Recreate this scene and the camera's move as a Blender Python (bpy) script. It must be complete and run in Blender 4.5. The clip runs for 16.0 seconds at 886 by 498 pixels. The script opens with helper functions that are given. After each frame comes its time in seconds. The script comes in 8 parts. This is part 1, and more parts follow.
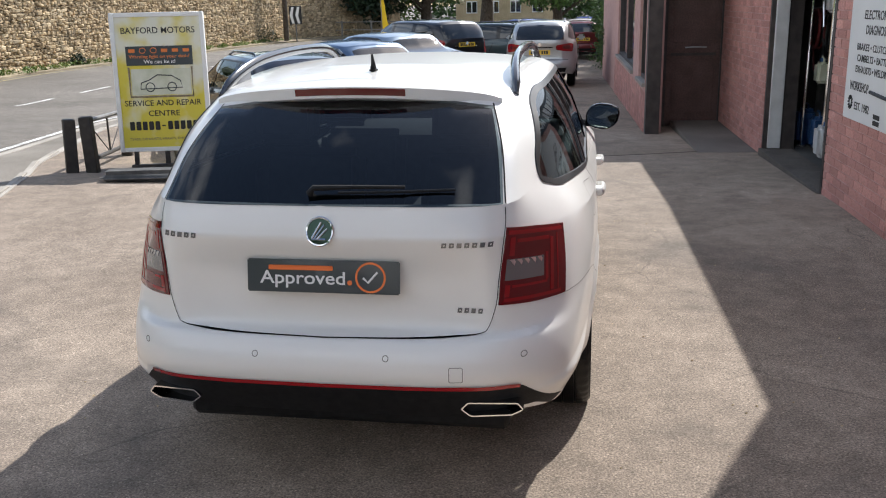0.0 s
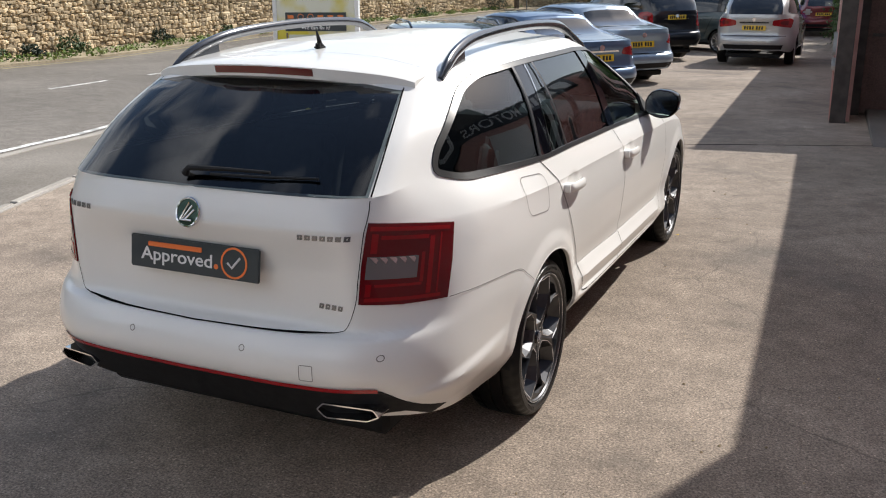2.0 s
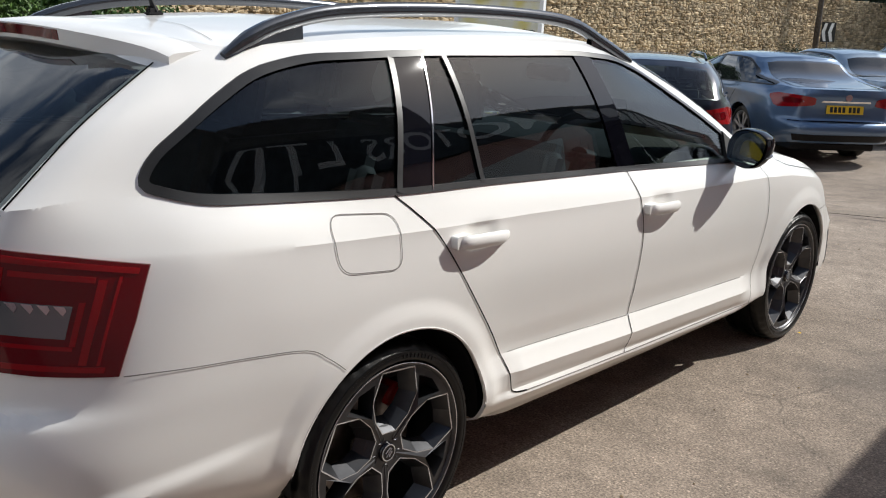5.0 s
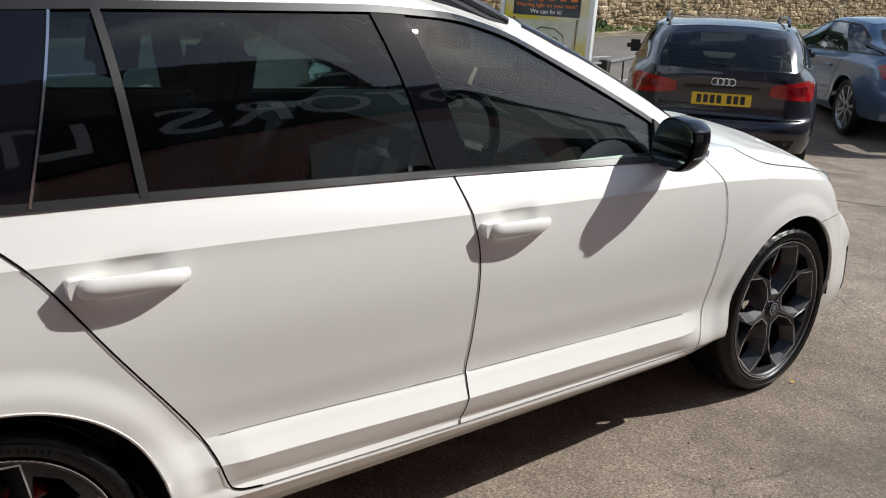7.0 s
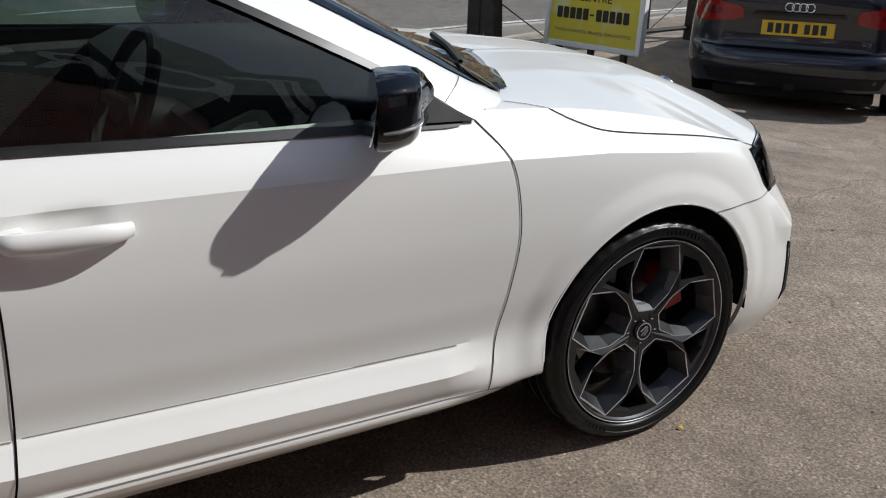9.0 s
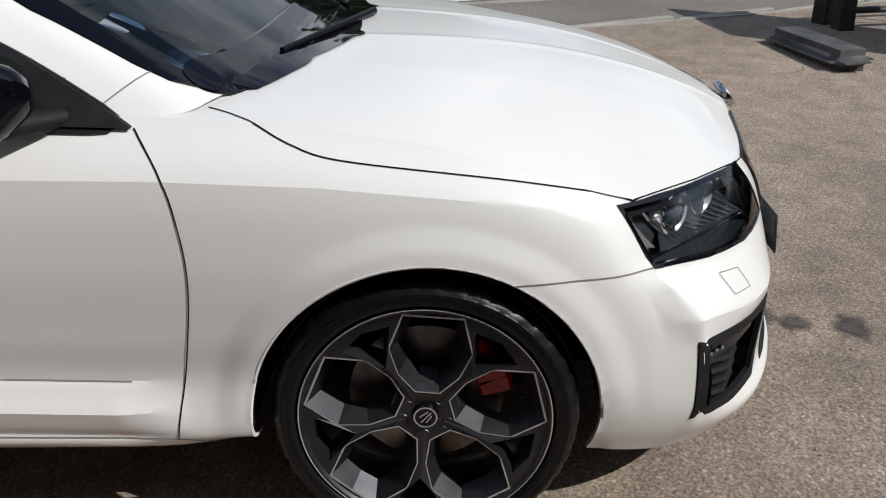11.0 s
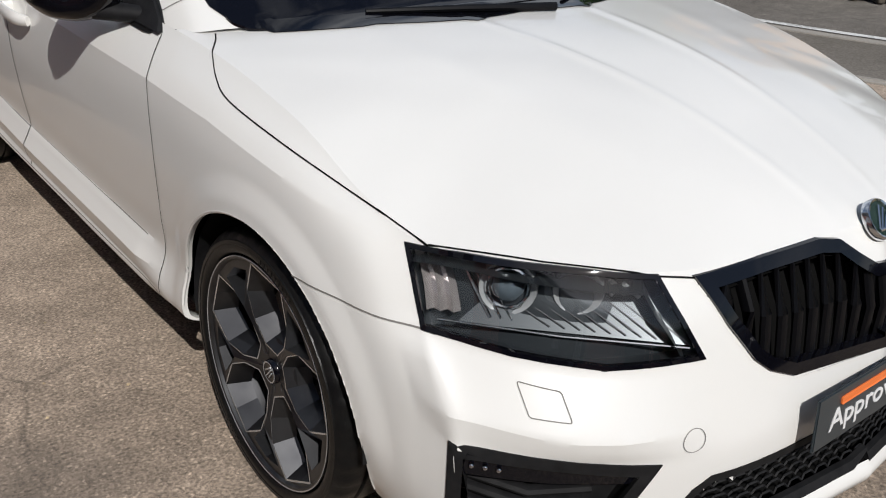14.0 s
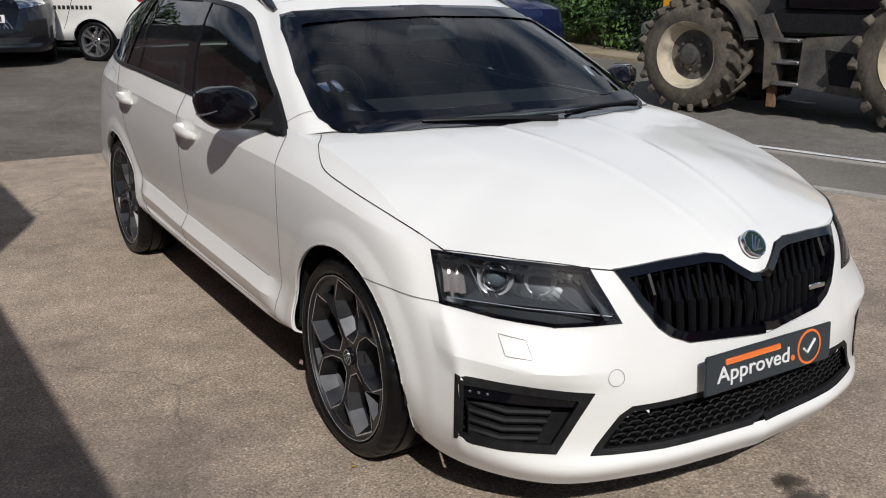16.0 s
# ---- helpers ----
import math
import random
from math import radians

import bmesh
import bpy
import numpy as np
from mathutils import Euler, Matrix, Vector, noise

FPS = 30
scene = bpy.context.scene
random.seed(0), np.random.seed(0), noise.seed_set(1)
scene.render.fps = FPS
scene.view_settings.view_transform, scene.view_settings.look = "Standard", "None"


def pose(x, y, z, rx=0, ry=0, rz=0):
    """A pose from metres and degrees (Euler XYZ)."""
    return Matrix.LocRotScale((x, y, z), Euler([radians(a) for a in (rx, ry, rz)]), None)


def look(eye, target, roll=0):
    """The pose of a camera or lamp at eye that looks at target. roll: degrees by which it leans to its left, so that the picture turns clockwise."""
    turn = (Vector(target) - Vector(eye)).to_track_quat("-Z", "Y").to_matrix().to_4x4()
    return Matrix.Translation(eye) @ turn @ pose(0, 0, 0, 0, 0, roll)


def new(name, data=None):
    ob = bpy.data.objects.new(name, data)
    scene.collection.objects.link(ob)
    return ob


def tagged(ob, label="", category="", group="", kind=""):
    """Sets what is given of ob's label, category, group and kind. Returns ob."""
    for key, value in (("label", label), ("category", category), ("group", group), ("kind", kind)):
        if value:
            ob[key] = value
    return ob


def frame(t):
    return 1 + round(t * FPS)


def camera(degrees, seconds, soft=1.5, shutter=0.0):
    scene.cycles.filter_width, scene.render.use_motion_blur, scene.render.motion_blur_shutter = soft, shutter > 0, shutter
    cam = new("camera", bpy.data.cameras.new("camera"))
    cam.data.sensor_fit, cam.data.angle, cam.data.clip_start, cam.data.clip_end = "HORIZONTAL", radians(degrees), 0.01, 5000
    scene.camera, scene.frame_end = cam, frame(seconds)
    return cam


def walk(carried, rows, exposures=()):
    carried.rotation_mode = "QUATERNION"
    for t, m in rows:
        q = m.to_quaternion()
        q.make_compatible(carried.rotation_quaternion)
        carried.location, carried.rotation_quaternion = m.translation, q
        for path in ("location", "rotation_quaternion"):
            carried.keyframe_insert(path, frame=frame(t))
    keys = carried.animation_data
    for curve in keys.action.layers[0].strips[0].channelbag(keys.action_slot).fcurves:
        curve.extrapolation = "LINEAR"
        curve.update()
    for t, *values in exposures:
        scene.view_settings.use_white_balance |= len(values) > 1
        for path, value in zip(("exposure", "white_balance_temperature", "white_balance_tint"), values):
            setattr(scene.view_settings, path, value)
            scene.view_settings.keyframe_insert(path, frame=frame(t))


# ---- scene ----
cam = camera(51.7, 16.0, soft=1.1)
EXPOSURES = [(0.0, 0.90, 6450, 10), (1.0, 0.77, 6550, 10), (2.0, 0.71, 6600, 10), (3.0, 0.70, 6600, 10), (5.5, 0.48, 6450, 8), (7.0, 0.36, 6400, 8), (9.0, 0.07, 6200, 8), (11.5, -0.07, 6350, 9), (12.5, -0.09, 6400, 9), (14.5, -0.25, 6400, 10), (16.0, -0.19, 6400, 10)]
SKY_STRENGTH = 0.084
SUN_ENERGY = 4.0
PATH = [
    (0, (0.873, -2.708, 1.701), (0.556, -0.803, 1.179), -1.2),
    (0.5, (1.195, -2.634, 1.713), (0.728, -0.764, 1.18), -1.0),
    (1, (1.475, -2.526, 1.703), (0.878, -0.696, 1.161), -1.2),
    (1.5, (1.72, -2.344, 1.729), (1.021, -0.556, 1.166), -1.3),
    (2, (1.928, -2.168, 1.714), (1.135, -0.426, 1.136), -0.5),
    (2.5, (2.127, -1.932, 1.682), (1.221, -0.242, 1.113), -0.0),
    (3, (2.223, -1.679, 1.615), (1.229, -0.032, 1.067), -0.0),
    (3.2, (2.255, -1.585, 1.609), (1.225, 0.043, 1.071), -0.1),
    (5.3, (2.513, -0.308, 1.488), (1.184, 1.095, 0.974), 2.8),
    (5.5, (2.527, -0.172, 1.487), (1.179, 1.212, 0.969), 2.8),
    (6, (2.528, 0.143, 1.464), (1.139, 1.478, 0.926), 2.8),
    (6.5, (2.519, 0.457, 1.481), (1.086, 1.736, 0.925), 2.4),
    (7, (2.526, 0.811, 1.464), (1.051, 2.028, 0.878), 2.3),
    (7.5, (2.522, 1.151, 1.439), (1.017, 2.307, 0.809), 1.7),
    (8, (2.508, 1.51, 1.451), (0.973, 2.604, 0.782), 0.7),
    (8.5, (2.521, 1.885, 1.435), (0.946, 2.895, 0.729), 0.4),
    (9, (2.5, 2.243, 1.404), (0.877, 3.152, 0.668), 0.5),
    (9.2, (2.482, 2.395, 1.411), (0.84, 3.26, 0.665), 0.3),
    (11.3, (2.394, 4.007, 1.415), (0.58, 3.879, 0.583), -2.2),
    (11.5, (2.329, 4.079, 1.394), (0.513, 3.923, 0.571), -2.3),
    (12, (2.22, 4.365, 1.357), (0.432, 3.989, 0.545), -1.2),
    (12.5, (2.092, 4.655, 1.368), (0.401, 3.965, 0.554), -0.8),
    (13, (1.936, 4.946, 1.359), (0.403, 3.958, 0.539), -0.4),
    (13.5, (1.754, 5.103, 1.378), (0.4, 3.899, 0.531), 1.2),
    (14, (1.62, 5.282, 1.387), (0.477, 3.877, 0.539), 1.9),
    (14.5, (1.597, 5.511, 1.394), (0.572, 3.98, 0.616), 1.9),
    (15, (1.726, 5.716, 1.398), (0.72, 4.136, 0.699), 0.7),
    (15.5, (1.862, 5.942, 1.403), (0.843, 4.338, 0.78), -0.4),
    (16, (2.016, 6.17, 1.418), (0.992, 4.542, 0.868), 0.1),
]

walk(cam, [(t, look(eye, target, roll)) for t, eye, target, roll in PATH], EXPOSURES)

# ---- light ----
SUN_DIR = Vector((0.465, 1.07, 1.0)).normalized()
SUN_EL = math.asin(SUN_DIR.z)
SUN_AZ = math.atan2(SUN_DIR.x, SUN_DIR.y)
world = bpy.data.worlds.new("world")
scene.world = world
world.use_nodes = True
wn, wl = world.node_tree.nodes, world.node_tree.links
wn.clear()
w_out = wn.new("ShaderNodeOutputWorld")
w_bg = wn.new("ShaderNodeBackground")
w_bg.inputs[1].default_value = SKY_STRENGTH
w_sky = wn.new("ShaderNodeTexSky")
w_sky.sky_type = 'NISHITA'
w_sky.sun_disc = False
w_sky.sun_elevation = SUN_EL
w_sky.sun_rotation = SUN_AZ
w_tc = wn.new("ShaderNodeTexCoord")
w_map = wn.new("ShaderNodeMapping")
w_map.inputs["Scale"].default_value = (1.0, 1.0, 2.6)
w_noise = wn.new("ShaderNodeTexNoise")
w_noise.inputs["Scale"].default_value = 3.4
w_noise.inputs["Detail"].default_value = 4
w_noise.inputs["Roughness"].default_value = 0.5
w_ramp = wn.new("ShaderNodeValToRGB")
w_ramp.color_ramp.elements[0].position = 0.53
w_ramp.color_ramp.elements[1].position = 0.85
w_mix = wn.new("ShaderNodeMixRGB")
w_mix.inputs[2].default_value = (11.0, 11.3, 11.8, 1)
wl.new(w_tc.outputs["Generated"], w_map.inputs[0])
wl.new(w_map.outputs[0], w_noise.inputs["Vector"])
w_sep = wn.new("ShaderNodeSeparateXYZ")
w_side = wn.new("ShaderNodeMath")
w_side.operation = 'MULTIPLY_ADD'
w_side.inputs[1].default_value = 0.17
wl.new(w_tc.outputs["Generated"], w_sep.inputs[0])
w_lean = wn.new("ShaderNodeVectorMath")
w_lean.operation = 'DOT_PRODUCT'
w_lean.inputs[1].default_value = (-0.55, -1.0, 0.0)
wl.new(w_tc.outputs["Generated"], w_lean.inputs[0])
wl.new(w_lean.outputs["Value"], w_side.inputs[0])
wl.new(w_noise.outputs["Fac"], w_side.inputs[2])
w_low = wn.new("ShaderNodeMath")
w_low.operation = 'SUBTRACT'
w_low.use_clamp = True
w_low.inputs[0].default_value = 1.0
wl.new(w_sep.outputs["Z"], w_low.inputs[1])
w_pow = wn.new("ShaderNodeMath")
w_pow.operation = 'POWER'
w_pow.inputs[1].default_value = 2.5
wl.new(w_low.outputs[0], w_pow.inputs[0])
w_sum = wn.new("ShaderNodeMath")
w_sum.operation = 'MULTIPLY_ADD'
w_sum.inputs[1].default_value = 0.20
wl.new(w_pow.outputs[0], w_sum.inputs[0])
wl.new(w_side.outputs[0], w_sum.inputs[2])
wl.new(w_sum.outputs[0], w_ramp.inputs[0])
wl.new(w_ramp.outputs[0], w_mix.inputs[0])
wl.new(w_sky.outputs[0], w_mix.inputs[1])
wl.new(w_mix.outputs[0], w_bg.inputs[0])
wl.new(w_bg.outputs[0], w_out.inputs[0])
sun_data = bpy.data.lights.new("sun", "SUN")
sun_data.energy = SUN_ENERGY
sun_data.angle = radians(0.53)
sun_data.color = (1.0, 0.965, 0.91)
sun = new("sun", sun_data)
sun.matrix_world = look(SUN_DIR * 60, (0, 0, 0))


# ---- materials ----
def material(name, base=(0.5, 0.5, 0.5), rough=0.5, metal=0.0, coat=0.0):
    m = bpy.data.materials.new(name)
    m.use_nodes = True
    b = m.node_tree.nodes["Principled BSDF"]
    b.inputs["Base Color"].default_value = (*base, 1)
    b.inputs["Roughness"].default_value = rough
    b.inputs["Metallic"].default_value = metal
    b.inputs["Coat Weight"].default_value = coat
    b.inputs["Coat Roughness"].default_value = 0.03
    return m


def noisy(m, dark, light, scale=6.0, detail=6, fine=0.0, fine_amt=0.25, bump=0.0, bump_scale=80.0, rough_var=0.0, spread=(0.35, 0.68), stain=None):
    """Colour that wanders between dark and light at a coarse scale, with fine grain, bump and stains."""
    nt = m.node_tree
    n, l = nt.nodes, nt.links
    b = n["Principled BSDF"]
    tc = n.new("ShaderNodeTexCoord")
    a = n.new("ShaderNodeTexNoise")
    a.inputs["Scale"].default_value, a.inputs["Detail"].default_value = scale, detail
    l.new(tc.outputs["Object"], a.inputs["Vector"])
    r = n.new("ShaderNodeValToRGB")
    r.color_ramp.elements[0].position, r.color_ramp.elements[1].position = spread
    r.color_ramp.elements[0].color, r.color_ramp.elements[1].color = (*dark, 1), (*light, 1)
    l.new(a.outputs["Fac"], r.inputs[0])
    col = r.outputs[0]
    if fine:
        f = n.new("ShaderNodeTexNoise")
        f.inputs["Scale"].default_value, f.inputs["Detail"].default_value = fine, 3
        l.new(tc.outputs["Object"], f.inputs["Vector"])
        fr = n.new("ShaderNodeMapRange")
        fr.inputs[1].default_value, fr.inputs[2].default_value = 0.3, 0.7
        fr.inputs[3].default_value, fr.inputs[4].default_value = 1 - fine_amt, 1 + fine_amt
        l.new(f.outputs["Fac"], fr.inputs[0])
        mul = n.new("ShaderNodeVectorMath")
        mul.operation = 'SCALE'
        l.new(col, mul.inputs[0])
        l.new(fr.outputs[0], mul.inputs["Scale"])
        col = mul.outputs[0]
    if stain:
        s_scale, s_lo, s_hi, s_col = stain
        s = n.new("ShaderNodeTexNoise")
        s.inputs["Scale"].default_value, s.inputs["Detail"].default_value = s_scale, 8
        s.inputs["Distortion"].default_value = 0.6
        l.new(tc.outputs["Object"], s.inputs["Vector"])
        sr = n.new("ShaderNodeMapRange")
        sr.inputs[1].default_value, sr.inputs[2].default_value = s_lo, s_hi
        l.new(s.outputs["Fac"], sr.inputs[0])
        mx = n.new("ShaderNodeMixRGB")
        mx.inputs[2].default_value = (*s_col, 1)
        l.new(sr.outputs[0], mx.inputs[0])
        l.new(col, mx.inputs[1])
        col = mx.outputs[0]
    l.new(col, b.inputs["Base Color"])
    if bump:
        bn = n.new("ShaderNodeTexNoise")
        bn.inputs["Scale"].default_value, bn.inputs["Detail"].default_value = bump_scale, 5
        l.new(tc.outputs["Object"], bn.inputs["Vector"])
        bp = n.new("ShaderNodeBump")
        bp.inputs["Strength"].default_value, bp.inputs["Distance"].default_value = bump, 0.01
        l.new(bn.outputs["Fac"], bp.inputs["Height"])
        l.new(bp.outputs[0], b.inputs["Normal"])
    if rough_var:
        rv = n.new("ShaderNodeMapRange")
        base = b.inputs["Roughness"].default_value
        rv.inputs[3].default_value, rv.inputs[4].default_value = base - rough_var, base + rough_var
        l.new(a.outputs["Fac"], rv.inputs[0])
        l.new(rv.outputs[0], b.inputs["Roughness"])
    return m


def island_tint(m, amount=0.3, by_object=True):
    """Varies the colour from piece to piece."""
    nt = m.node_tree
    n, l = nt.nodes, nt.links
    b = n["Principled BSDF"]
    src = n.new("ShaderNodeObjectInfo") if by_object else n.new("ShaderNodeNewGeometry")
    out = src.outputs["Random"] if by_object else src.outputs["Random Per Island"]
    mr = n.new("ShaderNodeMapRange")
    mr.inputs[3].default_value, mr.inputs[4].default_value = 1 - amount, 1 + amount
    l.new(out, mr.inputs[0])
    mul = n.new("ShaderNodeVectorMath")
    mul.operation = 'SCALE'
    old = b.inputs["Base Color"].links
    if old:
        l.new(old[0].from_socket, mul.inputs[0])
    else:
        mul.inputs[0].default_value = b.inputs["Base Color"].default_value[:3]
    l.new(mr.outputs[0], mul.inputs["Scale"])
    l.new(mul.outputs[0], b.inputs["Base Color"])
    return m


def glass(name, tint, rough=0.0):
    """Tinted thin pane: clear transmission through a tint plus a mirror-like coat."""
    m = bpy.data.materials.new(name)
    m.use_nodes = True
    n, l = m.node_tree.nodes, m.node_tree.links
    n.clear()
    o = n.new("ShaderNodeOutputMaterial")
    t = n.new("ShaderNodeBsdfTransparent")
    t.inputs[0].default_value = (*tint, 1)
    g = n.new("ShaderNodeBsdfGlossy")
    g.inputs["Roughness"].default_value = rough
    f = n.new("ShaderNodeFresnel")
    f.inputs[0].default_value = 1.52
    mr = n.new("ShaderNodeMath")
    mr.operation = 'MULTIPLY_ADD'
    mr.inputs[1].default_value, mr.inputs[2].default_value = 1.15, 0.015
    mr.use_clamp = True
    mx = n.new("ShaderNodeMixShader")
    l.new(f.outputs[0], mr.inputs[0])
    l.new(mr.outputs[0], mx.inputs[0])
    l.new(t.outputs[0], mx.inputs[1])
    l.new(g.outputs[0], mx.inputs[2])
    l.new(mx.outputs[0], o.inputs[0])
    return m


M = {}
M["white_paint"] = noisy(material("white_paint", rough=0.30, coat=0.6), (0.805, 0.797, 0.772), (0.835, 0.827, 0.802), scale=1.5, fine=900, fine_amt=0.015)
M["black_gloss"] = material("black_gloss", (0.003, 0.003, 0.005), 0.03, 0, 0.0)
M["black_plastic"] = noisy(material("black_plastic", rough=0.65), (0.006, 0.006, 0.007), (0.013, 0.013, 0.014), scale=30, bump=0.08, bump_scale=400)
M["gap"] = material("gap", (0.006, 0.006, 0.006), 0.9)
M["seam"] = material("seam", (0.20, 0.19, 0.18), 0.8)
M["trim"] = noisy(material("trim", rough=0.38, metal=0.4), (0.020, 0.020, 0.021), (0.031, 0.031, 0.032), scale=9, fine=300, fine_amt=0.1)
M["rail"] = material("rail", (0.07, 0.075, 0.085), 0.16, 0.7, 0.5)
M["chrome"] = material("chrome", (0.78, 0.79, 0.80), 0.10, 1.0)
M["rubber"] = noisy(material("rubber", rough=0.36), (0.004, 0.004, 0.0045), (0.008, 0.008, 0.0078), scale=14, bump=0.07, bump_scale=140)
M["rim_dark"] = noisy(material("rim_dark", rough=0.44, metal=0.9, coat=0.3), (0.048, 0.049, 0.054), (0.074, 0.075, 0.080), scale=12)
M["rim_bright"] = material("rim_bright", (0.66, 0.67, 0.69), 0.24, 0.7)
M["rim_silver"] = material("rim_silver", (0.42, 0.43, 0.45), 0.28, 0.85)
M["disc_steel"] = noisy(material("disc_steel", rough=0.35, metal=0.9), (0.16, 0.13, 0.11), (0.30, 0.28, 0.27), scale=20)
M["caliper"] = material("caliper", (0.40, 0.008, 0.008), 0.35, 0, 0.4)
M["red_lens"] = material("red_lens", (0.25, 0.003, 0.006), 0.05, 0, 0.3)
M["red_lens_dark"] = material("red_lens_dark", (0.115, 0.0015, 0.004), 0.06, 0, 0.3)
M["red_strip"] = material("red_strip", (0.34, 0.006, 0.010), 0.22, 0, 0.6)
M["lamp_grey"] = material("lamp_grey", (0.20, 0.20, 0.21), 0.18, 0.5, 0.8)
M["lamp_inner"] = material("lamp_inner", (0.040, 0.047, 0.055), 0.28, 0.4, 0.4)
M["slat_black"] = material("slat_black", (0.004, 0.004, 0.005), 0.34)
M["slat_black"].node_tree.nodes["Principled BSDF"].inputs["Specular IOR Level"].default_value = 0.15
M["lens_ball"] = material("lens_ball", (0.16, 0.20, 0.24), 0.06, 0.3, coat=1.0)
M["lamp_bowl"] = material("lamp_bowl", (0.55, 0.565, 0.59), 0.25, 0.35)
M["reflector"] = material("reflector", (0.70, 0.70, 0.72), 0.08, 1.0)
M["amber"] = material("amber", (0.52, 0.48, 0.48), 0.16, 0.6, 0.8)
M["glass_dark"] = glass("glass_dark", (0.24, 0.34, 0.37))
M["glass_tail"] = glass("glass_tail", (0.19, 0.235, 0.26))
M["glass_front"] = glass("glass_front", (0.47, 0.58, 0.53))
M["glass_screen"] = glass("glass_screen", (0.62, 0.74, 0.77))
M["glass_clear"] = glass("glass_clear", (0.88, 0.90, 0.90))
M["interior"] = noisy(material("interior", rough=0.75), (0.020, 0.020, 0.021), (0.035, 0.035, 0.036), scale=25, bump=0.05, bump_scale=300)
M["headliner"] = material("headliner", (0.16, 0.16, 0.155), 0.9)
M["plate_grey"] = material("plate_grey", (0.030, 0.040, 0.047), 0.35, 0, 0.4)
M["plate_white"] = material("plate_white", (0.80, 0.80, 0.80), 0.4)
M["plate_orange"] = material("plate_orange", (0.85, 0.20, 0.045), 0.4)
M["plate_yellow"] = material("plate_yellow", (0.72, 0.47, 0.03), 0.4)
M["ink"] = material("ink", (0.02, 0.02, 0.02), 0.6)
M["badge_green"] = material("badge_green", (0.03, 0.06, 0.045), 0.2, 0.6)
M["mirror"] = material("mirror", (0.75, 0.78, 0.80), 0.02, 1.0)
for key, c, r in (("navy", (0.006, 0.010, 0.022), 0.2), ("steel_blue", (0.14, 0.19, 0.27), 0.25), ("silver", (0.42, 0.43, 0.44), 0.28), ("black_car", (0.006, 0.007, 0.009), 0.18), ("grey_green", (0.05, 0.065, 0.07), 0.22), ("bright_blue", (0.012, 0.03, 0.16), 0.22), ("mini_blue", (0.008, 0.012, 0.050), 0.22), ("van_white", (0.72, 0.71, 0.68), 0.35), ("wine", (0.12, 0.01, 0.015), 0.25)):
    M[key] = material(key, c, r, 0.35 if key in ("navy", "steel_blue", "silver", "grey_green") else 0.0, 0.7)


for key, level in (("gap", .05), ("rubber", .30), ("black_plastic", .28), ("interior", .3)):
    M[key].node_tree.nodes["Principled BSDF"].inputs["Specular IOR Level"].default_value = level


# ---- mesh helpers ----
def part(name, bm, mat, parent=None, label="", smooth=True, m=None):
    """Links a bmesh as one mesh object under a thing or a part."""
    me = bpy.data.meshes.new(name)
    bm.to_mesh(me)
    bm.free()
    for mm in (mat if isinstance(mat, (list, tuple)) else [mat]):
        me.materials.append(mm)
    if smooth:
        me.polygons.foreach_set("use_smooth", [True] * len(me.polygons))
        me.set_sharp_from_angle(angle=radians(38))
    ob = new(name, me)
    if parent is not None:
        ob.parent = parent
    if m is not None:
        ob.matrix_basis = m
    if label:
        tagged(ob, label)
    return ob


def thing(name, label, category, m=None, group="", kind=""):
    ob = new(name)
    ob.empty_display_size = 0.2
    if m is not None:
        ob.matrix_basis = m
    return tagged(ob, label, category, group, kind)


def add_box(bm, lo, hi, bevel=0.0, m=None, seg=1):
    lo, hi = Vector(lo), Vector(hi)
    r = bmesh.ops.create_cube(bm, size=1.0)
    vs = r["verts"]
    for v in vs:
        v.co = Vector([(lo[i] + hi[i]) / 2 + v.co[i] * (hi[i] - lo[i]) for i in range(3)])
    if bevel:
        es = list({e for v in vs for e in v.link_edges})
        r2 = bmesh.ops.bevel(bm, geom=es, offset=bevel, segments=seg, affect='EDGES')
        vs = list({v for f in r2["faces"] for v in f.verts} | {v for v in vs if v.is_valid})
    if m is not None:
        bmesh.ops.transform(bm, matrix=m, verts=vs)
    return vs


def box(lo, hi, bevel=0.0, m=None, seg=1):
    bm = bmesh.new()
    add_box(bm, lo, hi, bevel, m, seg)
    return bm


def add_tube(bm, pts, r, seg=10, caps=True, radii=None, flat=1.0):
    """A tube along points; radii may vary."""
    pts = [Vector(p) for p in pts]
    rings = []
    for i, p in enumerate(pts):
        d = (pts[min(i + 1, len(pts) - 1)] - pts[max(i - 1, 0)]).normalized()
        up = Vector((0, 0, 1)) if abs(d.z) < 0.95 else Vector((1, 0, 0))
        a = d.cross(up).normalized()
        b = a.cross(d).normalized()
        rr = radii[i] if radii else r
        rings.append([bm.verts.new(p + (a * math.cos(2 * math.pi * k / seg) + b * math.sin(2 * math.pi * k / seg) * flat) * rr) for k in range(seg)])
    for r0, r1 in zip(rings, rings[1:]):
        for k in range(seg):
            bm.faces.new((r0[k], r0[(k + 1) % seg], r1[(k + 1) % seg], r1[k]))
    if caps:
        bm.faces.new(list(reversed(rings[0])))
        bm.faces.new(rings[-1])
    bmesh.ops.recalc_face_normals(bm, faces=bm.faces)


def tube(pts, r, seg=10, radii=None, flat=1.0):
    bm = bmesh.new()
    add_tube(bm, pts, r, seg, True, radii, flat)
    return bm


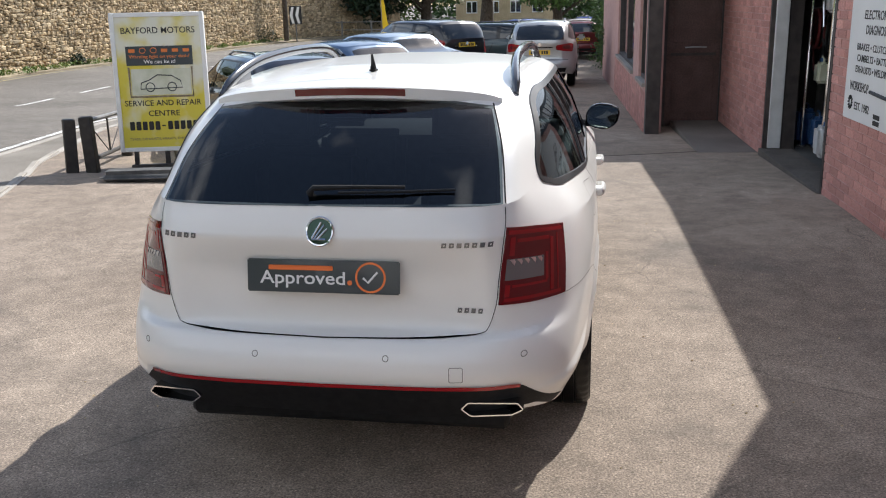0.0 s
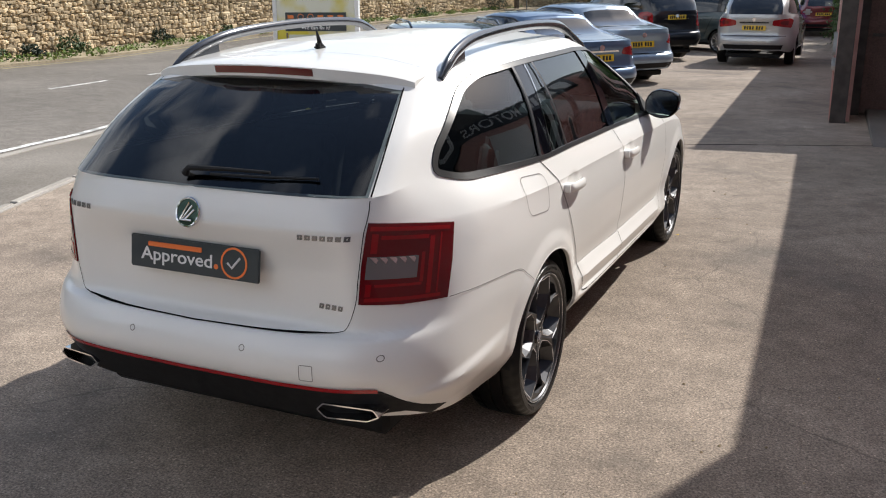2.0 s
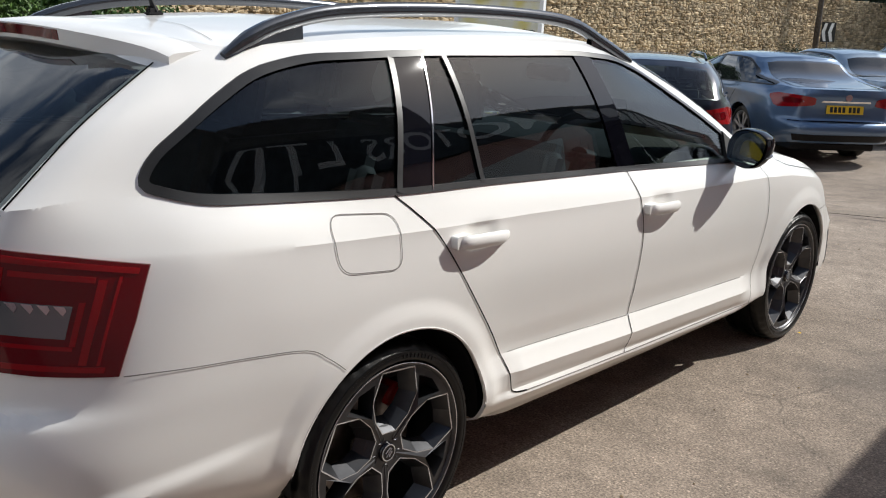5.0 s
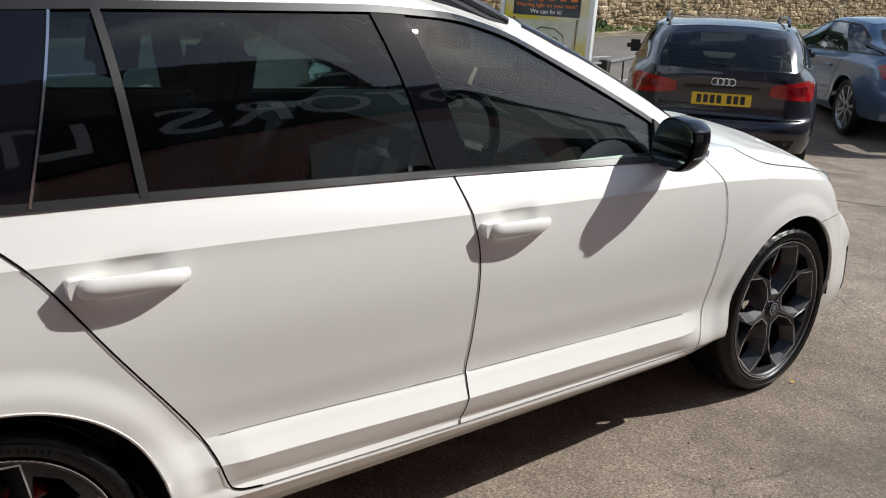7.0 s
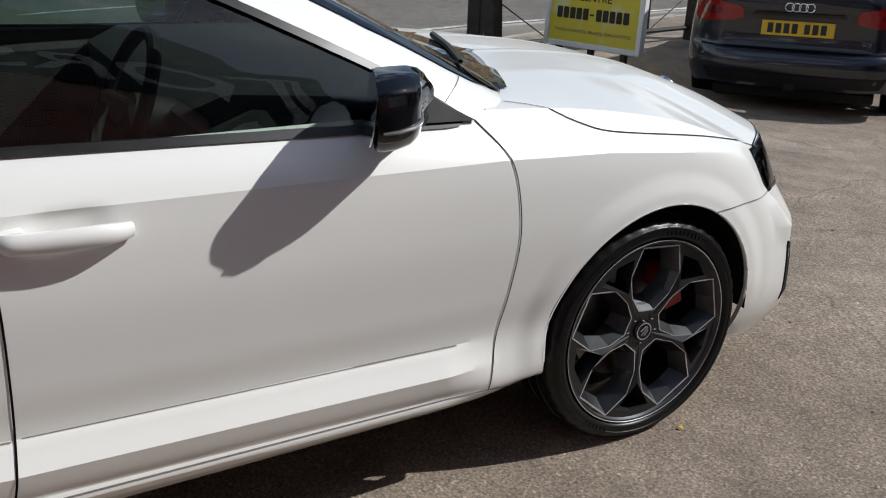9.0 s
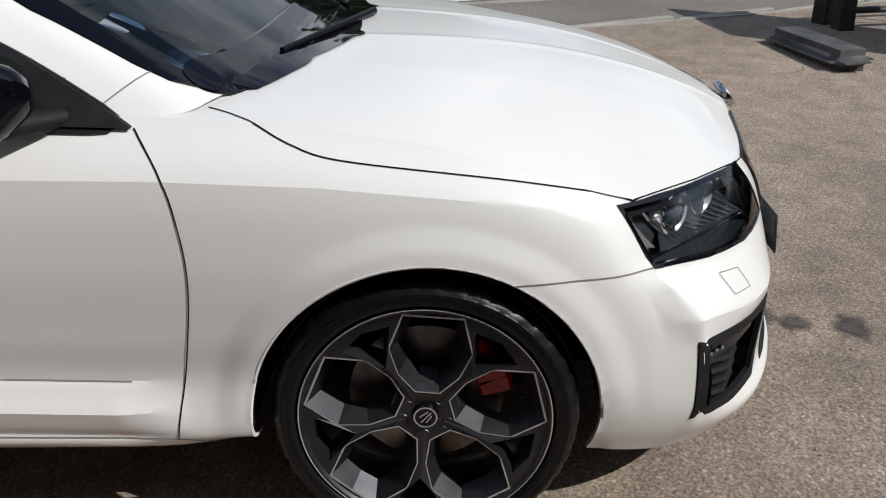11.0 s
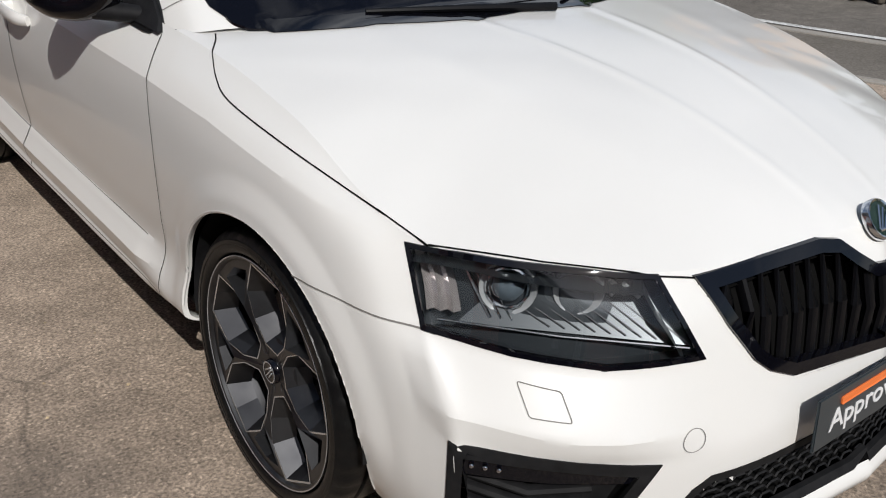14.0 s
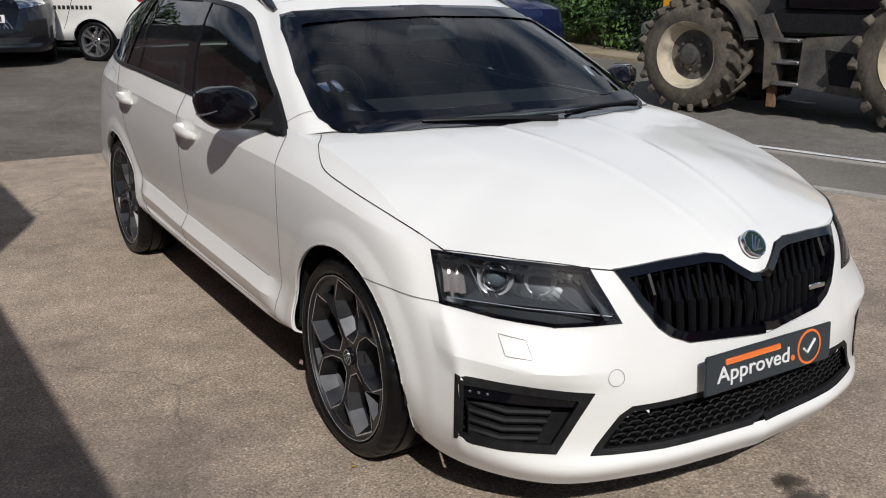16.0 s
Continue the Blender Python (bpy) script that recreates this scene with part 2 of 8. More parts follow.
def add_lathe(bm, prof, seg=48, axis="x"):
    """Turns a profile of (along, radius) round the axis."""
    rings = []
    for a, r in prof:
        ring = []
        for k in range(seg):
            t = 2 * math.pi * k / seg
            c, s = r * math.cos(t), r * math.sin(t)
            ring.append(bm.verts.new((a, c, s) if axis == "x" else (c, s, a)))
        rings.append(ring)
    for r0, r1 in zip(rings, rings[1:]):
        for k in range(seg):
            bm.faces.new((r0[k], r0[(k + 1) % seg], r1[(k + 1) % seg], r1[k]))
    bmesh.ops.recalc_face_normals(bm, faces=bm.faces)


def lathe(prof, seg=48, axis="x"):
    bm = bmesh.new()
    add_lathe(bm, prof, seg, axis)
    return bm


def prism(poly, d0, d1, place):
    """Extrudes a 2D polygon between two depths; place maps (u, v, d) to 3D."""
    bm = bmesh.new()
    a = [bm.verts.new(place(u, v, d0)) for u, v in poly]
    b = [bm.verts.new(place(u, v, d1)) for u, v in poly]
    bm.faces.new(a)
    bm.faces.new(list(reversed(b)))
    for i in range(len(poly)):
        j = (i + 1) % len(poly)
        bm.faces.new((a[j], a[i], b[i], b[j]))
    bmesh.ops.recalc_face_normals(bm, faces=bm.faces)
    return bm


def text_mesh(text, size, m, mat, parent, name="lettering", label="", extrude=0.0008, align="LEFT", width=None, bold=0.009):
    cu = bpy.data.curves.new(name, "FONT")
    cu.body, cu.size, cu.extrude, cu.align_x = text, size, extrude, align
    cu.offset = size * bold
    cu.resolution_u = 3
    tmp = bpy.data.objects.new("tmp", cu)
    scene.collection.objects.link(tmp)
    dg = bpy.context.evaluated_depsgraph_get()
    me = bpy.data.meshes.new_from_object(tmp.evaluated_get(dg))
    bpy.data.objects.remove(tmp)
    bpy.data.curves.remove(cu)
    if width:
        xs = [v.co.x for v in me.vertices]
        k = width / (max(xs) - min(xs))
        me.transform(Matrix.Diagonal((k, 1, 1, 1)))
    me.materials.clear()
    me.materials.append(mat)
    me.name = name
    ob = new(name, me)
    if parent is not None:
        ob.parent = parent
    ob.matrix_basis = m
    if label:
        tagged(ob, label)
    return ob


def spline(pts, n):
    """Catmull-Rom through points, n samples a span."""
    p = np.array(pts, float)
    p = np.vstack([2 * p[0] - p[1], p, 2 * p[-1] - p[-2]])
    out = []
    for i in range(1, len(p) - 2):
        a, b, c, d = p[i - 1:i + 3]
        for k in range(n):
            t = k / n
            out.append(0.5 * (2 * b + (c - a) * t + (2 * a - 5 * b + 4 * c - d) * t * t + (3 * b - 3 * c + d - a) * t ** 3))
    out.append(p[-2])
    return np.array(out)


def inside(poly, x, y):
    hit, n = False, len(poly)
    for i in range(n):
        (x0, y0), (x1, y1) = poly[i], poly[(i + 1) % n]
        if (y0 > y) != (y1 > y) and x < (x1 - x0) * (y - y0) / (y1 - y0) + x0:
            hit = not hit
    return hit


def shrink(poly, d):
    """Moves a polygon's outline inwards by d (outwards when negative)."""
    area = sum(poly[i][0] * poly[(i + 1) % len(poly)][1] - poly[(i + 1) % len(poly)][0] * poly[i][1] for i in range(len(poly)))
    s = 1 if area > 0 else -1
    out = []
    n = len(poly)
    for i in range(n):
        p0, p1, p2 = Vector(poly[i - 1]), Vector(poly[i]), Vector(poly[(i + 1) % n])
        e0, e1 = (p1 - p0).normalized(), (p2 - p1).normalized()
        n0, n1 = Vector((-e0.y, e0.x)) * s, Vector((-e1.y, e1.x)) * s
        b = n0 + n1
        b = b / max(b.length, 1e-6)
        k = d / max(b.dot(n0), 0.45)
        out.append((p1.x + b.x * k, p1.y + b.y * k))
    return out


def rounded(poly, r, n=5):
    """Rounds a polygon's corners."""
    out = []
    m = len(poly)
    for i in range(m):
        p0, p1, p2 = Vector(poly[i - 1]), Vector(poly[i]), Vector(poly[(i + 1) % m])
        a, b = (p0 - p1), (p2 - p1)
        k = min(r, a.length * 0.45, b.length * 0.45)
        s, e = p1 + a.normalized() * k, p1 + b.normalized() * k
        for j in range(n + 1):
            t = j / n
            q = s * (1 - t) ** 2 + p1 * 2 * t * (1 - t) + e * t * t
            out.append((q.x, q.y))
    return out


class Skin:
    """A body surface on which panels, lamps and seams are laid."""

    def __init__(self, verts, faces):
        from mathutils.bvhtree import BVHTree
        self.tree = BVHTree.FromPolygons([Vector(v) for v in verts], faces)

    def basis(self, d):
        d = Vector(d).normalized()
        u = Vector((1, 0, 0)) if abs(d.z) > 0.9 else d.cross(Vector((0, 0, 1))).normalized()
        v = u.cross(d).normalized()
        return d, u, v

    def drop(self, p, d, off=0.0):
        p = Vector(p)
        hit, nrm, _, _ = self.tree.ray_cast(p - d * 3, d)
        if hit is None or (hit - p).length > 1.2:
            hit, nrm, _, _ = self.tree.find_nearest(p)
        if nrm.dot(d) > 0:
            nrm = -nrm
        return hit + nrm * off, nrm

    def patch(self, pts, d, off=0.003, grid=0.03, depth=0.01, hole=None):
        """A panel with the outline pts (3D), laid on the skin along d; hole: an inner outline that is left open."""
        d, u, v = self.basis(d)
        uv = [(Vector(p).dot(u), Vector(p).dot(v)) for p in pts]
        base = sum((Vector(p).dot(d) for p in pts)) / len(pts)
        bm = bmesh.new()
        if hole is None:
            bm.faces.new([bm.verts.new((a, b, 0)) for a, b in uv])
        else:
            hv = [(Vector(p).dot(u), Vector(p).dot(v)) for p in hole]
            o = [bm.verts.new((a, b, 0)) for a, b in uv]
            i = [bm.verts.new((a, b, 0)) for a, b in hv]
            for k in range(len(o)):
                j = (k + 1) % len(o)
                bm.faces.new((o[k], o[j], i[j], i[k]))
        for ax in range(2):
            lo, hi = min(q[ax] for q in uv), max(q[ax] for q in uv)
            for k in range(1, int((hi - lo) / grid) + 1):
                c = Vector((0, 0, 0))
                c[ax] = lo + k * grid
                nn = Vector((0, 0, 0))
                nn[ax] = 1
                bmesh.ops.bisect_plane(bm, geom=bm.verts[:] + bm.edges[:] + bm.faces[:], plane_co=c, plane_no=nn, dist=1e-5)
        for vt in bm.verts:
            q, nrm = self.drop(u * vt.co.x + v * vt.co.y + d * base, d, off)
            vt.co = q
        if depth:
            es = [e for e in bm.edges if e.is_boundary]
            r = bmesh.ops.extrude_edge_only(bm, edges=es)
            for vt in [g for g in r["geom"] if isinstance(g, bmesh.types.BMVert)]:
                vt.co = vt.co + d * depth
        bmesh.ops.recalc_face_normals(bm, faces=bm.faces)
        bm.normal_update()
        if sum(f.normal.dot(d) * f.calc_area() for f in bm.faces) > 0:
            bmesh.ops.reverse_faces(bm, faces=bm.faces)
        return bm

    def seam(self, pts, d, width=0.005, off=0.0017, step=0.009, closed=False):
        """A thin strip along points, on the skin."""
        d, u, v = self.basis(d)
        pts = [Vector(p) for p in pts]
        if closed:
            pts.append(pts[0])
        fine = []
        for a, b in zip(pts, pts[1:]):
            n = max(1, int((b - a).length / step))
            fine += [a.lerp(b, k / n) for k in range(n)]
        fine.append(pts[-1])
        bm = bmesh.new()
        prev = None
        for i, p in enumerate(fine):
            t = (fine[min(i + 1, len(fine) - 1)] - fine[max(i - 1, 0)])
            t = t - d * t.dot(d)
            s = t.normalized().cross(d).normalized() * width / 2
            pair = [bm.verts.new(self.drop(p + s * k, d, off)[0]) for k in (-1, 1)]
            if prev:
                bm.faces.new((prev[0], prev[1], pair[1], pair[0]))
            prev = pair
        bmesh.ops.recalc_face_normals(bm, faces=bm.faces)
        return bm


def loft(rows, cell):
    """A dense grid of points through a grid of control points."""
    P = np.array(rows, float)
    nr, nc, _ = P.shape
    cols = []
    for c in range(nc - 1):
        n = max(2, int(np.linalg.norm(P[:, c + 1] - P[:, c], axis=1).max() / cell))
        cols.append(n)
    def run(line, counts):
        p = np.vstack([2 * line[0] - line[1], line, 2 * line[-1] - line[-2]])
        out = []
        for i, n in enumerate(counts):
            a, b, c, d = p[i:i + 4]
            for k in range(n):
                t = k / n
                m0, m1 = (c - a) * 0.5, (d - b) * 0.5
                out.append((2 * t ** 3 - 3 * t ** 2 + 1) * b + (t ** 3 - 2 * t ** 2 + t) * m0 + (-2 * t ** 3 + 3 * t ** 2) * c + (t ** 3 - t ** 2) * m1)
        out.append(line[-1])
        return np.array(out)
    wide = np.array([run(P[r], cols) for r in range(nr)])
    rcount = [max(2, int(np.linalg.norm(wide[r + 1] - wide[r], axis=1).max() / cell)) for r in range(nr - 1)]
    full = np.array([run(wide[:, c], rcount) for c in range(wide.shape[1])])
    return full.transpose(1, 0, 2)


# ---- cars ----
ARCH = 0.356
LOWER = {
    "rear": (
        ((0, .06, .33), (.42, .075, .33), (.60, .14, .33), (.76, .34, .30), (.80, .68, .28)),
        ((0, -.012, .46), (.42, .004, .46), (.64, .085, .455), (.797, .29, .41), (.852, .68, .37)),
        ((0, -.018, .54), (.42, -.002, .54), (.648, .080, .535), (.805, .285, .50), (.866, .68, .48)),
        ((0, .020, .607), (.42, .036, .607), (.640, .105, .605), (.803, .31, .60), (.872, .67, .60)),
        ((0, .092, .640), (.42, .104, .640), (.605, .130, .64), (.797, .335, .66), (.870, .66, .68)),
        ((0, .100, .80), (.42, .112, .80), (.597, .140, .80), (.783, .370, .80), (.860, .65, .82)),
        ((0, .050, .945), (.42, .075, .945), (.598, .150, .95), (.768, .425, .938), (.832, .65, .955)),
        ((0, .060, 1.05), (.42, .090, 1.05), (.600, .180, 1.045), (.672, .345, 1.065), (.757, .62, 1.06)),
    ),
    "side": (
        ((.82, 1.10, .262), (.835, 1.62, .258), (.840, 2.25, .250), (.838, 3.30, .236), (.82, 3.78, .228)),
        ((.878, 1.10, .335), (.880, 1.62, .312), (.882, 2.25, .296), (.878, 3.30, .268), (.875, 3.78, .28)),
        ((.896, 1.10, .44), (.899, 1.62, .365), (.901, 2.25, .345), (.895, 3.30, .312), (.893, 3.78, .38)),
        ((.903, 1.10, .56), (.880, 1.62, .482), (.881, 2.25, .457), (.875, 3.30, .418), (.896, 3.78, .47)),
        ((.903, 1.10, .66), (.892, 1.62, .59), (.894, 2.25, .57), (.887, 3.30, .53), (.896, 3.78, .56)),
        ((.899, 1.10, .80), (.904, 1.62, .76), (.905, 2.25, .74), (.897, 3.30, .70), (.890, 3.78, .69)),
        ((.881, 1.10, .932), (.888, 1.62, .915), (.889, 2.25, .888), (.880, 3.30, .848), (.866, 3.78, .805)),
        ((.843, 1.10, 1.03), (.842, 1.62, 1.017), (.835, 2.25, .985), (.800, 3.30, .945), (.795, 3.78, .880)),
    ),
    "front": (
        ((.82, 4.08, .20), (.770, 4.30, .17), (.61, 4.485, .150), (.37, 4.60, .160), (0, 4.650, .165)),
        ((.85, 4.10, .27), (.795, 4.335, .235), (.63, 4.515, .205), (.38, 4.632, .215), (0, 4.680, .220)),
        ((.862, 4.12, .36), (.803, 4.345, .30), (.625, 4.500, .27), (.38, 4.608, .27), (0, 4.655, .275)),
        ((.866, 4.13, .46), (.800, 4.340, .42), (.640, 4.490, .41), (.40, 4.605, .40), (0, 4.650, .40)),
        ((.866, 4.12, .56), (.801, 4.308, .505), (.660, 4.470, .478), (.41, 4.592, .468), (0, 4.644, .468)),
        ((.862, 4.09, .66), (.800, 4.232, .625), (.675, 4.405, .605), (.44, 4.550, .59), (0, 4.625, .59)),
        ((.845, 4.06, .745), (.792, 4.195, .695), (.665, 4.375, .675), (.45, 4.520, .665), (0, 4.600, .67)),
        ((.800, 4.04, .800), (.770, 4.185, .748), (.650, 4.345, .735), (.43, 4.490, .727), (0, 4.566, .735)),
    ),
}
UPPER = (
    ((0, .060, 1.05), (.42, .090, 1.05), (.600, .180, 1.045), (.672, .345, 1.065), (.757, .62, 1.06), (.843, 1.10, 1.03), (.842, 1.62, 1.017), (.835, 2.25, .985), (.823, 2.80, .957), (.795, 3.27, .942), (.705, 3.395, .955), (.42, 3.46, .965), (0, 3.495, .97)),
    ((0, .245, 1.20), (.40, .280, 1.20), (.572, .345, 1.20), (.640, .480, 1.215), (.710, .71, 1.225), (.768, 1.13, 1.22), (.772, 1.62, 1.215), (.770, 2.23, 1.195), (.752, 2.66, 1.15), (.730, 2.97, 1.115), (.655, 3.105, 1.12), (.40, 3.175, 1.127), (0, 3.205, 1.132)),
    ((0, .475, 1.350), (.37, .505, 1.343), (.525, .550, 1.332), (.600, .645, 1.322), (.645, .84, 1.332), (.676, 1.20, 1.362), (.681, 1.62, 1.372), (.676, 2.18, 1.362), (.660, 2.50, 1.305), (.645, 2.71, 1.255), (.585, 2.835, 1.262), (.37, 2.90, 1.278), (0, 2.93, 1.285)),
    ((0, .580, 1.405), (.36, .610, 1.398), (.495, .665, 1.386), (.560, .745, 1.378), (.595, .91, 1.388), (.612, 1.23, 1.408), (.616, 1.62, 1.418), (.610, 2.14, 1.410), (.592, 2.38, 1.372), (.572, 2.52, 1.345), (.520, 2.60, 1.362), (.34, 2.645, 1.388), (0, 2.665, 1.400)),
)
DLO_RAW = [(.425, 1.086), (.545, 1.052), (1.13, 1.030), (1.46, 1.019), (2.20, .985), (3.00, .938), (3.262, .924), (3.07, 1.045), (2.80, 1.180), (2.55, 1.300), (2.36, 1.348), (2.10, 1.368), (1.44, 1.373), (1.22, 1.369), (.95, 1.357), (.76, 1.320), (.595, 1.240), (.465, 1.146)]
DLO = rounded(DLO_RAW, .075, 4)
PANES = {
    "quarter": [(.425, 1.086), (.545, 1.052), (1.115, 1.030), (1.225, 1.369), (.95, 1.357), (.76, 1.320), (.595, 1.240), (.465, 1.146)],
    "pillar": [(1.115, 1.030), (1.235, 1.026), (1.345, 1.360), (1.225, 1.358)],
    "small": [(1.235, 1.026), (1.445, 1.021), (1.430, 1.362), (1.345, 1.360)],
    "rear": [(1.445, 1.021), (2.175, .989), (2.075, 1.358), (1.430, 1.362)],
    "post": [(2.175, .989), (2.290, .984), (2.175, 1.352), (2.075, 1.358)],
    "front": [(2.290, .984), (3.00, .938), (3.262, .924), (3.07, 1.045), (2.80, 1.178), (2.55, 1.292), (2.36, 1.338), (2.175, 1.352)],
}


def body_grids(warp, cell):
    """The right half of a car's skin: lower girdle, glasshouse, roof and bonnet."""
    w = lambda p: warp(*p)
    low = [[w(p) for p in LOWER["rear"][r] + LOWER["side"][r] + LOWER["front"][r]] for r in range(8)]
    up = [[warp(*p, r, c) for c, p in enumerate(UPPER[r])] for r in range(4)]
    g_low, g_up = loft(low, cell), loft(up, cell)
    rim = g_up[-1]
    y0, y1 = rim[0][1], rim[-1][1]
    roof = []
    n = max(6, int(0.6 / cell / 1.6))
    for k in range(n + 1):
        t = k / n
        q = rim.copy()
        f = (rim[:, 1] - y0) / (y1 - y0)
        yc = y0 + (y1 - y0) * np.clip(f, 0, 1)
        s = np.clip(f * 3.4, 0, 1) ** 0.6 * np.clip((1 - f) * 4.0, 0, 1) ** 0.7
        zc = rim[0][2] * (1 - f) + rim[-1][2] * f
        zc = zc + s * (rim[:, 2].max() - np.minimum(rim[0][2], rim[-1][2]) + 0.028)
        q[:, 0] = rim[:, 0] * (1 - t)
        q[:, 1] = rim[:, 1] * (1 - t) + yc * t
        q[:, 2] = rim[:, 2] + (np.maximum(zc, rim[:, 2]) - rim[:, 2]) * (1 - (1 - t) ** 2.2)
        roof.append(q)
    edge = g_low[-1]
    i0 = int(np.argmax(edge[:, 1] >= w((.80, 3.30, .94))[1] - 1e-6))
    edge = edge[i0:]
    cowl, nose = np.array(up[0][-1]), edge[-1]
    seg = np.r_[0, np.cumsum(np.linalg.norm(np.diff(edge, axis=0), axis=1))]
    f = (seg / seg[-1])
    hood = []
    n = max(10, int(0.8 / cell))
    for k in range(n + 1):
        t = k / n
        q = np.empty_like(edge)
        ff = f ** 1.25
        yc = cowl[1] * (1 - ff) + nose[1] * ff
        zc = cowl[2] * (1 - ff) + nose[2] * ff + 0.085 * np.sin(np.pi * ff) ** 0.9 * (0.55 + 0.45 * ff)
        q[:, 0] = edge[:, 0] * (1 - t)
        q[:, 1] = edge[:, 1] * (1 - t) ** 2 + yc * (1 - (1 - t) ** 2)
        q[:, 2] = edge[:, 2] + (zc - edge[:, 2]) * (1 - (1 - t) ** 2.4)
        a = np.clip((q[:, 1] - cowl[1]) / (nose[1] - cowl[1]), 0, 1)
        for x_a, x_b, h, wd in ((.47, .33, .002, .05), (.20, .085, .003, .016)):
            line = x_a + (x_b - x_a) * a
            q[:, 2] += h * np.exp(-((q[:, 0] - line) / wd) ** 2) * np.sin(np.pi * np.clip(a, 0.02, 0.98)) ** 0.4
        hood.append(q)
    hood[0] = edge.copy()
    return g_low, g_up, np.array(roof), np.array(hood)


def grid_mesh(grids, mirror=True):
    verts, faces = [], []
    for g in grids:
        for s in ((1, -1) if mirror else (1,)):
            base = len(verts)
            nr, nc, _ = g.shape
            verts += [(s * p[0], p[1], p[2]) for p in g.reshape(-1, 3)]
            for r in range(nr - 1):
                for c in range(nc - 1):
                    q = [base + r * nc + c, base + r * nc + c + 1, base + (r + 1) * nc + c + 1, base + (r + 1) * nc + c]
                    faces.append(q if s == 1 else q[::-1])
    return verts, faces


RIM_R = .258


def tyre_mesh(style):
    """Tyre with four grooves; the low-profile one has cut shoulder blocks and sidewall ribs."""
    if style:
        return lathe([(-.19, .225), (-.205, .245), (-.213, .285), (-.208, .308), (-.19, .3165), (-.165, .319), (-.163, .315), (-.157, .315), (-.155, .3195), (-.118, .320), (-.116, .315), (-.110, .315), (-.108, .320), (-.071, .320), (-.069, .315), (-.063, .315), (-.061, .3195), (-.03, .3175), (-.013, .309), (-.004, .292), (-.002, .272), (-.008, .252), (-.016, .245), (-.022, .240)], 72)
    prof = [(-.20, .245), (-.212, .262), (-.218, .290), (-.214, .306), (-.198, .3155), (-.172, .3185), (-.170, .312), (-.163, .312), (-.161, .3195), (-.122, .3205), (-.120, .313), (-.112, .313), (-.110, .3205), (-.071, .3205), (-.069, .313), (-.061, .313), (-.059, .3195), (-.036, .3185), (-.022, .3145), (-.012, .3075), (-.006, .299), (-.0045, .2965), (-.0015, .2955), (-.001, .288), (-.0025, .2865), (-.0015, .278), (-.003, .2725), (-.008, .2665), (-.016, .2635), (-.024, .260)]
    bm = bmesh.new()
    seg = 168
    rings = [[bm.verts.new((x, r * math.cos(k * 2 * math.pi / seg), r * math.sin(k * 2 * math.pi / seg))) for k in range(seg)] for x, r in prof]
    for i, ring in enumerate(rings):
        if 16 < i < 21 or 2 < i < 6:
            for k in range(seg):
                if k % 4 == 0:
                    v = ring[k]
                    cut = .988 if i not in (20, 3) else .996
                    v.co.y *= cut
                    v.co.z *= cut
    for r0, r1 in zip(rings, rings[1:]):
        for k in range(seg):
            bm.faces.new((r0[k], r0[(k + 1) % seg], r1[(k + 1) % seg], r1[k]))
    for a0, n in ((1.15, 9), (4.1, 6)):
        for j in range(n):
            a = a0 + j * .052
            m = Matrix.Rotation(a, 4, 'X') @ Matrix.Translation((-.0015, .282, 0))
            add_box(bm, (-.001, -.006, -.0045), (.0012, .006, .0045), 0, m)
    bmesh.ops.recalc_face_normals(bm, faces=bm.faces)
    return bm


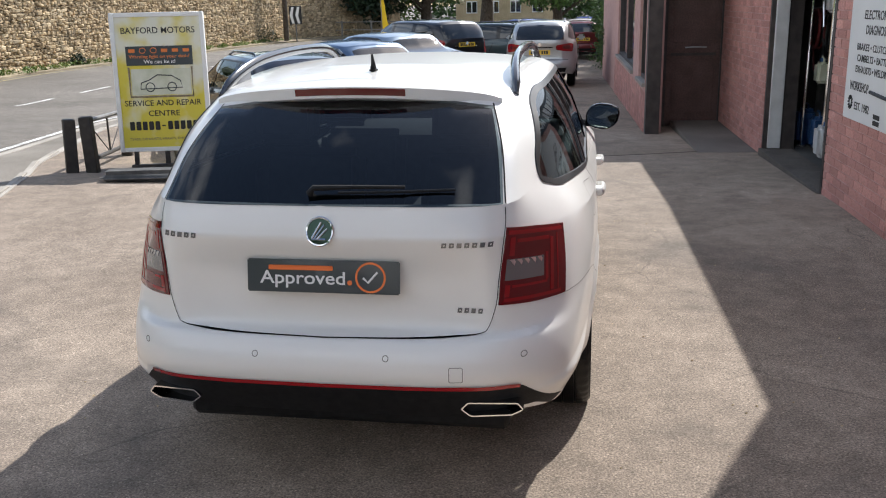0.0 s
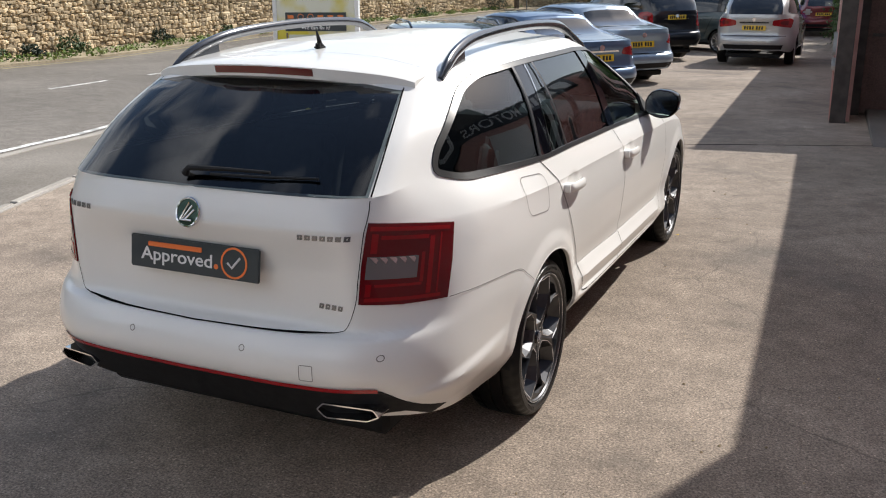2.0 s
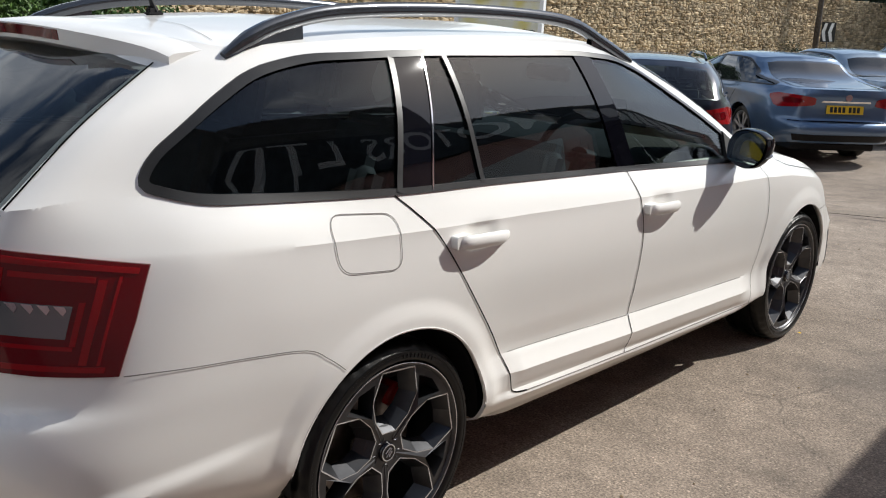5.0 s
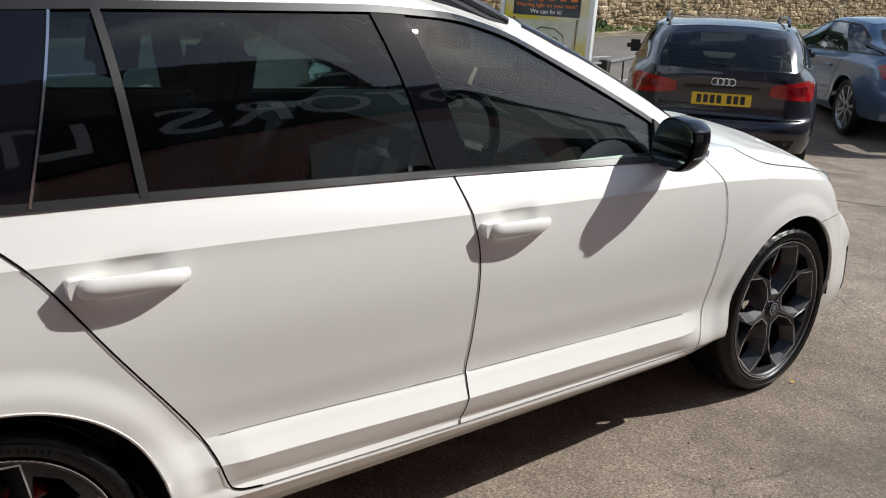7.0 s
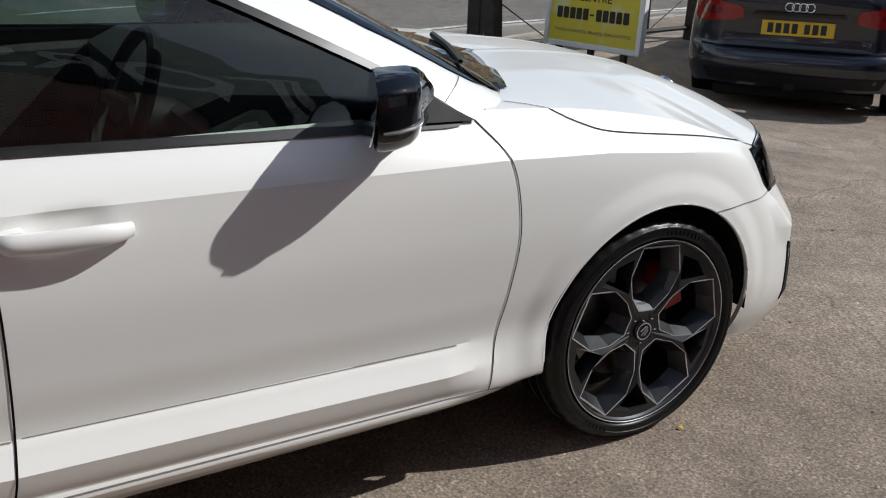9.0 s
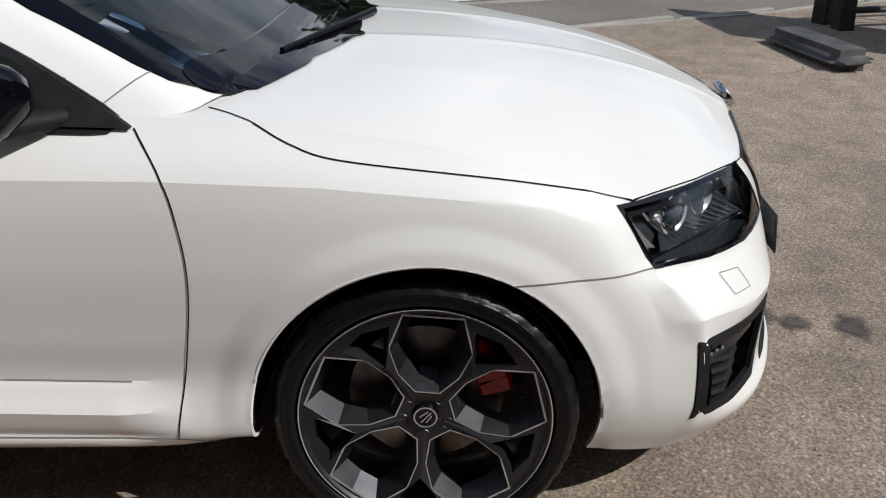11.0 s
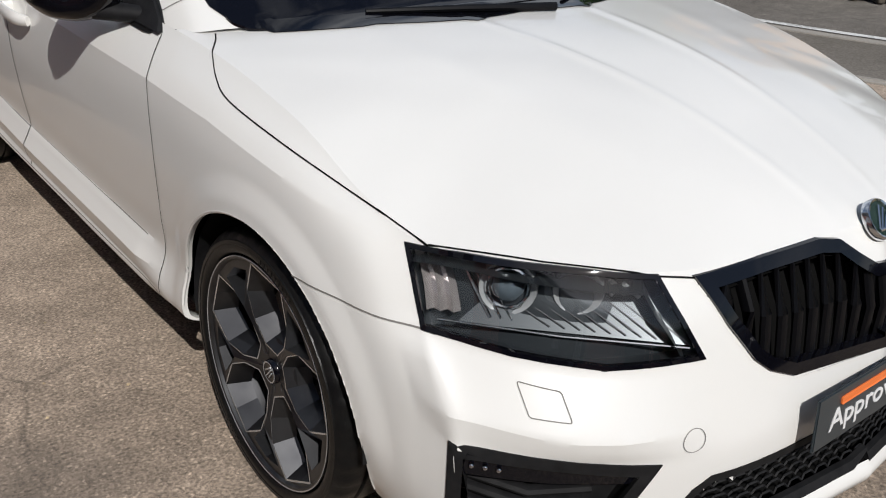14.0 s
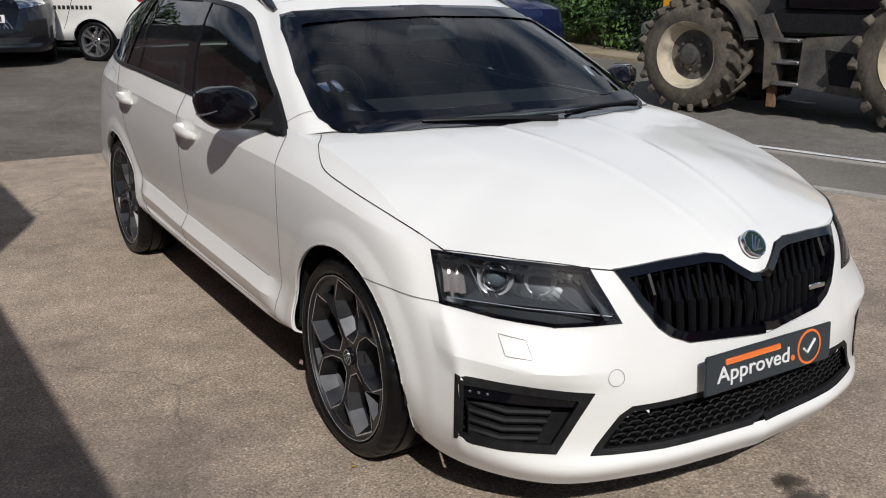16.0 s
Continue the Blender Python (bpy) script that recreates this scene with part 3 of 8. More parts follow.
def wheel_meshes(rim_mat, bright, style):
    """A road wheel about its own hub, its face to +x: tyre, rim, spokes, disc."""
    out = [("tyre", tyre_mesh(style), M["rubber"], "low-profile black tyre" if style == 0 else "")]
    N = 5
    step = 2 * math.pi / N
    half = step / 2
    face = bmesh.new()
    if style == 0:
        R = RIM_R
        out.append(("rim", lathe([(-.20, R - .012), (-.185, R - .024), (-.12, R - .032), (-.06, R - .022), (-.035, R - .014), (-.020, R - .002), (-.011, R + .0035), (-.0075, R + .0015), (-.009, R - .004), (-.016, R - .008)], 90), rim_mat, ""))
        pocket = [(.225, 0), (.245, .40), (.46, .545), (.70, .475), (.955, .245), (.955, 0)]
        depth = lambda r: -.016 - .022 * max(0.0, 1 - r / (.85 * R)) ** 1.3
        def at(r, a, dx=0.0):
            return Vector((depth(r * R) + dx, r * R * math.cos(a), r * R * math.sin(a)))
        lines = []
        for k in range(N):
            a0 = k * step + math.pi / 2
            mid = at(.62, a0)
            for s in (1, -1):
                front = [(.10, 0, 0), (.10, half, 0), (.57, half, 3), (.885, half - .25, 2), (.915, half, 2), (.985, half, 0), (.985, half * .5, 0), (.985, 0, 0)] + [(r, a, 1) for r, a in reversed(pocket)]
                fv, bv = [], []
                for r, a, kind in front:
                    p = at(r, a0 + a * s, .009 if kind == 3 else 0)
                    kind = min(kind, 2)
                    fv.append(face.verts.new(p))
                    q = p.copy()
                    if kind == 1:
                        q = mid + (p - mid) * .70
                    elif kind == 2:
                        t_mid = at(.80, a0 + half * s)
                        q = t_mid + (p - t_mid) * .72
                    q.x = p.x - (.048 if kind else .030)
                    bv.append(face.verts.new(q))
                n = len(front)
                face.faces.new(fv if s == 1 else fv[::-1])
                for i in range(n):
                    j = (i + 1) % n
                    if front[i][2] and min(front[i][2], 2) == min(front[j][2], 2):
                        quad = (fv[i], bv[i], bv[j], fv[j])
                        face.faces.new(quad if s == 1 else quad[::-1])
            whole = [(r, -a) for r, a in reversed(pocket[1:-1])] + pocket[:1] + pocket[1:-1]
            lines.append([at(r, a0 + a, .0010) for r, a in whole] + [at(whole[0][0], a0 + whole[0][1], .0010)])
        bmesh.ops.remove_doubles(face, verts=face.verts, dist=.0002)
        bmesh.ops.triangulate(face, faces=[f for f in face.faces if len(f.verts) > 4])
        bmesh.ops.recalc_face_normals(face, faces=face.faces)
        add_lathe(face, [(-.060, .001), (-.042, .030), (-.039, .058), (-.050, .074)], 30)
        out.append(("spokes", face, rim_mat, "dark spokes with deep facetted pockets"))
        ed = bmesh.new()
        for ln in lines:
            c = sum(ln[:-1], Vector()) / (len(ln) - 1)
            inner = [p + (c - p) * .005 for p in ln]
            outer = [p + (p - c) * .036 for p in ln]
            for i in range(len(ln) - 1):
                ed.faces.new([ed.verts.new(q) for q in (inner[i], inner[i + 1], outer[i + 1], outer[i])])
        add_lathe(ed, [(-.0068, RIM_R + .0032), (-.0062, RIM_R + .0018), (-.0075, RIM_R + .0004)], 80)
        bmesh.ops.recalc_face_normals(ed, faces=ed.faces)
        out.append(("polished_edge", ed, bright, "bright machined edges of the spokes"))
    else:
        out.append(("rim", lathe([(-.195, .228), (-.18, .222), (-.10, .215), (-.045, .222), (-.026, .233), (-.018, .2445), (-.012, .2445), (-.011, .240), (-.016, .2365), (-.028, .232)], 72), rim_mat, ""))
        def P(r, a):
            return Vector((-.020 - .018 * max(0.0, 1 - r / .235) ** 1.2, r * math.cos(a), r * math.sin(a)))
        for k in range(N):
            a0 = k * step + math.pi / 2
            for s in (-1, 1):
                ring = [(.04, .02), (.09, .05), (.232, .12), (.232, .30), (.10, .33), (.05, .55)]
                vs = [face.verts.new(P(r, a0 + s * a)) for r, a in ring]
                face.faces.new(vs if s == 1 else vs[::-1])
        r = bmesh.ops.extrude_face_region(face, geom=face.faces[:])
        for v in [g for g in r["geom"] if isinstance(g, bmesh.types.BMVert)]:
            v.co = Vector((v.co.x - .045, v.co.y * .985, v.co.z * .985))
        bmesh.ops.recalc_face_normals(face, faces=face.faces)
        add_lathe(face, [(-.052, .001), (-.030, .030), (-.030, .060), (-.040, .075)], 30)
        out.append(("spokes", face, rim_mat, ""))
    cap = bmesh.new()
    add_lathe(cap, [(-.026, .001), (-.0235, .016), (-.0235, .024), (-.027, .027), (-.040, .030)], 28)
    out.append(("centre_cap", cap, M["black_gloss"], "round dark centre cap with a pale emblem"))
    em = lathe([(-.0228, .0215), (-.0222, .0235), (-.0228, .025)], 26)
    for a, b in (((-.008, -.012), (.010, .012)), ((-.012, .0), (.004, .014)), ((.002, -.012), (.012, .004))):
        add_tube(em, [(-.0226, *a), (-.0226, *b)], .002, 6)
    out.append(("emblem", em, bright, ""))
    for k in range(5):
        bolts = bmesh.new()
        a = k * step + math.pi / 2 + step / 2
        c, sn = .050 * math.cos(a), .050 * math.sin(a)
        add_tube(bolts, [(-.052, c, sn), (-.034, c, sn)], .0075, 6)
        ring = lathe([(-.034, .0105), (-.031, .0125), (-.034, .0150)], 16)
        bmesh.ops.transform(ring, matrix=Matrix.Translation((0, c, sn)), verts=ring.verts)
        tmp = bpy.data.meshes.new("tmp")
        ring.to_mesh(tmp)
        ring.free()
        bolts.from_mesh(tmp)
        bpy.data.meshes.remove(tmp)
        out.append(("wheel_bolt", bolts, rim_mat, ""))
    out.append(("brake_disc", lathe([(-.135, .06), (-.135, .165), (-.115, .165), (-.115, .06)], 40), M["disc_steel"], "grey steel brake disc"))
    return out


WHEEL_CACHE = {}


def add_wheels(root, hubs, radius, rim_mat, style, caliper):
    key = (rim_mat.name, style)
    for i, (x, y, z) in enumerate(hubs):
        side = 1 if x > 0 else -1
        wheel = new("wheel")
        wheel.parent = root
        k = radius / .32
        turn = pose(x, y, z, [-5, -6, 50, 7][i % 4], 0, 0 if side > 0 else 180)
        wheel.matrix_basis = turn @ Matrix.Diagonal((1, k, k, 1))
        if key not in WHEEL_CACHE:
            WHEEL_CACHE[key] = []
            for name, bm, mat, lab in wheel_meshes(rim_mat, M["rim_bright"], style):
                ob = part(name, bm, mat, wheel, lab)
                if name == "spokes":
                    ob.data.set_sharp_from_angle(angle=radians(11))
                WHEEL_CACHE[key].append((name, ob.data, lab))
        else:
            for name, me, lab in WHEEL_CACHE[key]:
                ob = new(name, me)
                ob.parent = wheel
                if lab:
                    tagged(ob, lab)
        if caliper:
            cb = bmesh.new()
            inv = (pose(0, 0, 0, [-5, -6, 50, 7][i % 4], 0, 0 if side > 0 else 180)).inverted()
            for da in (-.30, -.1, .1, .30):
                a = (0.55 if y > 2 else 0.6) + da
                c = inv.to_3x3() @ Vector((0, math.cos(a), math.sin(a)))
                m = Matrix.Translation((-.118 if y > 2 else -.14, c.y * .150, c.z * .150)) @ Matrix.Rotation(math.atan2(c.z, c.y), 4, 'X')
                add_box(cb, (-.035, -.035, -.022), (.040, .035, .022), .006, m)
            part("brake_caliper", cb, M["caliper"], wheel, "bright red brake caliper")


def build_car(root, paint, warp=None, cell=0.016, glass_mats=None, see_through=True, arch=ARCH, hubs=((1.10, .32), (3.78, .318)), cuts=(), tail_low=None, sculpt=None, lining=False):
    """Body, glass and seats of a car under root. Returns its skin."""
    warp = warp or (lambda x, y, z, *rc: (x, y, z))
    g_low, g_up, roof, hood = body_grids(warp, cell)
    if sculpt:
        g_low = sculpt(g_low)
    grids = [g_low, g_up, roof, hood]
    verts, faces = grid_mesh(grids)
    W = lambda y, z: warp(.8, y, z)[1:]
    dlo = [W(*p) for p in DLO]
    bm = bmesh.new()
    vs = [bm.verts.new(v) for v in verts]
    v_arr = np.array(verts)
    hub_yz = [W(y, 0)[0] for y, z in hubs]
    in_arch = np.full(len(verts), -1)
    for k, (hy, (_, hz)) in enumerate(zip(hub_yz, hubs)):
        rr = np.hypot(v_arr[:, 1] - hy, v_arr[:, 2] - hz)
        in_arch[(rr < arch) & (np.abs(v_arr[:, 0]) > .62)] = k
        flare = np.clip((arch + .075 - rr) / .045, 0, 1) * (np.abs(v_arr[:, 0]) > .70) * np.clip((v_arr[:, 2] - .27) / .10, 0, 1) * (v_arr[:, 2] < hz + arch + .1)
        v_arr[:, 0] += np.sign(v_arr[:, 0]) * flare * .0085
    skin = Skin([tuple(v) for v in v_arr], faces)
    e_dlo = shrink(dlo, -.002)
    rear_w = shrink(REAR_GLASS(warp, tail_low), .004)
    front_w = shrink(FRONT_GLASS(warp), .013)
    n_low = g_low.shape[0] * g_low.shape[1] * 2
    n_up = n_low + g_up.shape[0] * g_up.shape[1] * 2
    open_v = np.zeros(len(verts), bool)
    open_front = set()
    if see_through:
        for i in range(n_low, n_up):
            x, y, z = v_arr[i]
            if abs(x) > .56 and inside(e_dlo, y, z):
                open_v[i] = True
            elif abs(x) < .66 and y < 1.2 and inside(rear_w, abs(x), z):
                open_v[i] = True
            elif abs(x) < .74 and y > 2.4 and inside(front_w, abs(x), z):
                open_v[i] = True
                open_front.add(i)
    for pts, d in cuts:
        for s in (1, -1):
            dd, u, v = skin.basis((d[0] * s, d[1], d[2]))
            poly = shrink([(Vector((p[0] * s, p[1], p[2])).dot(u), Vector((p[0] * s, p[1], p[2])).dot(v)) for p in pts], -.006)
            mid = sum((Vector((p[0] * s, p[1], p[2])) for p in pts), Vector()) / len(pts)
            for i in range(n_low):
                q = Vector(v_arr[i])
                if (q - mid).length < .75 and abs((q - mid).dot(dd)) < .25 and inside(poly, q.dot(u), q.dot(v)):
                    open_v[i] = True
    snapped = v_arr.copy()
    for i in np.nonzero(in_arch >= 0)[0]:
        hy, hz = hub_yz[in_arch[i]], hubs[in_arch[i]][1]
        a = math.atan2(v_arr[i, 2] - hz, v_arr[i, 1] - hy)
        snapped[i, 1], snapped[i, 2] = hy + arch * math.cos(a), hz + arch * math.sin(a)
    for v, p in zip(vs, snapped):
        v.co = p
    for f in faces:
        if all(in_arch[i] >= 0 for i in f) or all(open_v[i] for i in f) or any(i in open_front for i in f):
            continue
        try:
            bm.faces.new([vs[i] for i in f])
        except ValueError:
            pass
    loose = [v for v in bm.verts if not v.link_faces]
    bmesh.ops.delete(bm, geom=loose, context='VERTS')
    bmesh.ops.remove_doubles(bm, verts=bm.verts, dist=0.0008)
    arch_e = [e for e in bm.edges if e.is_boundary and all(any(abs(math.hypot(v.co.y - hy, v.co.z - h[1]) - arch) < .004 for hy, h in zip(hub_yz, hubs)) and abs(v.co.x) > .6 for v in e.verts)]
    r = bmesh.ops.extrude_edge_only(bm, edges=arch_e)
    for v in [g for g in r["geom"] if isinstance(g, bmesh.types.BMVert)]:
        v.co.x -= math.copysign(.014, v.co.x)
    bmesh.ops.recalc_face_normals(bm, faces=bm.faces)
    if lining:
        lin = bm.copy()
        lin.normal_update()
        for v in lin.verts:
            v.co -= v.normal * .024
        drop = [f for f in lin.faces if f.calc_center_median().z < .62 or (f.calc_center_median().y > 3.05 and f.calc_center_median().z < 1.0) or f.calc_center_median().y > 3.3]
        bmesh.ops.delete(lin, geom=drop, context='FACES')
        bmesh.ops.reverse_faces(lin, faces=lin.faces)
        part("inner_lining", lin, M["interior"], root, "dark grey inner trim of pillars and roof")
    shell = part("body", bm, paint, root)
    if lining:
        shell.data.set_sharp_from_angle(angle=radians(20))
    # wheel wells and floor pan
    for hy, h in zip(hub_yz, hubs):
        for s in (1, -1):
            liner = bmesh.new()
            pts = [(hy + (arch + .004) * math.cos(a), h[1] + (arch + .004) * math.sin(a)) for a in np.linspace(-.05, math.pi + .05, 26)]
            ring = [[liner.verts.new((s * x, y, z)) for y, z in pts] for x in (.865 if arch == ARCH else .86, .48)]
            for i in range(len(pts) - 1):
                liner.faces.new((ring[0][i], ring[0][i + 1], ring[1][i + 1], ring[1][i]))
            liner.faces.new(ring[1])
            part("wheel_liner", liner, M["black_plastic"], root, "black plastic wheel-arch liner")
    y_r, y_f = warp(0, .25, .2)[1], warp(0, 4.45, .2)[1]
    part("floor_pan", box((-.60, y_r, .20), (.60, y_f, .30), .02), M["black_plastic"], root)
    part("sill_tray", box((-.825, hub_yz[0] + arch + .05, .262), (.825, hub_yz[1] - arch - .05, .285), .004), M["black_plastic"], root)
    gm = glass_mats or {"quarter": M["glass_dark"], "small": M["glass_dark"], "rear": M["glass_dark"], "front": M["glass_front"], "tail": M["glass_tail"], "screen": M["glass_screen"]}
    for s in (1, -1):
        d = (-s, 0, 0)
        for name, poly in PANES.items():
            q = [W(*p) for p in poly]
            pts = [(s * .76, y, z) for y, z in q]
            if name in ("pillar", "post"):
                part("window_post", skin.patch(pts, d, .0025, .05, .012), M["black_gloss"], root)
            else:
                ob = part("side_window", skin.patch(pts, d, -.002, .06, 0), gm[name], root, "tinted glass" if name != "front" else "lightly tinted glass")
                ob.visible_shadow = False
        outer, inner = shrink(dlo, -.006), shrink(dlo, .010)
        if lining:
            wide = [(.006 if q[1] < 1.10 else .004) * min(max((1.1 - q[0]) / .3, 0), 1) for q in dlo]
            outer = [(o[0] + (o[0] - q[0]) / .006 * k, o[1] + (o[1] - q[1]) / .006 * k) for o, q, k in zip(outer, dlo, wide)]
        part("window_trim", skin.patch([(s * .76, *p) for p in outer], d, .004, .06, .010, hole=[(s * .76, *p) for p in inner]), M["trim"], root, "dark satin window surround")
    rg, fg = REAR_GLASS(warp, tail_low), FRONT_GLASS(warp)
    mir = lambda g: [(x, z) for x, z in g[2:-2]] + [(0.0, g[-2][1])] + [(-x, z) for x, z in reversed(g[2:-2])] + [(0.0, g[1][1])]
    yr, yf = warp(0, .3, 1.2, 1, 0)[1], warp(0, 3.1, 1.1)[1]
    ob = part("rear_window", skin.patch([(x, yr, z) for x, z in mir(rg)], (0, 1, 0), .003, .05, .006), gm["tail"], root, "dark tinted tailgate glass")
    ob.visible_shadow = False
    ob = part("windscreen", skin.patch([(x, yf, z) for x, z in mir(fg)], (0, -1, 0), -.001, .05, .004), gm["screen"], root, "laminated windscreen")
    ob.visible_shadow = False
    fr = mir(fg)
    part("screen_seal", skin.patch([(x, yf, z) for x, z in shrink(fr, -.008)], (0, -1, 0), .0035, .022, .006, hole=[(x, yf, z + (.044 if z < .99 else 0)) for x, z in shrink(fr, .034)]), M["black_gloss"], root)
    return skin, g_low


def REAR_GLASS(warp, low=None):
    pts = [(-.03, 1.05), (.0, 1.05), (.42, 1.047), (.585, 1.044), (.565, 1.19), (.515, 1.325), (.36, 1.347), (0.0, 1.357), (-.03, 1.357)]
    out = [(warp(x, .2, z, 1, 0)[0], warp(x, .2, z, 1, 0)[2]) for x, z in pts]
    return [(x, max(z, low)) if low else (x, z) for x, z in out] if not low or out[4][1] > low else [(x, z + (low - out[0][1]) * (1.357 - q[1]) / .307) for (x, z), q in zip(out, pts)]


def FRONT_GLASS(warp):
    pts = [(-.03, .972), (.0, .972), (.42, .967), (.640, .957), (.690, .965), (.713, .992), (.711, 1.02), (.682, 1.12), (.612, 1.258), (.575, 1.305), (.535, 1.317), (.34, 1.331), (0.0, 1.339), (-.03, 1.339)]
    return [(warp(x, 3.0, z)[0], warp(x, 3.0, z)[2]) for x, z in pts]


def seat(root, x, y, name="front_seat", z=.30):
    s = new(name)
    s.parent = root
    s.matrix_basis = pose(x, y, z)
    part("cushion", box((-.25, -.25, .02), (.25, .27, .20), .05, None, 3), M["interior"], s)
    m = Matrix.Translation((0, -.22, .16)) @ Matrix.Rotation(radians(-18), 4, 'X')
    part("backrest", box((-.24, -.07, 0), (.24, .07, .60), .05, m, 3), M["interior"], s)
    m2 = Matrix.Translation((0, -.43, .80)) @ Matrix.Rotation(radians(-10), 4, 'X')
    part("headrest", box((-.135, -.05, 0), (.135, .05, .19), .04, m2, 3), M["interior"], s)


def cabin(root):
    for sx in (.37, -.37):
        seat(root, sx, 2.25)
        seat(root, sx, 1.32, "rear_seat", .34)
    dash = prism([(2.72, .70), (2.70, .93), (2.80, .975), (3.35, .95), (3.35, .60), (2.80, .60)], -.70, .70, lambda u, v, d: (d, u, v))
    part("dashboard", dash, M["interior"], root, "dark soft dashboard")
    part("headliner", box((-.52, .85, 1.335), (.52, 2.35, 1.345)), M["headliner"], root)
    wh = bmesh.new()
    c, tilt = Vector((.37, 2.60, .93)), radians(25)
    ring = [c + Vector((.185 * math.cos(a), -.185 * math.sin(a) * math.sin(tilt) * -1, .185 * math.sin(a) * math.cos(tilt))) for a in np.linspace(0, 2 * math.pi, 33)]
    add_tube(wh, ring, .016, 8, False)
    for a in (0, math.pi, -math.pi / 2):
        add_tube(wh, [c + Vector((0, .03, 0)), c + Vector((.18 * math.cos(a), .18 * math.sin(a) * math.sin(tilt), .18 * math.sin(a) * math.cos(tilt)))], .016, 8)
    add_tube(wh, [c + Vector((0, .02, -.01)), c + Vector((0, .2, -.06))], .05, 14)
    part("steering_wheel", wh, M["black_plastic"], root, "black three-spoke steering wheel")
    part("load_floor", box((-.62, .35, .55), (.62, 1.0, .60)), M["interior"], root)
    part("door_card", box((.70, 1.5, .35), (.76, 3.05, .93), .02), M["interior"], root)
    part("door_card", box((-.76, 1.5, .35), (-.70, 3.05, .93), .02), M["interior"], root)
    part("console", box((-.13, 1.95, .35), (.13, 2.8, .62), .03), M["interior"], root)
    part("rear_view_mirror", box((-.12, 2.86, 1.20), (.12, 2.90, 1.27), .015), M["interior"], root)


# ---- the place ----
def smooth01(t):
    t = min(max(t, 0.0), 1.0)
    return t * t * (3 - 2 * t)


def ground_z(x, y):
    """Height of the ground: it falls gently past the car's nose and rises behind it."""
    z = -0.028 * min(max(y - 5.0, 0.0), 11.0 + 10.0 * smooth01((x + 9.0) / 5.0)) + 0.04 * min(max(-2.0 - y, 0.0), 12.0)
    z -= 0.22 * math.exp(-((x + 2.7) / 2.4) ** 2 - ((y - 10.2) / 3.4) ** 2)
    return z


M["ground"] = noisy(material("ground", rough=0.95), (0.10, 0.095, 0.085), (0.16, 0.15, 0.135), scale=0.4, fine=30, fine_amt=0.2)
M["forecourt"] = noisy(material("forecourt", rough=0.92), (0.250, 0.198, 0.154), (0.368, 0.299, 0.238), scale=0.55, detail=9, fine=115, fine_amt=0.45, bump=0.24, bump_scale=240, stain=(0.9, 0.54, 0.74, (0.165, 0.136, 0.112)))
M["road"] = noisy(material("road", rough=0.9), (0.125, 0.112, 0.097), (0.188, 0.171, 0.150), scale=0.35, detail=8, fine=80, fine_amt=0.5, bump=0.3, bump_scale=120)
M["tarmac"] = noisy(material("tarmac", rough=0.92), (0.092, 0.078, 0.066), (0.146, 0.128, 0.112), scale=0.7, fine=115, fine_amt=0.5, bump=0.35, bump_scale=120)


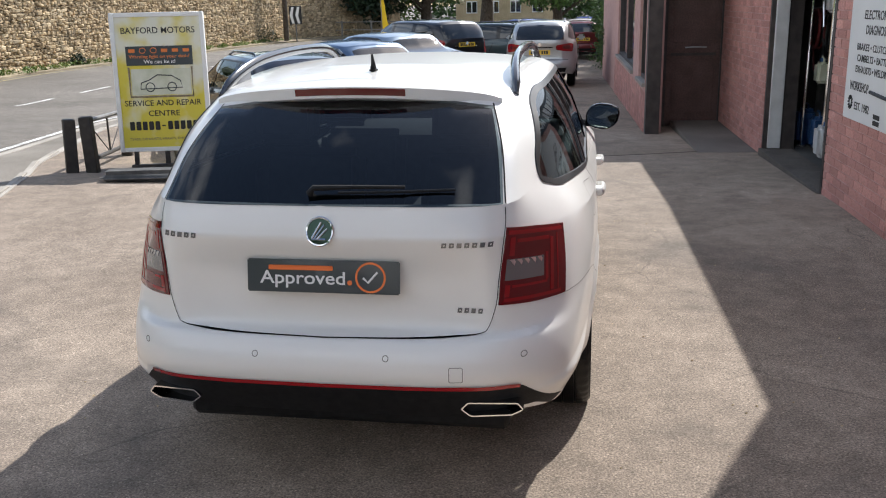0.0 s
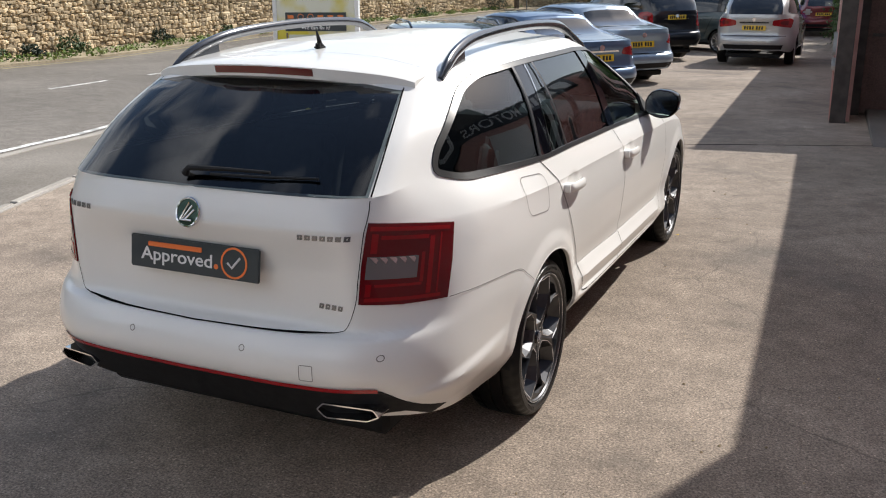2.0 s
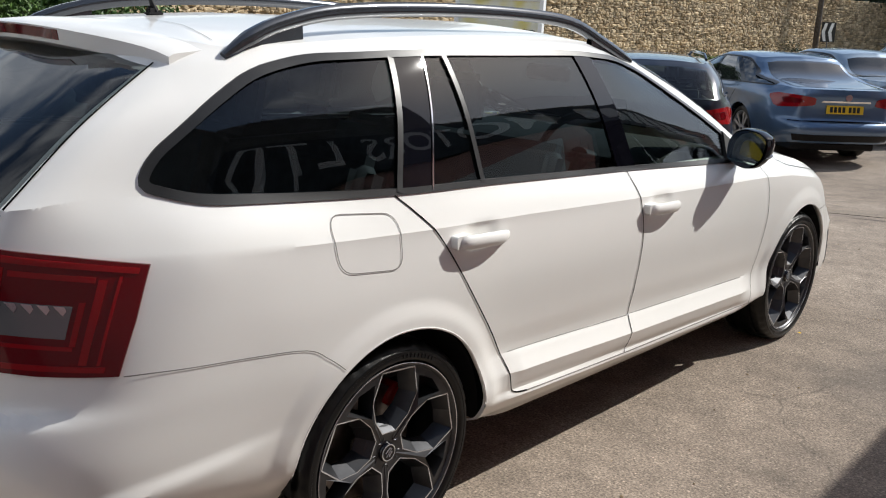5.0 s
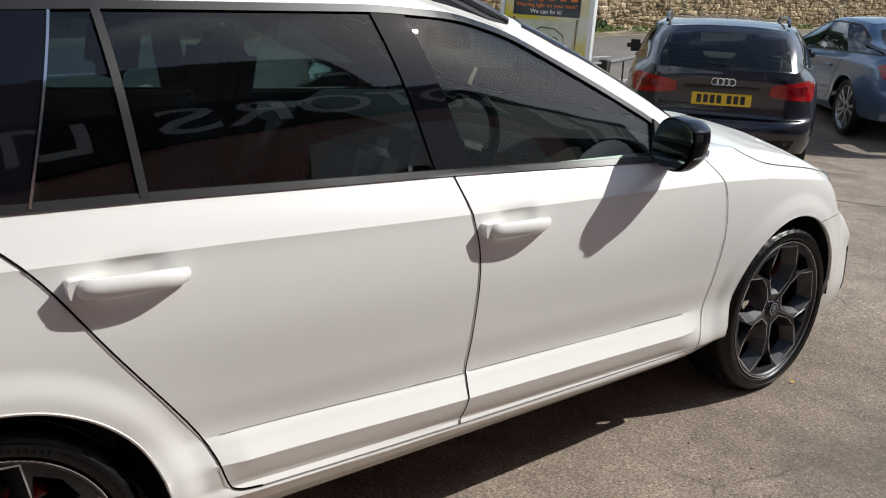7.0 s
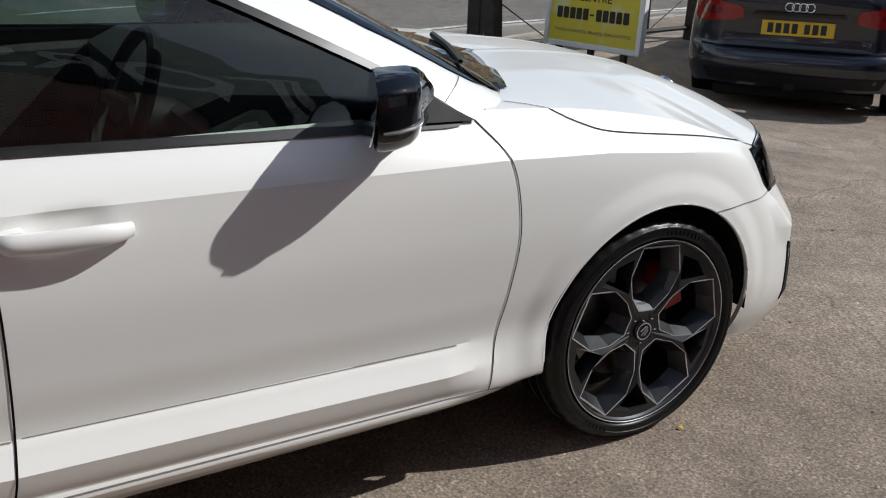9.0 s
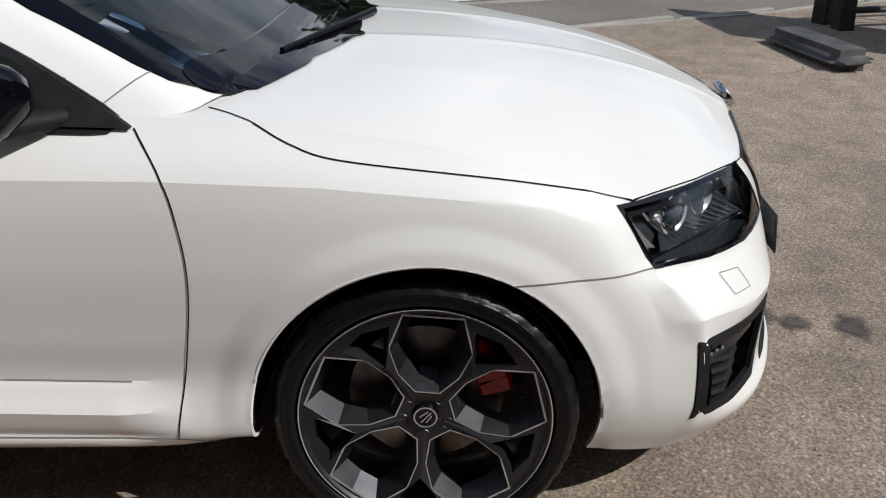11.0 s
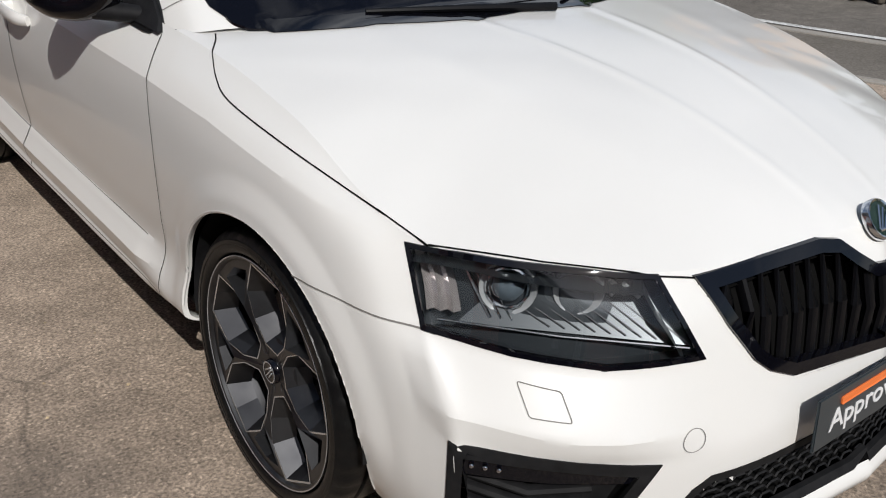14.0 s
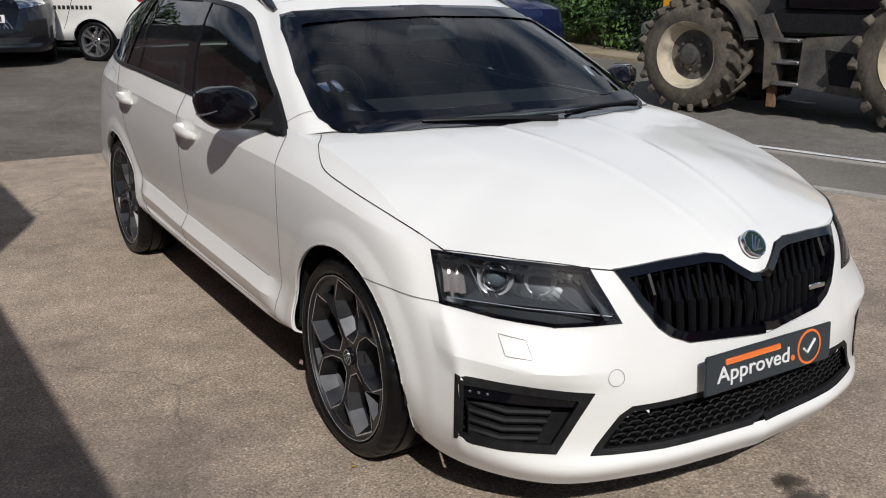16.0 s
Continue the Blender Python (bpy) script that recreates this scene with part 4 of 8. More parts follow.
def aggregate(m, cell, amount, crack=0.0):
    """Adds stones of the surface dressing, hand-wide mottling and hairline cracks to an asphalt."""
    n, l = m.node_tree.nodes, m.node_tree.links
    b = n["Principled BSDF"]
    col = b.inputs["Base Color"].links[0].from_socket
    tc = n.new("ShaderNodeTexCoord")
    v = n.new("ShaderNodeTexVoronoi")
    v.inputs["Scale"].default_value = cell
    l.new(tc.outputs["Object"], v.inputs["Vector"])
    sep = n.new("ShaderNodeSeparateColor")
    l.new(v.outputs["Color"], sep.inputs[0])
    r = n.new("ShaderNodeValToRGB")
    e = r.color_ramp.elements
    e[0].position, e[1].position = 0.0, 1.0
    e[0].color, e[1].color = (1 - amount,) * 3 + (1,), (1 + 2.0 * amount,) * 3 + (1,)
    for p, k in ((0.18, -.62), (0.5, 0.0), (0.86, .30), (0.95, .75)):
        q = e.new(p)
        q.color = (1 + k * amount,) * 3 + (1,)
    l.new(sep.outputs[0], r.inputs[0])
    mid = n.new("ShaderNodeTexNoise")
    mid.inputs["Scale"].default_value, mid.inputs["Detail"].default_value, mid.inputs["Roughness"].default_value = 5.0, 9, 0.72
    l.new(tc.outputs["Object"], mid.inputs["Vector"])
    mr = n.new("ShaderNodeMapRange")
    mr.inputs[1].default_value, mr.inputs[2].default_value = 0.30, 0.70
    mr.inputs[3].default_value, mr.inputs[4].default_value = 0.70, 1.27
    l.new(mid.outputs["Fac"], mr.inputs[0])
    a = n.new("ShaderNodeMixRGB")
    a.blend_type = 'MULTIPLY'
    a.inputs[0].default_value = 1.0
    l.new(col, a.inputs[1])
    l.new(r.outputs[0], a.inputs[2])
    s = n.new("ShaderNodeVectorMath")
    s.operation = 'SCALE'
    l.new(a.outputs[0], s.inputs[0])
    l.new(mr.outputs[0], s.inputs["Scale"])
    out = s.outputs[0]
    if crack:
        wob = n.new("ShaderNodeTexNoise")
        wob.inputs["Scale"].default_value, wob.inputs["Detail"].default_value = 3.0, 5
        l.new(tc.outputs["Object"], wob.inputs["Vector"])
        add = n.new("ShaderNodeVectorMath")
        add.operation = 'MULTIPLY_ADD'
        add.inputs[1].default_value = (0.35, 0.35, 0.0)
        l.new(wob.outputs["Color"], add.inputs[0])
        l.new(tc.outputs["Object"], add.inputs[2])
        ed = n.new("ShaderNodeTexVoronoi")
        ed.feature = 'DISTANCE_TO_EDGE'
        ed.inputs["Scale"].default_value = 0.55
        l.new(add.outputs[0], ed.inputs["Vector"])
        er = n.new("ShaderNodeMapRange")
        er.inputs[1].default_value, er.inputs[2].default_value = 0.0012, 0.0045
        er.inputs[3].default_value, er.inputs[4].default_value = crack, 0.0
        l.new(ed.outputs["Distance"], er.inputs[0])
        mk = n.new("ShaderNodeTexNoise")
        mk.inputs["Scale"].default_value, mk.inputs["Detail"].default_value = 1.1, 4
        l.new(tc.outputs["Object"], mk.inputs["Vector"])
        kr = n.new("ShaderNodeMapRange")
        kr.inputs[1].default_value, kr.inputs[2].default_value = 0.48, 0.60
        l.new(mk.outputs["Fac"], kr.inputs[0])
        km = n.new("ShaderNodeMath")
        km.operation = 'MULTIPLY'
        l.new(er.outputs[0], km.inputs[0])
        l.new(kr.outputs[0], km.inputs[1])
        cx = n.new("ShaderNodeMixRGB")
        cx.inputs[2].default_value = (0.035, 0.03, 0.026, 1)
        l.new(km.outputs[0], cx.inputs[0])
        l.new(out, cx.inputs[1])
        out = cx.outputs[0]
    l.new(out, b.inputs["Base Color"])


aggregate(M["forecourt"], 150, 0.32, 0.38)
aggregate(M["tarmac"], 140, 0.4, 0.4)
for rough_ground in ("forecourt", "tarmac"):
    M[rough_ground].node_tree.nodes["Principled BSDF"].inputs["Diffuse Roughness"].default_value = 0.4
aggregate(M["road"], 110, 0.4, 0.5)
M["concrete"] = noisy(material("concrete", rough=0.9), (0.28, 0.26, 0.23), (0.40, 0.37, 0.33), scale=1.2, fine=60, fine_amt=0.15, bump=0.2, bump_scale=90)
M["line_paint"] = noisy(material("line_paint", rough=0.8), (0.30, 0.30, 0.29), (0.72, 0.72, 0.70), scale=5.0, fine=40, fine_amt=0.15, spread=(0.36, 0.55))


def sheet(name, x0, x1, y0, y1, step, dz, mat, label, f=None):
    """A piece of ground that follows the ground's height; f moves its x with y."""
    bm = bmesh.new()
    nx, ny = max(1, int((x1 - x0) / step)), max(1, int((y1 - y0) / step))
    rows = []
    for j in range(ny + 1):
        y = y0 + (y1 - y0) * j / ny
        row = []
        for i in range(nx + 1):
            x = x0 + (x1 - x0) * i / nx + (f(y) if f else 0)
            row.append(bm.verts.new((x, y, ground_z(x, y) + dz)))
        rows.append(row)
    for r0, r1 in zip(rows, rows[1:]):
        for i in range(nx):
            bm.faces.new((r0[i], r0[i + 1], r1[i + 1], r1[i]))
    ob = part(name, bm, mat, smooth=True)
    return tagged(ob, label, name.split("_")[0], kind="structure")


def road_x(y):
    """The near edge of the road."""
    ys = [-60, -20, -5, .4, 1.8, 3.8, 5.5, 7.7, 12, 25, 45, 90, 200]
    xs = [-1.0, -3.4, -4.2, -4.75, -5.05, -5.75, -5.95, -6.6, -7.5, -8.6, -8.2, -6, 0]
    return float(np.interp(y, ys, xs))


def kerb_x(y):
    ys = [-60, -20, -5, 2, 3.5, 5, 6.4, 7.3, 11, 25, 45, 200]
    xs = [0.2, -2.2, -3.1, -3.72, -4.2, -4.65, -5.25, -5.7, -6.9, -7.9, -7.6, -5.3]
    return float(np.interp(y, ys, xs))


gb = bmesh.new()
xs = np.r_[np.linspace(-400, -40, 8), np.linspace(-34, 34, 60), np.linspace(40, 400, 8)]
ys = np.r_[np.linspace(-400, -60, 8), np.linspace(-50, 60, 90), np.linspace(70, 500, 10)]
gv = [[gb.verts.new((x, y, ground_z(x, y) - 0.03)) for x in xs] for y in ys]
for r0, r1 in zip(gv, gv[1:]):
    for i in range(len(xs) - 1):
        gb.faces.new((r0[i], r0[i + 1], r1[i + 1], r1[i]))
tagged(part("ground", gb, M["ground"]), "dusty grey ground reaching to the horizon", "ground", kind="structure")
M["gutter"] = noisy(material("gutter", rough=0.92), (0.14, 0.125, 0.105), (0.22, 0.20, 0.175), scale=0.8, fine=60, fine_amt=0.25)
M["verge"] = noisy(material("verge", rough=0.98), (0.22, 0.18, 0.12), (0.36, 0.30, 0.20), scale=1.0, fine=25, fine_amt=0.3)
M["yellow_line"] = noisy(material("yellow_line", rough=0.8), (0.25, 0.21, 0.12), (0.45, 0.37, 0.16), scale=4)
M["brick"] = island_tint(noisy(material("brick", rough=0.8), (0.49, 0.235, 0.200), (0.60, 0.315, 0.275), scale=3.0, fine=60, fine_amt=0.2, bump=0.25, bump_scale=120), 0.16)
M["brick_far"] = island_tint(noisy(material("brick_far", rough=0.8), (0.49, 0.235, 0.200), (0.60, 0.315, 0.275), scale=3.0, fine=60, fine_amt=0.2, bump=0.25, bump_scale=120), 0.16, False)
M["mortar"] = noisy(material("mortar", rough=0.95), (0.50, 0.30, 0.265), (0.62, 0.40, 0.36), scale=6)
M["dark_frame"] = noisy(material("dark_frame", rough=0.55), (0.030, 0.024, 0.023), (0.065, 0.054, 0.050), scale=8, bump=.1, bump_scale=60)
M["brown_door"] = noisy(material("brown_door", rough=0.5), (0.075, 0.040, 0.034), (0.115, 0.065, 0.056), scale=4, fine=50)
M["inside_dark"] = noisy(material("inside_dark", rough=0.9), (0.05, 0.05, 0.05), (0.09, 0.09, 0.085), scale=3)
M["roof_sheet"] = noisy(material("roof_sheet", rough=0.7), (0.10, 0.09, 0.085), (0.18, 0.17, 0.16), scale=3)
M["glass_office"] = material("glass_office", (0.015, 0.017, 0.018), 0.04, 0, 0.8)
M["stone"] = island_tint(noisy(material("stone", rough=0.95), (0.36, 0.265, 0.155), (0.56, 0.45, 0.30), scale=2.2, fine=30, fine_amt=0.25, bump=0.6, bump_scale=30), 0.42)
M["stone_far"] = island_tint(noisy(material("stone_far", rough=0.95), (0.36, 0.265, 0.155), (0.56, 0.45, 0.30), scale=2.2, fine=30, fine_amt=0.25, bump=0.6, bump_scale=30), 0.42, False)
M["stone_joint"] = noisy(material("stone_joint", rough=1.0), (0.22, 0.165, 0.10), (0.38, 0.30, 0.20), scale=5)
for key, dk, lt in (("leaf_a", (0.030, 0.075, 0.012), (0.085, 0.160, 0.030)), ("leaf_b", (0.018, 0.045, 0.010), (0.050, 0.105, 0.020)), ("leaf_c", (0.10, 0.16, 0.03), (0.20, 0.26, 0.06)), ("leaf_dark", (0.008, 0.020, 0.008), (0.020, 0.045, 0.016))):
    M[key] = island_tint(noisy(material(key, rough=0.6), dk, lt, scale=1.5, detail=4), 0.35, False)
M["bark"] = noisy(material("bark", rough=0.95), (0.05, 0.038, 0.028), (0.11, 0.09, 0.07), scale=8, bump=.6, bump_scale=20)
M["post_black"] = noisy(material("post_black", rough=0.6), (0.016, 0.014, 0.013), (0.040, 0.034, 0.030), scale=12, bump=.2, bump_scale=60)
M["steel"] = noisy(material("steel", rough=0.45, metal=0.7), (0.16, 0.155, 0.15), (0.30, 0.29, 0.28), scale=10)
M["rust"] = noisy(material("rust", rough=0.85), (0.11, 0.055, 0.03), (0.22, 0.13, 0.07), scale=9)
M["sign_white"] = noisy(material("sign_white", rough=0.4), (0.76, 0.77, 0.76), (0.82, 0.83, 0.82), scale=2)
M["orange_print"] = material("orange_print", (0.75, 0.22, 0.05), 0.5)
M["flag_yellow"] = material("flag_yellow", (0.75, 0.52, 0.01), 0.7)
M["digger_yellow"] = noisy(material("digger_yellow", rough=0.4, coat=.3), (0.60, 0.26, 0.012), (0.74, 0.34, 0.018), scale=2)
M["digger_grey"] = noisy(material("digger_grey", rough=0.6), (0.045, 0.043, 0.040), (0.10, 0.095, 0.085), scale=3, fine=30, stain=(2.0, 0.5, 0.75, (0.20, 0.16, 0.11)))
M["mud_tyre"] = noisy(material("mud_tyre", rough=0.95), (0.045, 0.038, 0.030), (0.13, 0.11, 0.085), scale=4, fine=25, bump=.5, bump_scale=30)
M["rim_cream"] = noisy(material("rim_cream", rough=0.6), (0.42, 0.36, 0.26), (0.62, 0.56, 0.44), scale=3, stain=(2.5, 0.5, 0.7, (0.12, 0.10, 0.07)))
M["sandbag"] = noisy(material("sandbag", rough=0.9), (0.05, 0.052, 0.055), (0.11, 0.112, 0.115), scale=6, bump=.3, bump_scale=50)


def band(name, xl, xr, y0, y1, dy, nx, dz, mat, label, category="ground", thick=0.0):
    """Ground between two edge lines given as functions of y."""
    bm = bmesh.new()
    ny = max(1, int((y1 - y0) / dy))
    rows = []
    for j in range(ny + 1):
        y = y0 + (y1 - y0) * j / ny
        a, b = xl(y), xr(y)
        rows.append([bm.verts.new((a + (b - a) * i / nx, y, ground_z(a + (b - a) * i / nx, y) + dz)) for i in range(nx + 1)])
    for r0, r1 in zip(rows, rows[1:]):
        for i in range(nx):
            bm.faces.new((r0[i], r0[i + 1], r1[i + 1], r1[i]))
    if thick:
        r = bmesh.ops.extrude_face_region(bm, geom=bm.faces[:])
        for v in [g for g in r["geom"] if isinstance(g, bmesh.types.BMVert)]:
            v.co.z -= thick
        bmesh.ops.recalc_face_normals(bm, faces=bm.faces)
    return tagged(part(name, bm, mat), label, category, kind="structure")


def far_x(y):
    """The far edge of the road."""
    return float(np.interp(y, [-60, -20, -6, 0, 10, 25, 45, 60, 200], [-6, -8.2, -9.6, -11.4, -15.2, -17.2, -16.6, -12.5, -8]))


band("road", far_x, road_x, -60, 200, 0.5, 14, -0.012, M["road"], "worn grey asphalt road", "road")
band("forecourt", kerb_x, lambda y: 8.0, -2.2, 60, 0.4, 30, 0.0, M["forecourt"], "sunlit pale worn asphalt forecourt", "ground")
band("yard", kerb_x, lambda y: 8.0, -40, -2.205, 0.5, 14, -0.003, M["tarmac"], "darker asphalt yard behind the cars", "ground")
band("gutter", road_x, lambda y: kerb_x(y) - 0.11, -60, 60, 0.4, 3, -0.008, M["gutter"], "dusty strip between road and kerb", "road")
kerb = band("kerb", lambda y: kerb_x(y) - 0.125, kerb_x, -60, 60, 0.4, 1, -0.002, M["gutter"], "flush concrete kerb edging with a dark open joint", "kerb", 0.08)
band("kerb_back", lambda y: kerb_x(y) - 0.040, kerb_x, -60, 60, 0.4, 1, 0.010, M["concrete"], "thin concrete strip behind the kerb stones", "kerb", 0.03)
band("drain_strip", lambda y: road_x(y) - 0.09, lambda y: road_x(y) + 0.03, -60, 60, 0.4, 1, 0.001, M["concrete"], "pale worn concrete strip along the road", "road", 0.03)
band("edge_line", lambda y: road_x(y) - 0.29, lambda y: road_x(y) - 0.19, -60, 40, 0.4, 1, -0.006, M["line_paint"], "worn white road edge line", "road marking")
band("far_edge_line", lambda y: far_x(y) + .25, lambda y: far_x(y) + .36, 6, 60, 0.5, 1, -0.006, M["yellow_line"], "faded yellow line along the wall", "road marking")
band("verge", lambda y: far_x(y) - 2.2, far_x, -60, 120, 0.5, 5, 0.05, M["verge"], "dry dusty verge along the road", "verge", 0.15)
for k in range(-10, 14):
    y = k * 3.1 + .1
    band("centre_line", lambda q: road_x(q) - 3.80, lambda q: road_x(q) - 3.70, y, y + 1.7, 0.4, 1, -0.006, M["line_paint"], "broken white centre line", "road marking")
joint = bmesh.new()
add_tube(joint, [(x, 7.89 + .33 * (x - .04) + .02 * math.sin(x * 3), ground_z(x, 7.9 + .33 * x) + .002) for x in np.linspace(-.9, 2.2, 24)], .007, 4, True, None, .4)
tagged(part("joint_line", joint, M["gap"]), "thin dark joint across the asphalt", "joint", kind="structure")

# workshop, in its own frame: x into the building, y along its front
BM = pose(2.955, 4.05, 0, 0, 0, 1.7)
H1, H2, XO, VO, VD = 2.73, 3.70, -1.16, 6.46, 7.45
BAY0, BAY1 = 1.66, 4.26
HO = 2.50


def wall_block(name, lo, hi, mat, label, category="wall"):
    return tagged(part(name, box(lo, hi), mat, smooth=False, m=BM), label, category, kind="structure")


wall_tall = wall_block("wall_workshop_tall", (0, -18, -.5), (.30, 0, H2), M["mortar"], "red painted brick workshop wall")
wall_low = wall_block("wall_workshop", (0, .001, -.5), (.30, BAY0, H1), M["mortar"], "red painted brick workshop wall")
wall_pier = wall_block("wall_workshop_pier", (0, BAY1, -.5), (.30, VD, H1), M["mortar"], "red painted brick wall beside the workshop bay")
wall_block("lintel", (.002, BAY0, 2.32), (.298, BAY1, H1), M["dark_frame"], "dark lintel over the workshop bay", "wall")
wall_block("wall_corner_pier", (XO + .002, VO, -.5), (XO + .19, VO + .22, HO), M["dark_frame"], "dark corner pier by the door")
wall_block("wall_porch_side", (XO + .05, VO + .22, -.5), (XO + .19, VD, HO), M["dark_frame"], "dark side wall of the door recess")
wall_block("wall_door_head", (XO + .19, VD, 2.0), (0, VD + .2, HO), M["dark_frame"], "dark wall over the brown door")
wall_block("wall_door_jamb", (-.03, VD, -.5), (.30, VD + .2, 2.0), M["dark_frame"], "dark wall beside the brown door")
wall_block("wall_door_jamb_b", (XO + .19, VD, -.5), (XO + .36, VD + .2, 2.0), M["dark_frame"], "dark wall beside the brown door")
W1, W2 = (VO + .34, VO + 1.55), (VO + 2.75, VO + 7.6)
wall_office = wall_block("wall_office", (XO, VO + .22, -.6), (XO + .24, 22, .52), M["mortar"], "red brick office wall below its windows")
wall_block("wall_office_top", (XO, VO + .22, 2.05), (XO + .24, 22, HO), M["mortar"], "red brick office wall above its windows")
for a, b in ((VO + .22, W1[0]), (W1[1], W2[0]), (W2[1], 22)):
    wall_block("wall_office_pier", (XO, a, .52), (XO + .24, b, 2.05), M["mortar"], "red brick office wall between windows")
wall_block("wall_back", (5.0, -18, -.5), (5.3, 22, H2), M["inside_dark"], "dark grey workshop back wall")
wall_block("wall_end_south", (.30, -18.3, -.5), (5.3, -18, H2), M["mortar"], "brick end wall")
wall_block("wall_end_north", (XO, 22, -.6), (5.3, 22.3, HO), M["mortar"], "brick end wall")
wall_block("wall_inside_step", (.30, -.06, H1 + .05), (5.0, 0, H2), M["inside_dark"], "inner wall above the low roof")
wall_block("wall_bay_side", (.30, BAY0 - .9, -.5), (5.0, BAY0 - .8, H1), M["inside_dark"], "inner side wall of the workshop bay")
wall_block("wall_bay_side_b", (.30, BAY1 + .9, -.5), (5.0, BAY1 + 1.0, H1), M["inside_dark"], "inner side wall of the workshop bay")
for nm, lo, hi in (("roof_low", (-.0, 0, H1), (5.3, VD + .2, H1 + .09)), ("roof_office", (XO, VO, HO + .001), (-.002, 22.3, HO + .06)), ("roof_office_rear", (0, VD + .202, HO + .001), (5.3, 22.3, HO + .06)), ("roof_tall", (0, -18.3, H2), (5.3, -.002, H2 + .08))):
    wall_block(nm, lo, hi, M["roof_sheet"], "flat grey workshop roof", "roof")
tagged(part("step_slab", box((XO + .45, BAY1 + .2, -.5), (-.004, VD, .035), .012), M["gutter"], m=BM @ pose(0, 0, -.13)), "worn concrete step before the brown door", "step", kind="structure")
tagged(part("bay_threshold", box((-.05, BAY0, -.5), (.32, BAY1, .05), .01), M["tarmac"], m=BM @ pose(0, 0, -.06)), "concrete threshold of the workshop bay", "threshold", kind="structure")
wall_block("bay_floor", (.32, BAY0 - .8, -.5), (5.0, BAY1 + .9, -.02), M["inside_dark"], "dark grey workshop floor", "floor")

wall_block("wall_cladding", (-.015, -18, 2.76), (-.003, -.002, H2 - .02), M["roof_sheet"], "dark weathered sheet cladding over the fascia board")
door = tagged(part("door_1", box((XO + .36, VD + .02, -.16), (-.03, VD + .07, 2.0), .006), M["brown_door"], smooth=False, m=BM), "dark brown painted panel door, closed", "door", kind="structure")
part("door_rail", box((XO + .42, VD + .005, .86), (-.09, VD + .022, .90), .005), M["dark_frame"], door)
part("door_handle", tube([(XO + .62, VD - .02, .98), (XO + .75, VD - .02, .985), (XO + .93, VD - .02, .98)], .010, 8), M["rim_silver"], door, "worn metal push bar")
for v0, v1, z0, z1 in ((XO + .44, -.11, .02, .80), (XO + .44, -.11, 1.05, 1.90)):
    part("door_panel", box((v0, VD + .012, z0), (v1, VD + .022, z1), .004), M["brown_door"], door)
for (a, b), nm in ((W1, "window_1"), (W2, "window_2")):
    w = tagged(part(nm, box((XO + .10, a, .52), (XO + .13, b, 2.05)), M["glass_office"], smooth=False, m=BM), "dark office window in a brown frame", "window", kind="structure")
    for lo, hi in (((XO + .04, a, .52), (XO + .16, a + .07, 2.05)), ((XO + .04, b - .07, .52), (XO + .16, b, 2.05)), ((XO + .04, a, .52), (XO + .16, b, .58)), ((XO + .04, a, 1.99), (XO + .16, b, 2.05)), ((XO + .05, (a + b) / 2 - .03, .58), (XO + .15, (a + b) / 2 + .03, 1.99))):
        part("window_frame", box(lo, hi, .006), M["dark_frame"], w)
    part("window_sill", box((XO - .05, a - .05, .47), (XO + .05, b + .05, .525), .008), M["concrete"], w)
for v in (BAY0, BAY1 - .06):
    tagged(part("bay_frame", box((-.015, v, -.2), (.12, v + .06, 2.32), .006), M["dark_frame"], m=BM), "dark metal frame of the workshop bay", "trim", kind="structure")


def bricks(owner, u, v0, v1, z0, z1, as_parts, holes=()):
    """Courses of painted bricks on a wall face; each stands proud of its joint."""
    L, Hc, gap = .215, .066, .010
    share = []
    for k in range(6):
        bm = box((-.009, 0, 0), (.008, L, Hc), .003)
        for vtx in bm.verts:
            vtx.co.x += random.uniform(-.0015, .0015)
            vtx.co.z += random.uniform(-.001, .001)
        me = bpy.data.meshes.new("brick")
        bm.to_mesh(me)
        bm.free()
        me.materials.append(M["brick"])
        share.append(me)
    rest = bmesh.new()
    row, made = 0, 0
    z = z0
    while z + Hc <= z1:
        v = v0 + (0 if row % 2 else -.1125)
        while v < v1:
            a, b = max(v, v0), min(v + L, v1)
            if b - a > .05 and not any(h[0] < (a + b) / 2 < h[1] and h[2] < z < h[3] for h in holes):
                if as_parts and made < 290 and b - a > .2:
                    ob = new("brick", share[random.randrange(6)])
                    ob.parent = owner
                    ob.matrix_basis = Matrix.Translation((u, a, z))
                    made += 1
                else:
                    add_quick_box(rest, (u - .009 + random.uniform(-.0015, .0015), a, z), (u + .008, b, z + Hc))
            v += L + gap
        z += Hc + gap
        row += 1
    tagged(part("brick_courses", rest, M["brick_far"], owner, smooth=False), kind="stuff")


def add_quick_box(bm, lo, hi):
    c = [bm.verts.new((x, y, z)) for x in (lo[0], hi[0]) for y in (lo[1], hi[1]) for z in (lo[2], hi[2])]
    for q in ((0, 1, 3, 2), (4, 6, 7, 5), (0, 4, 5, 1), (2, 3, 7, 6), (0, 2, 6, 4)):
        bm.faces.new([c[i] for i in q])


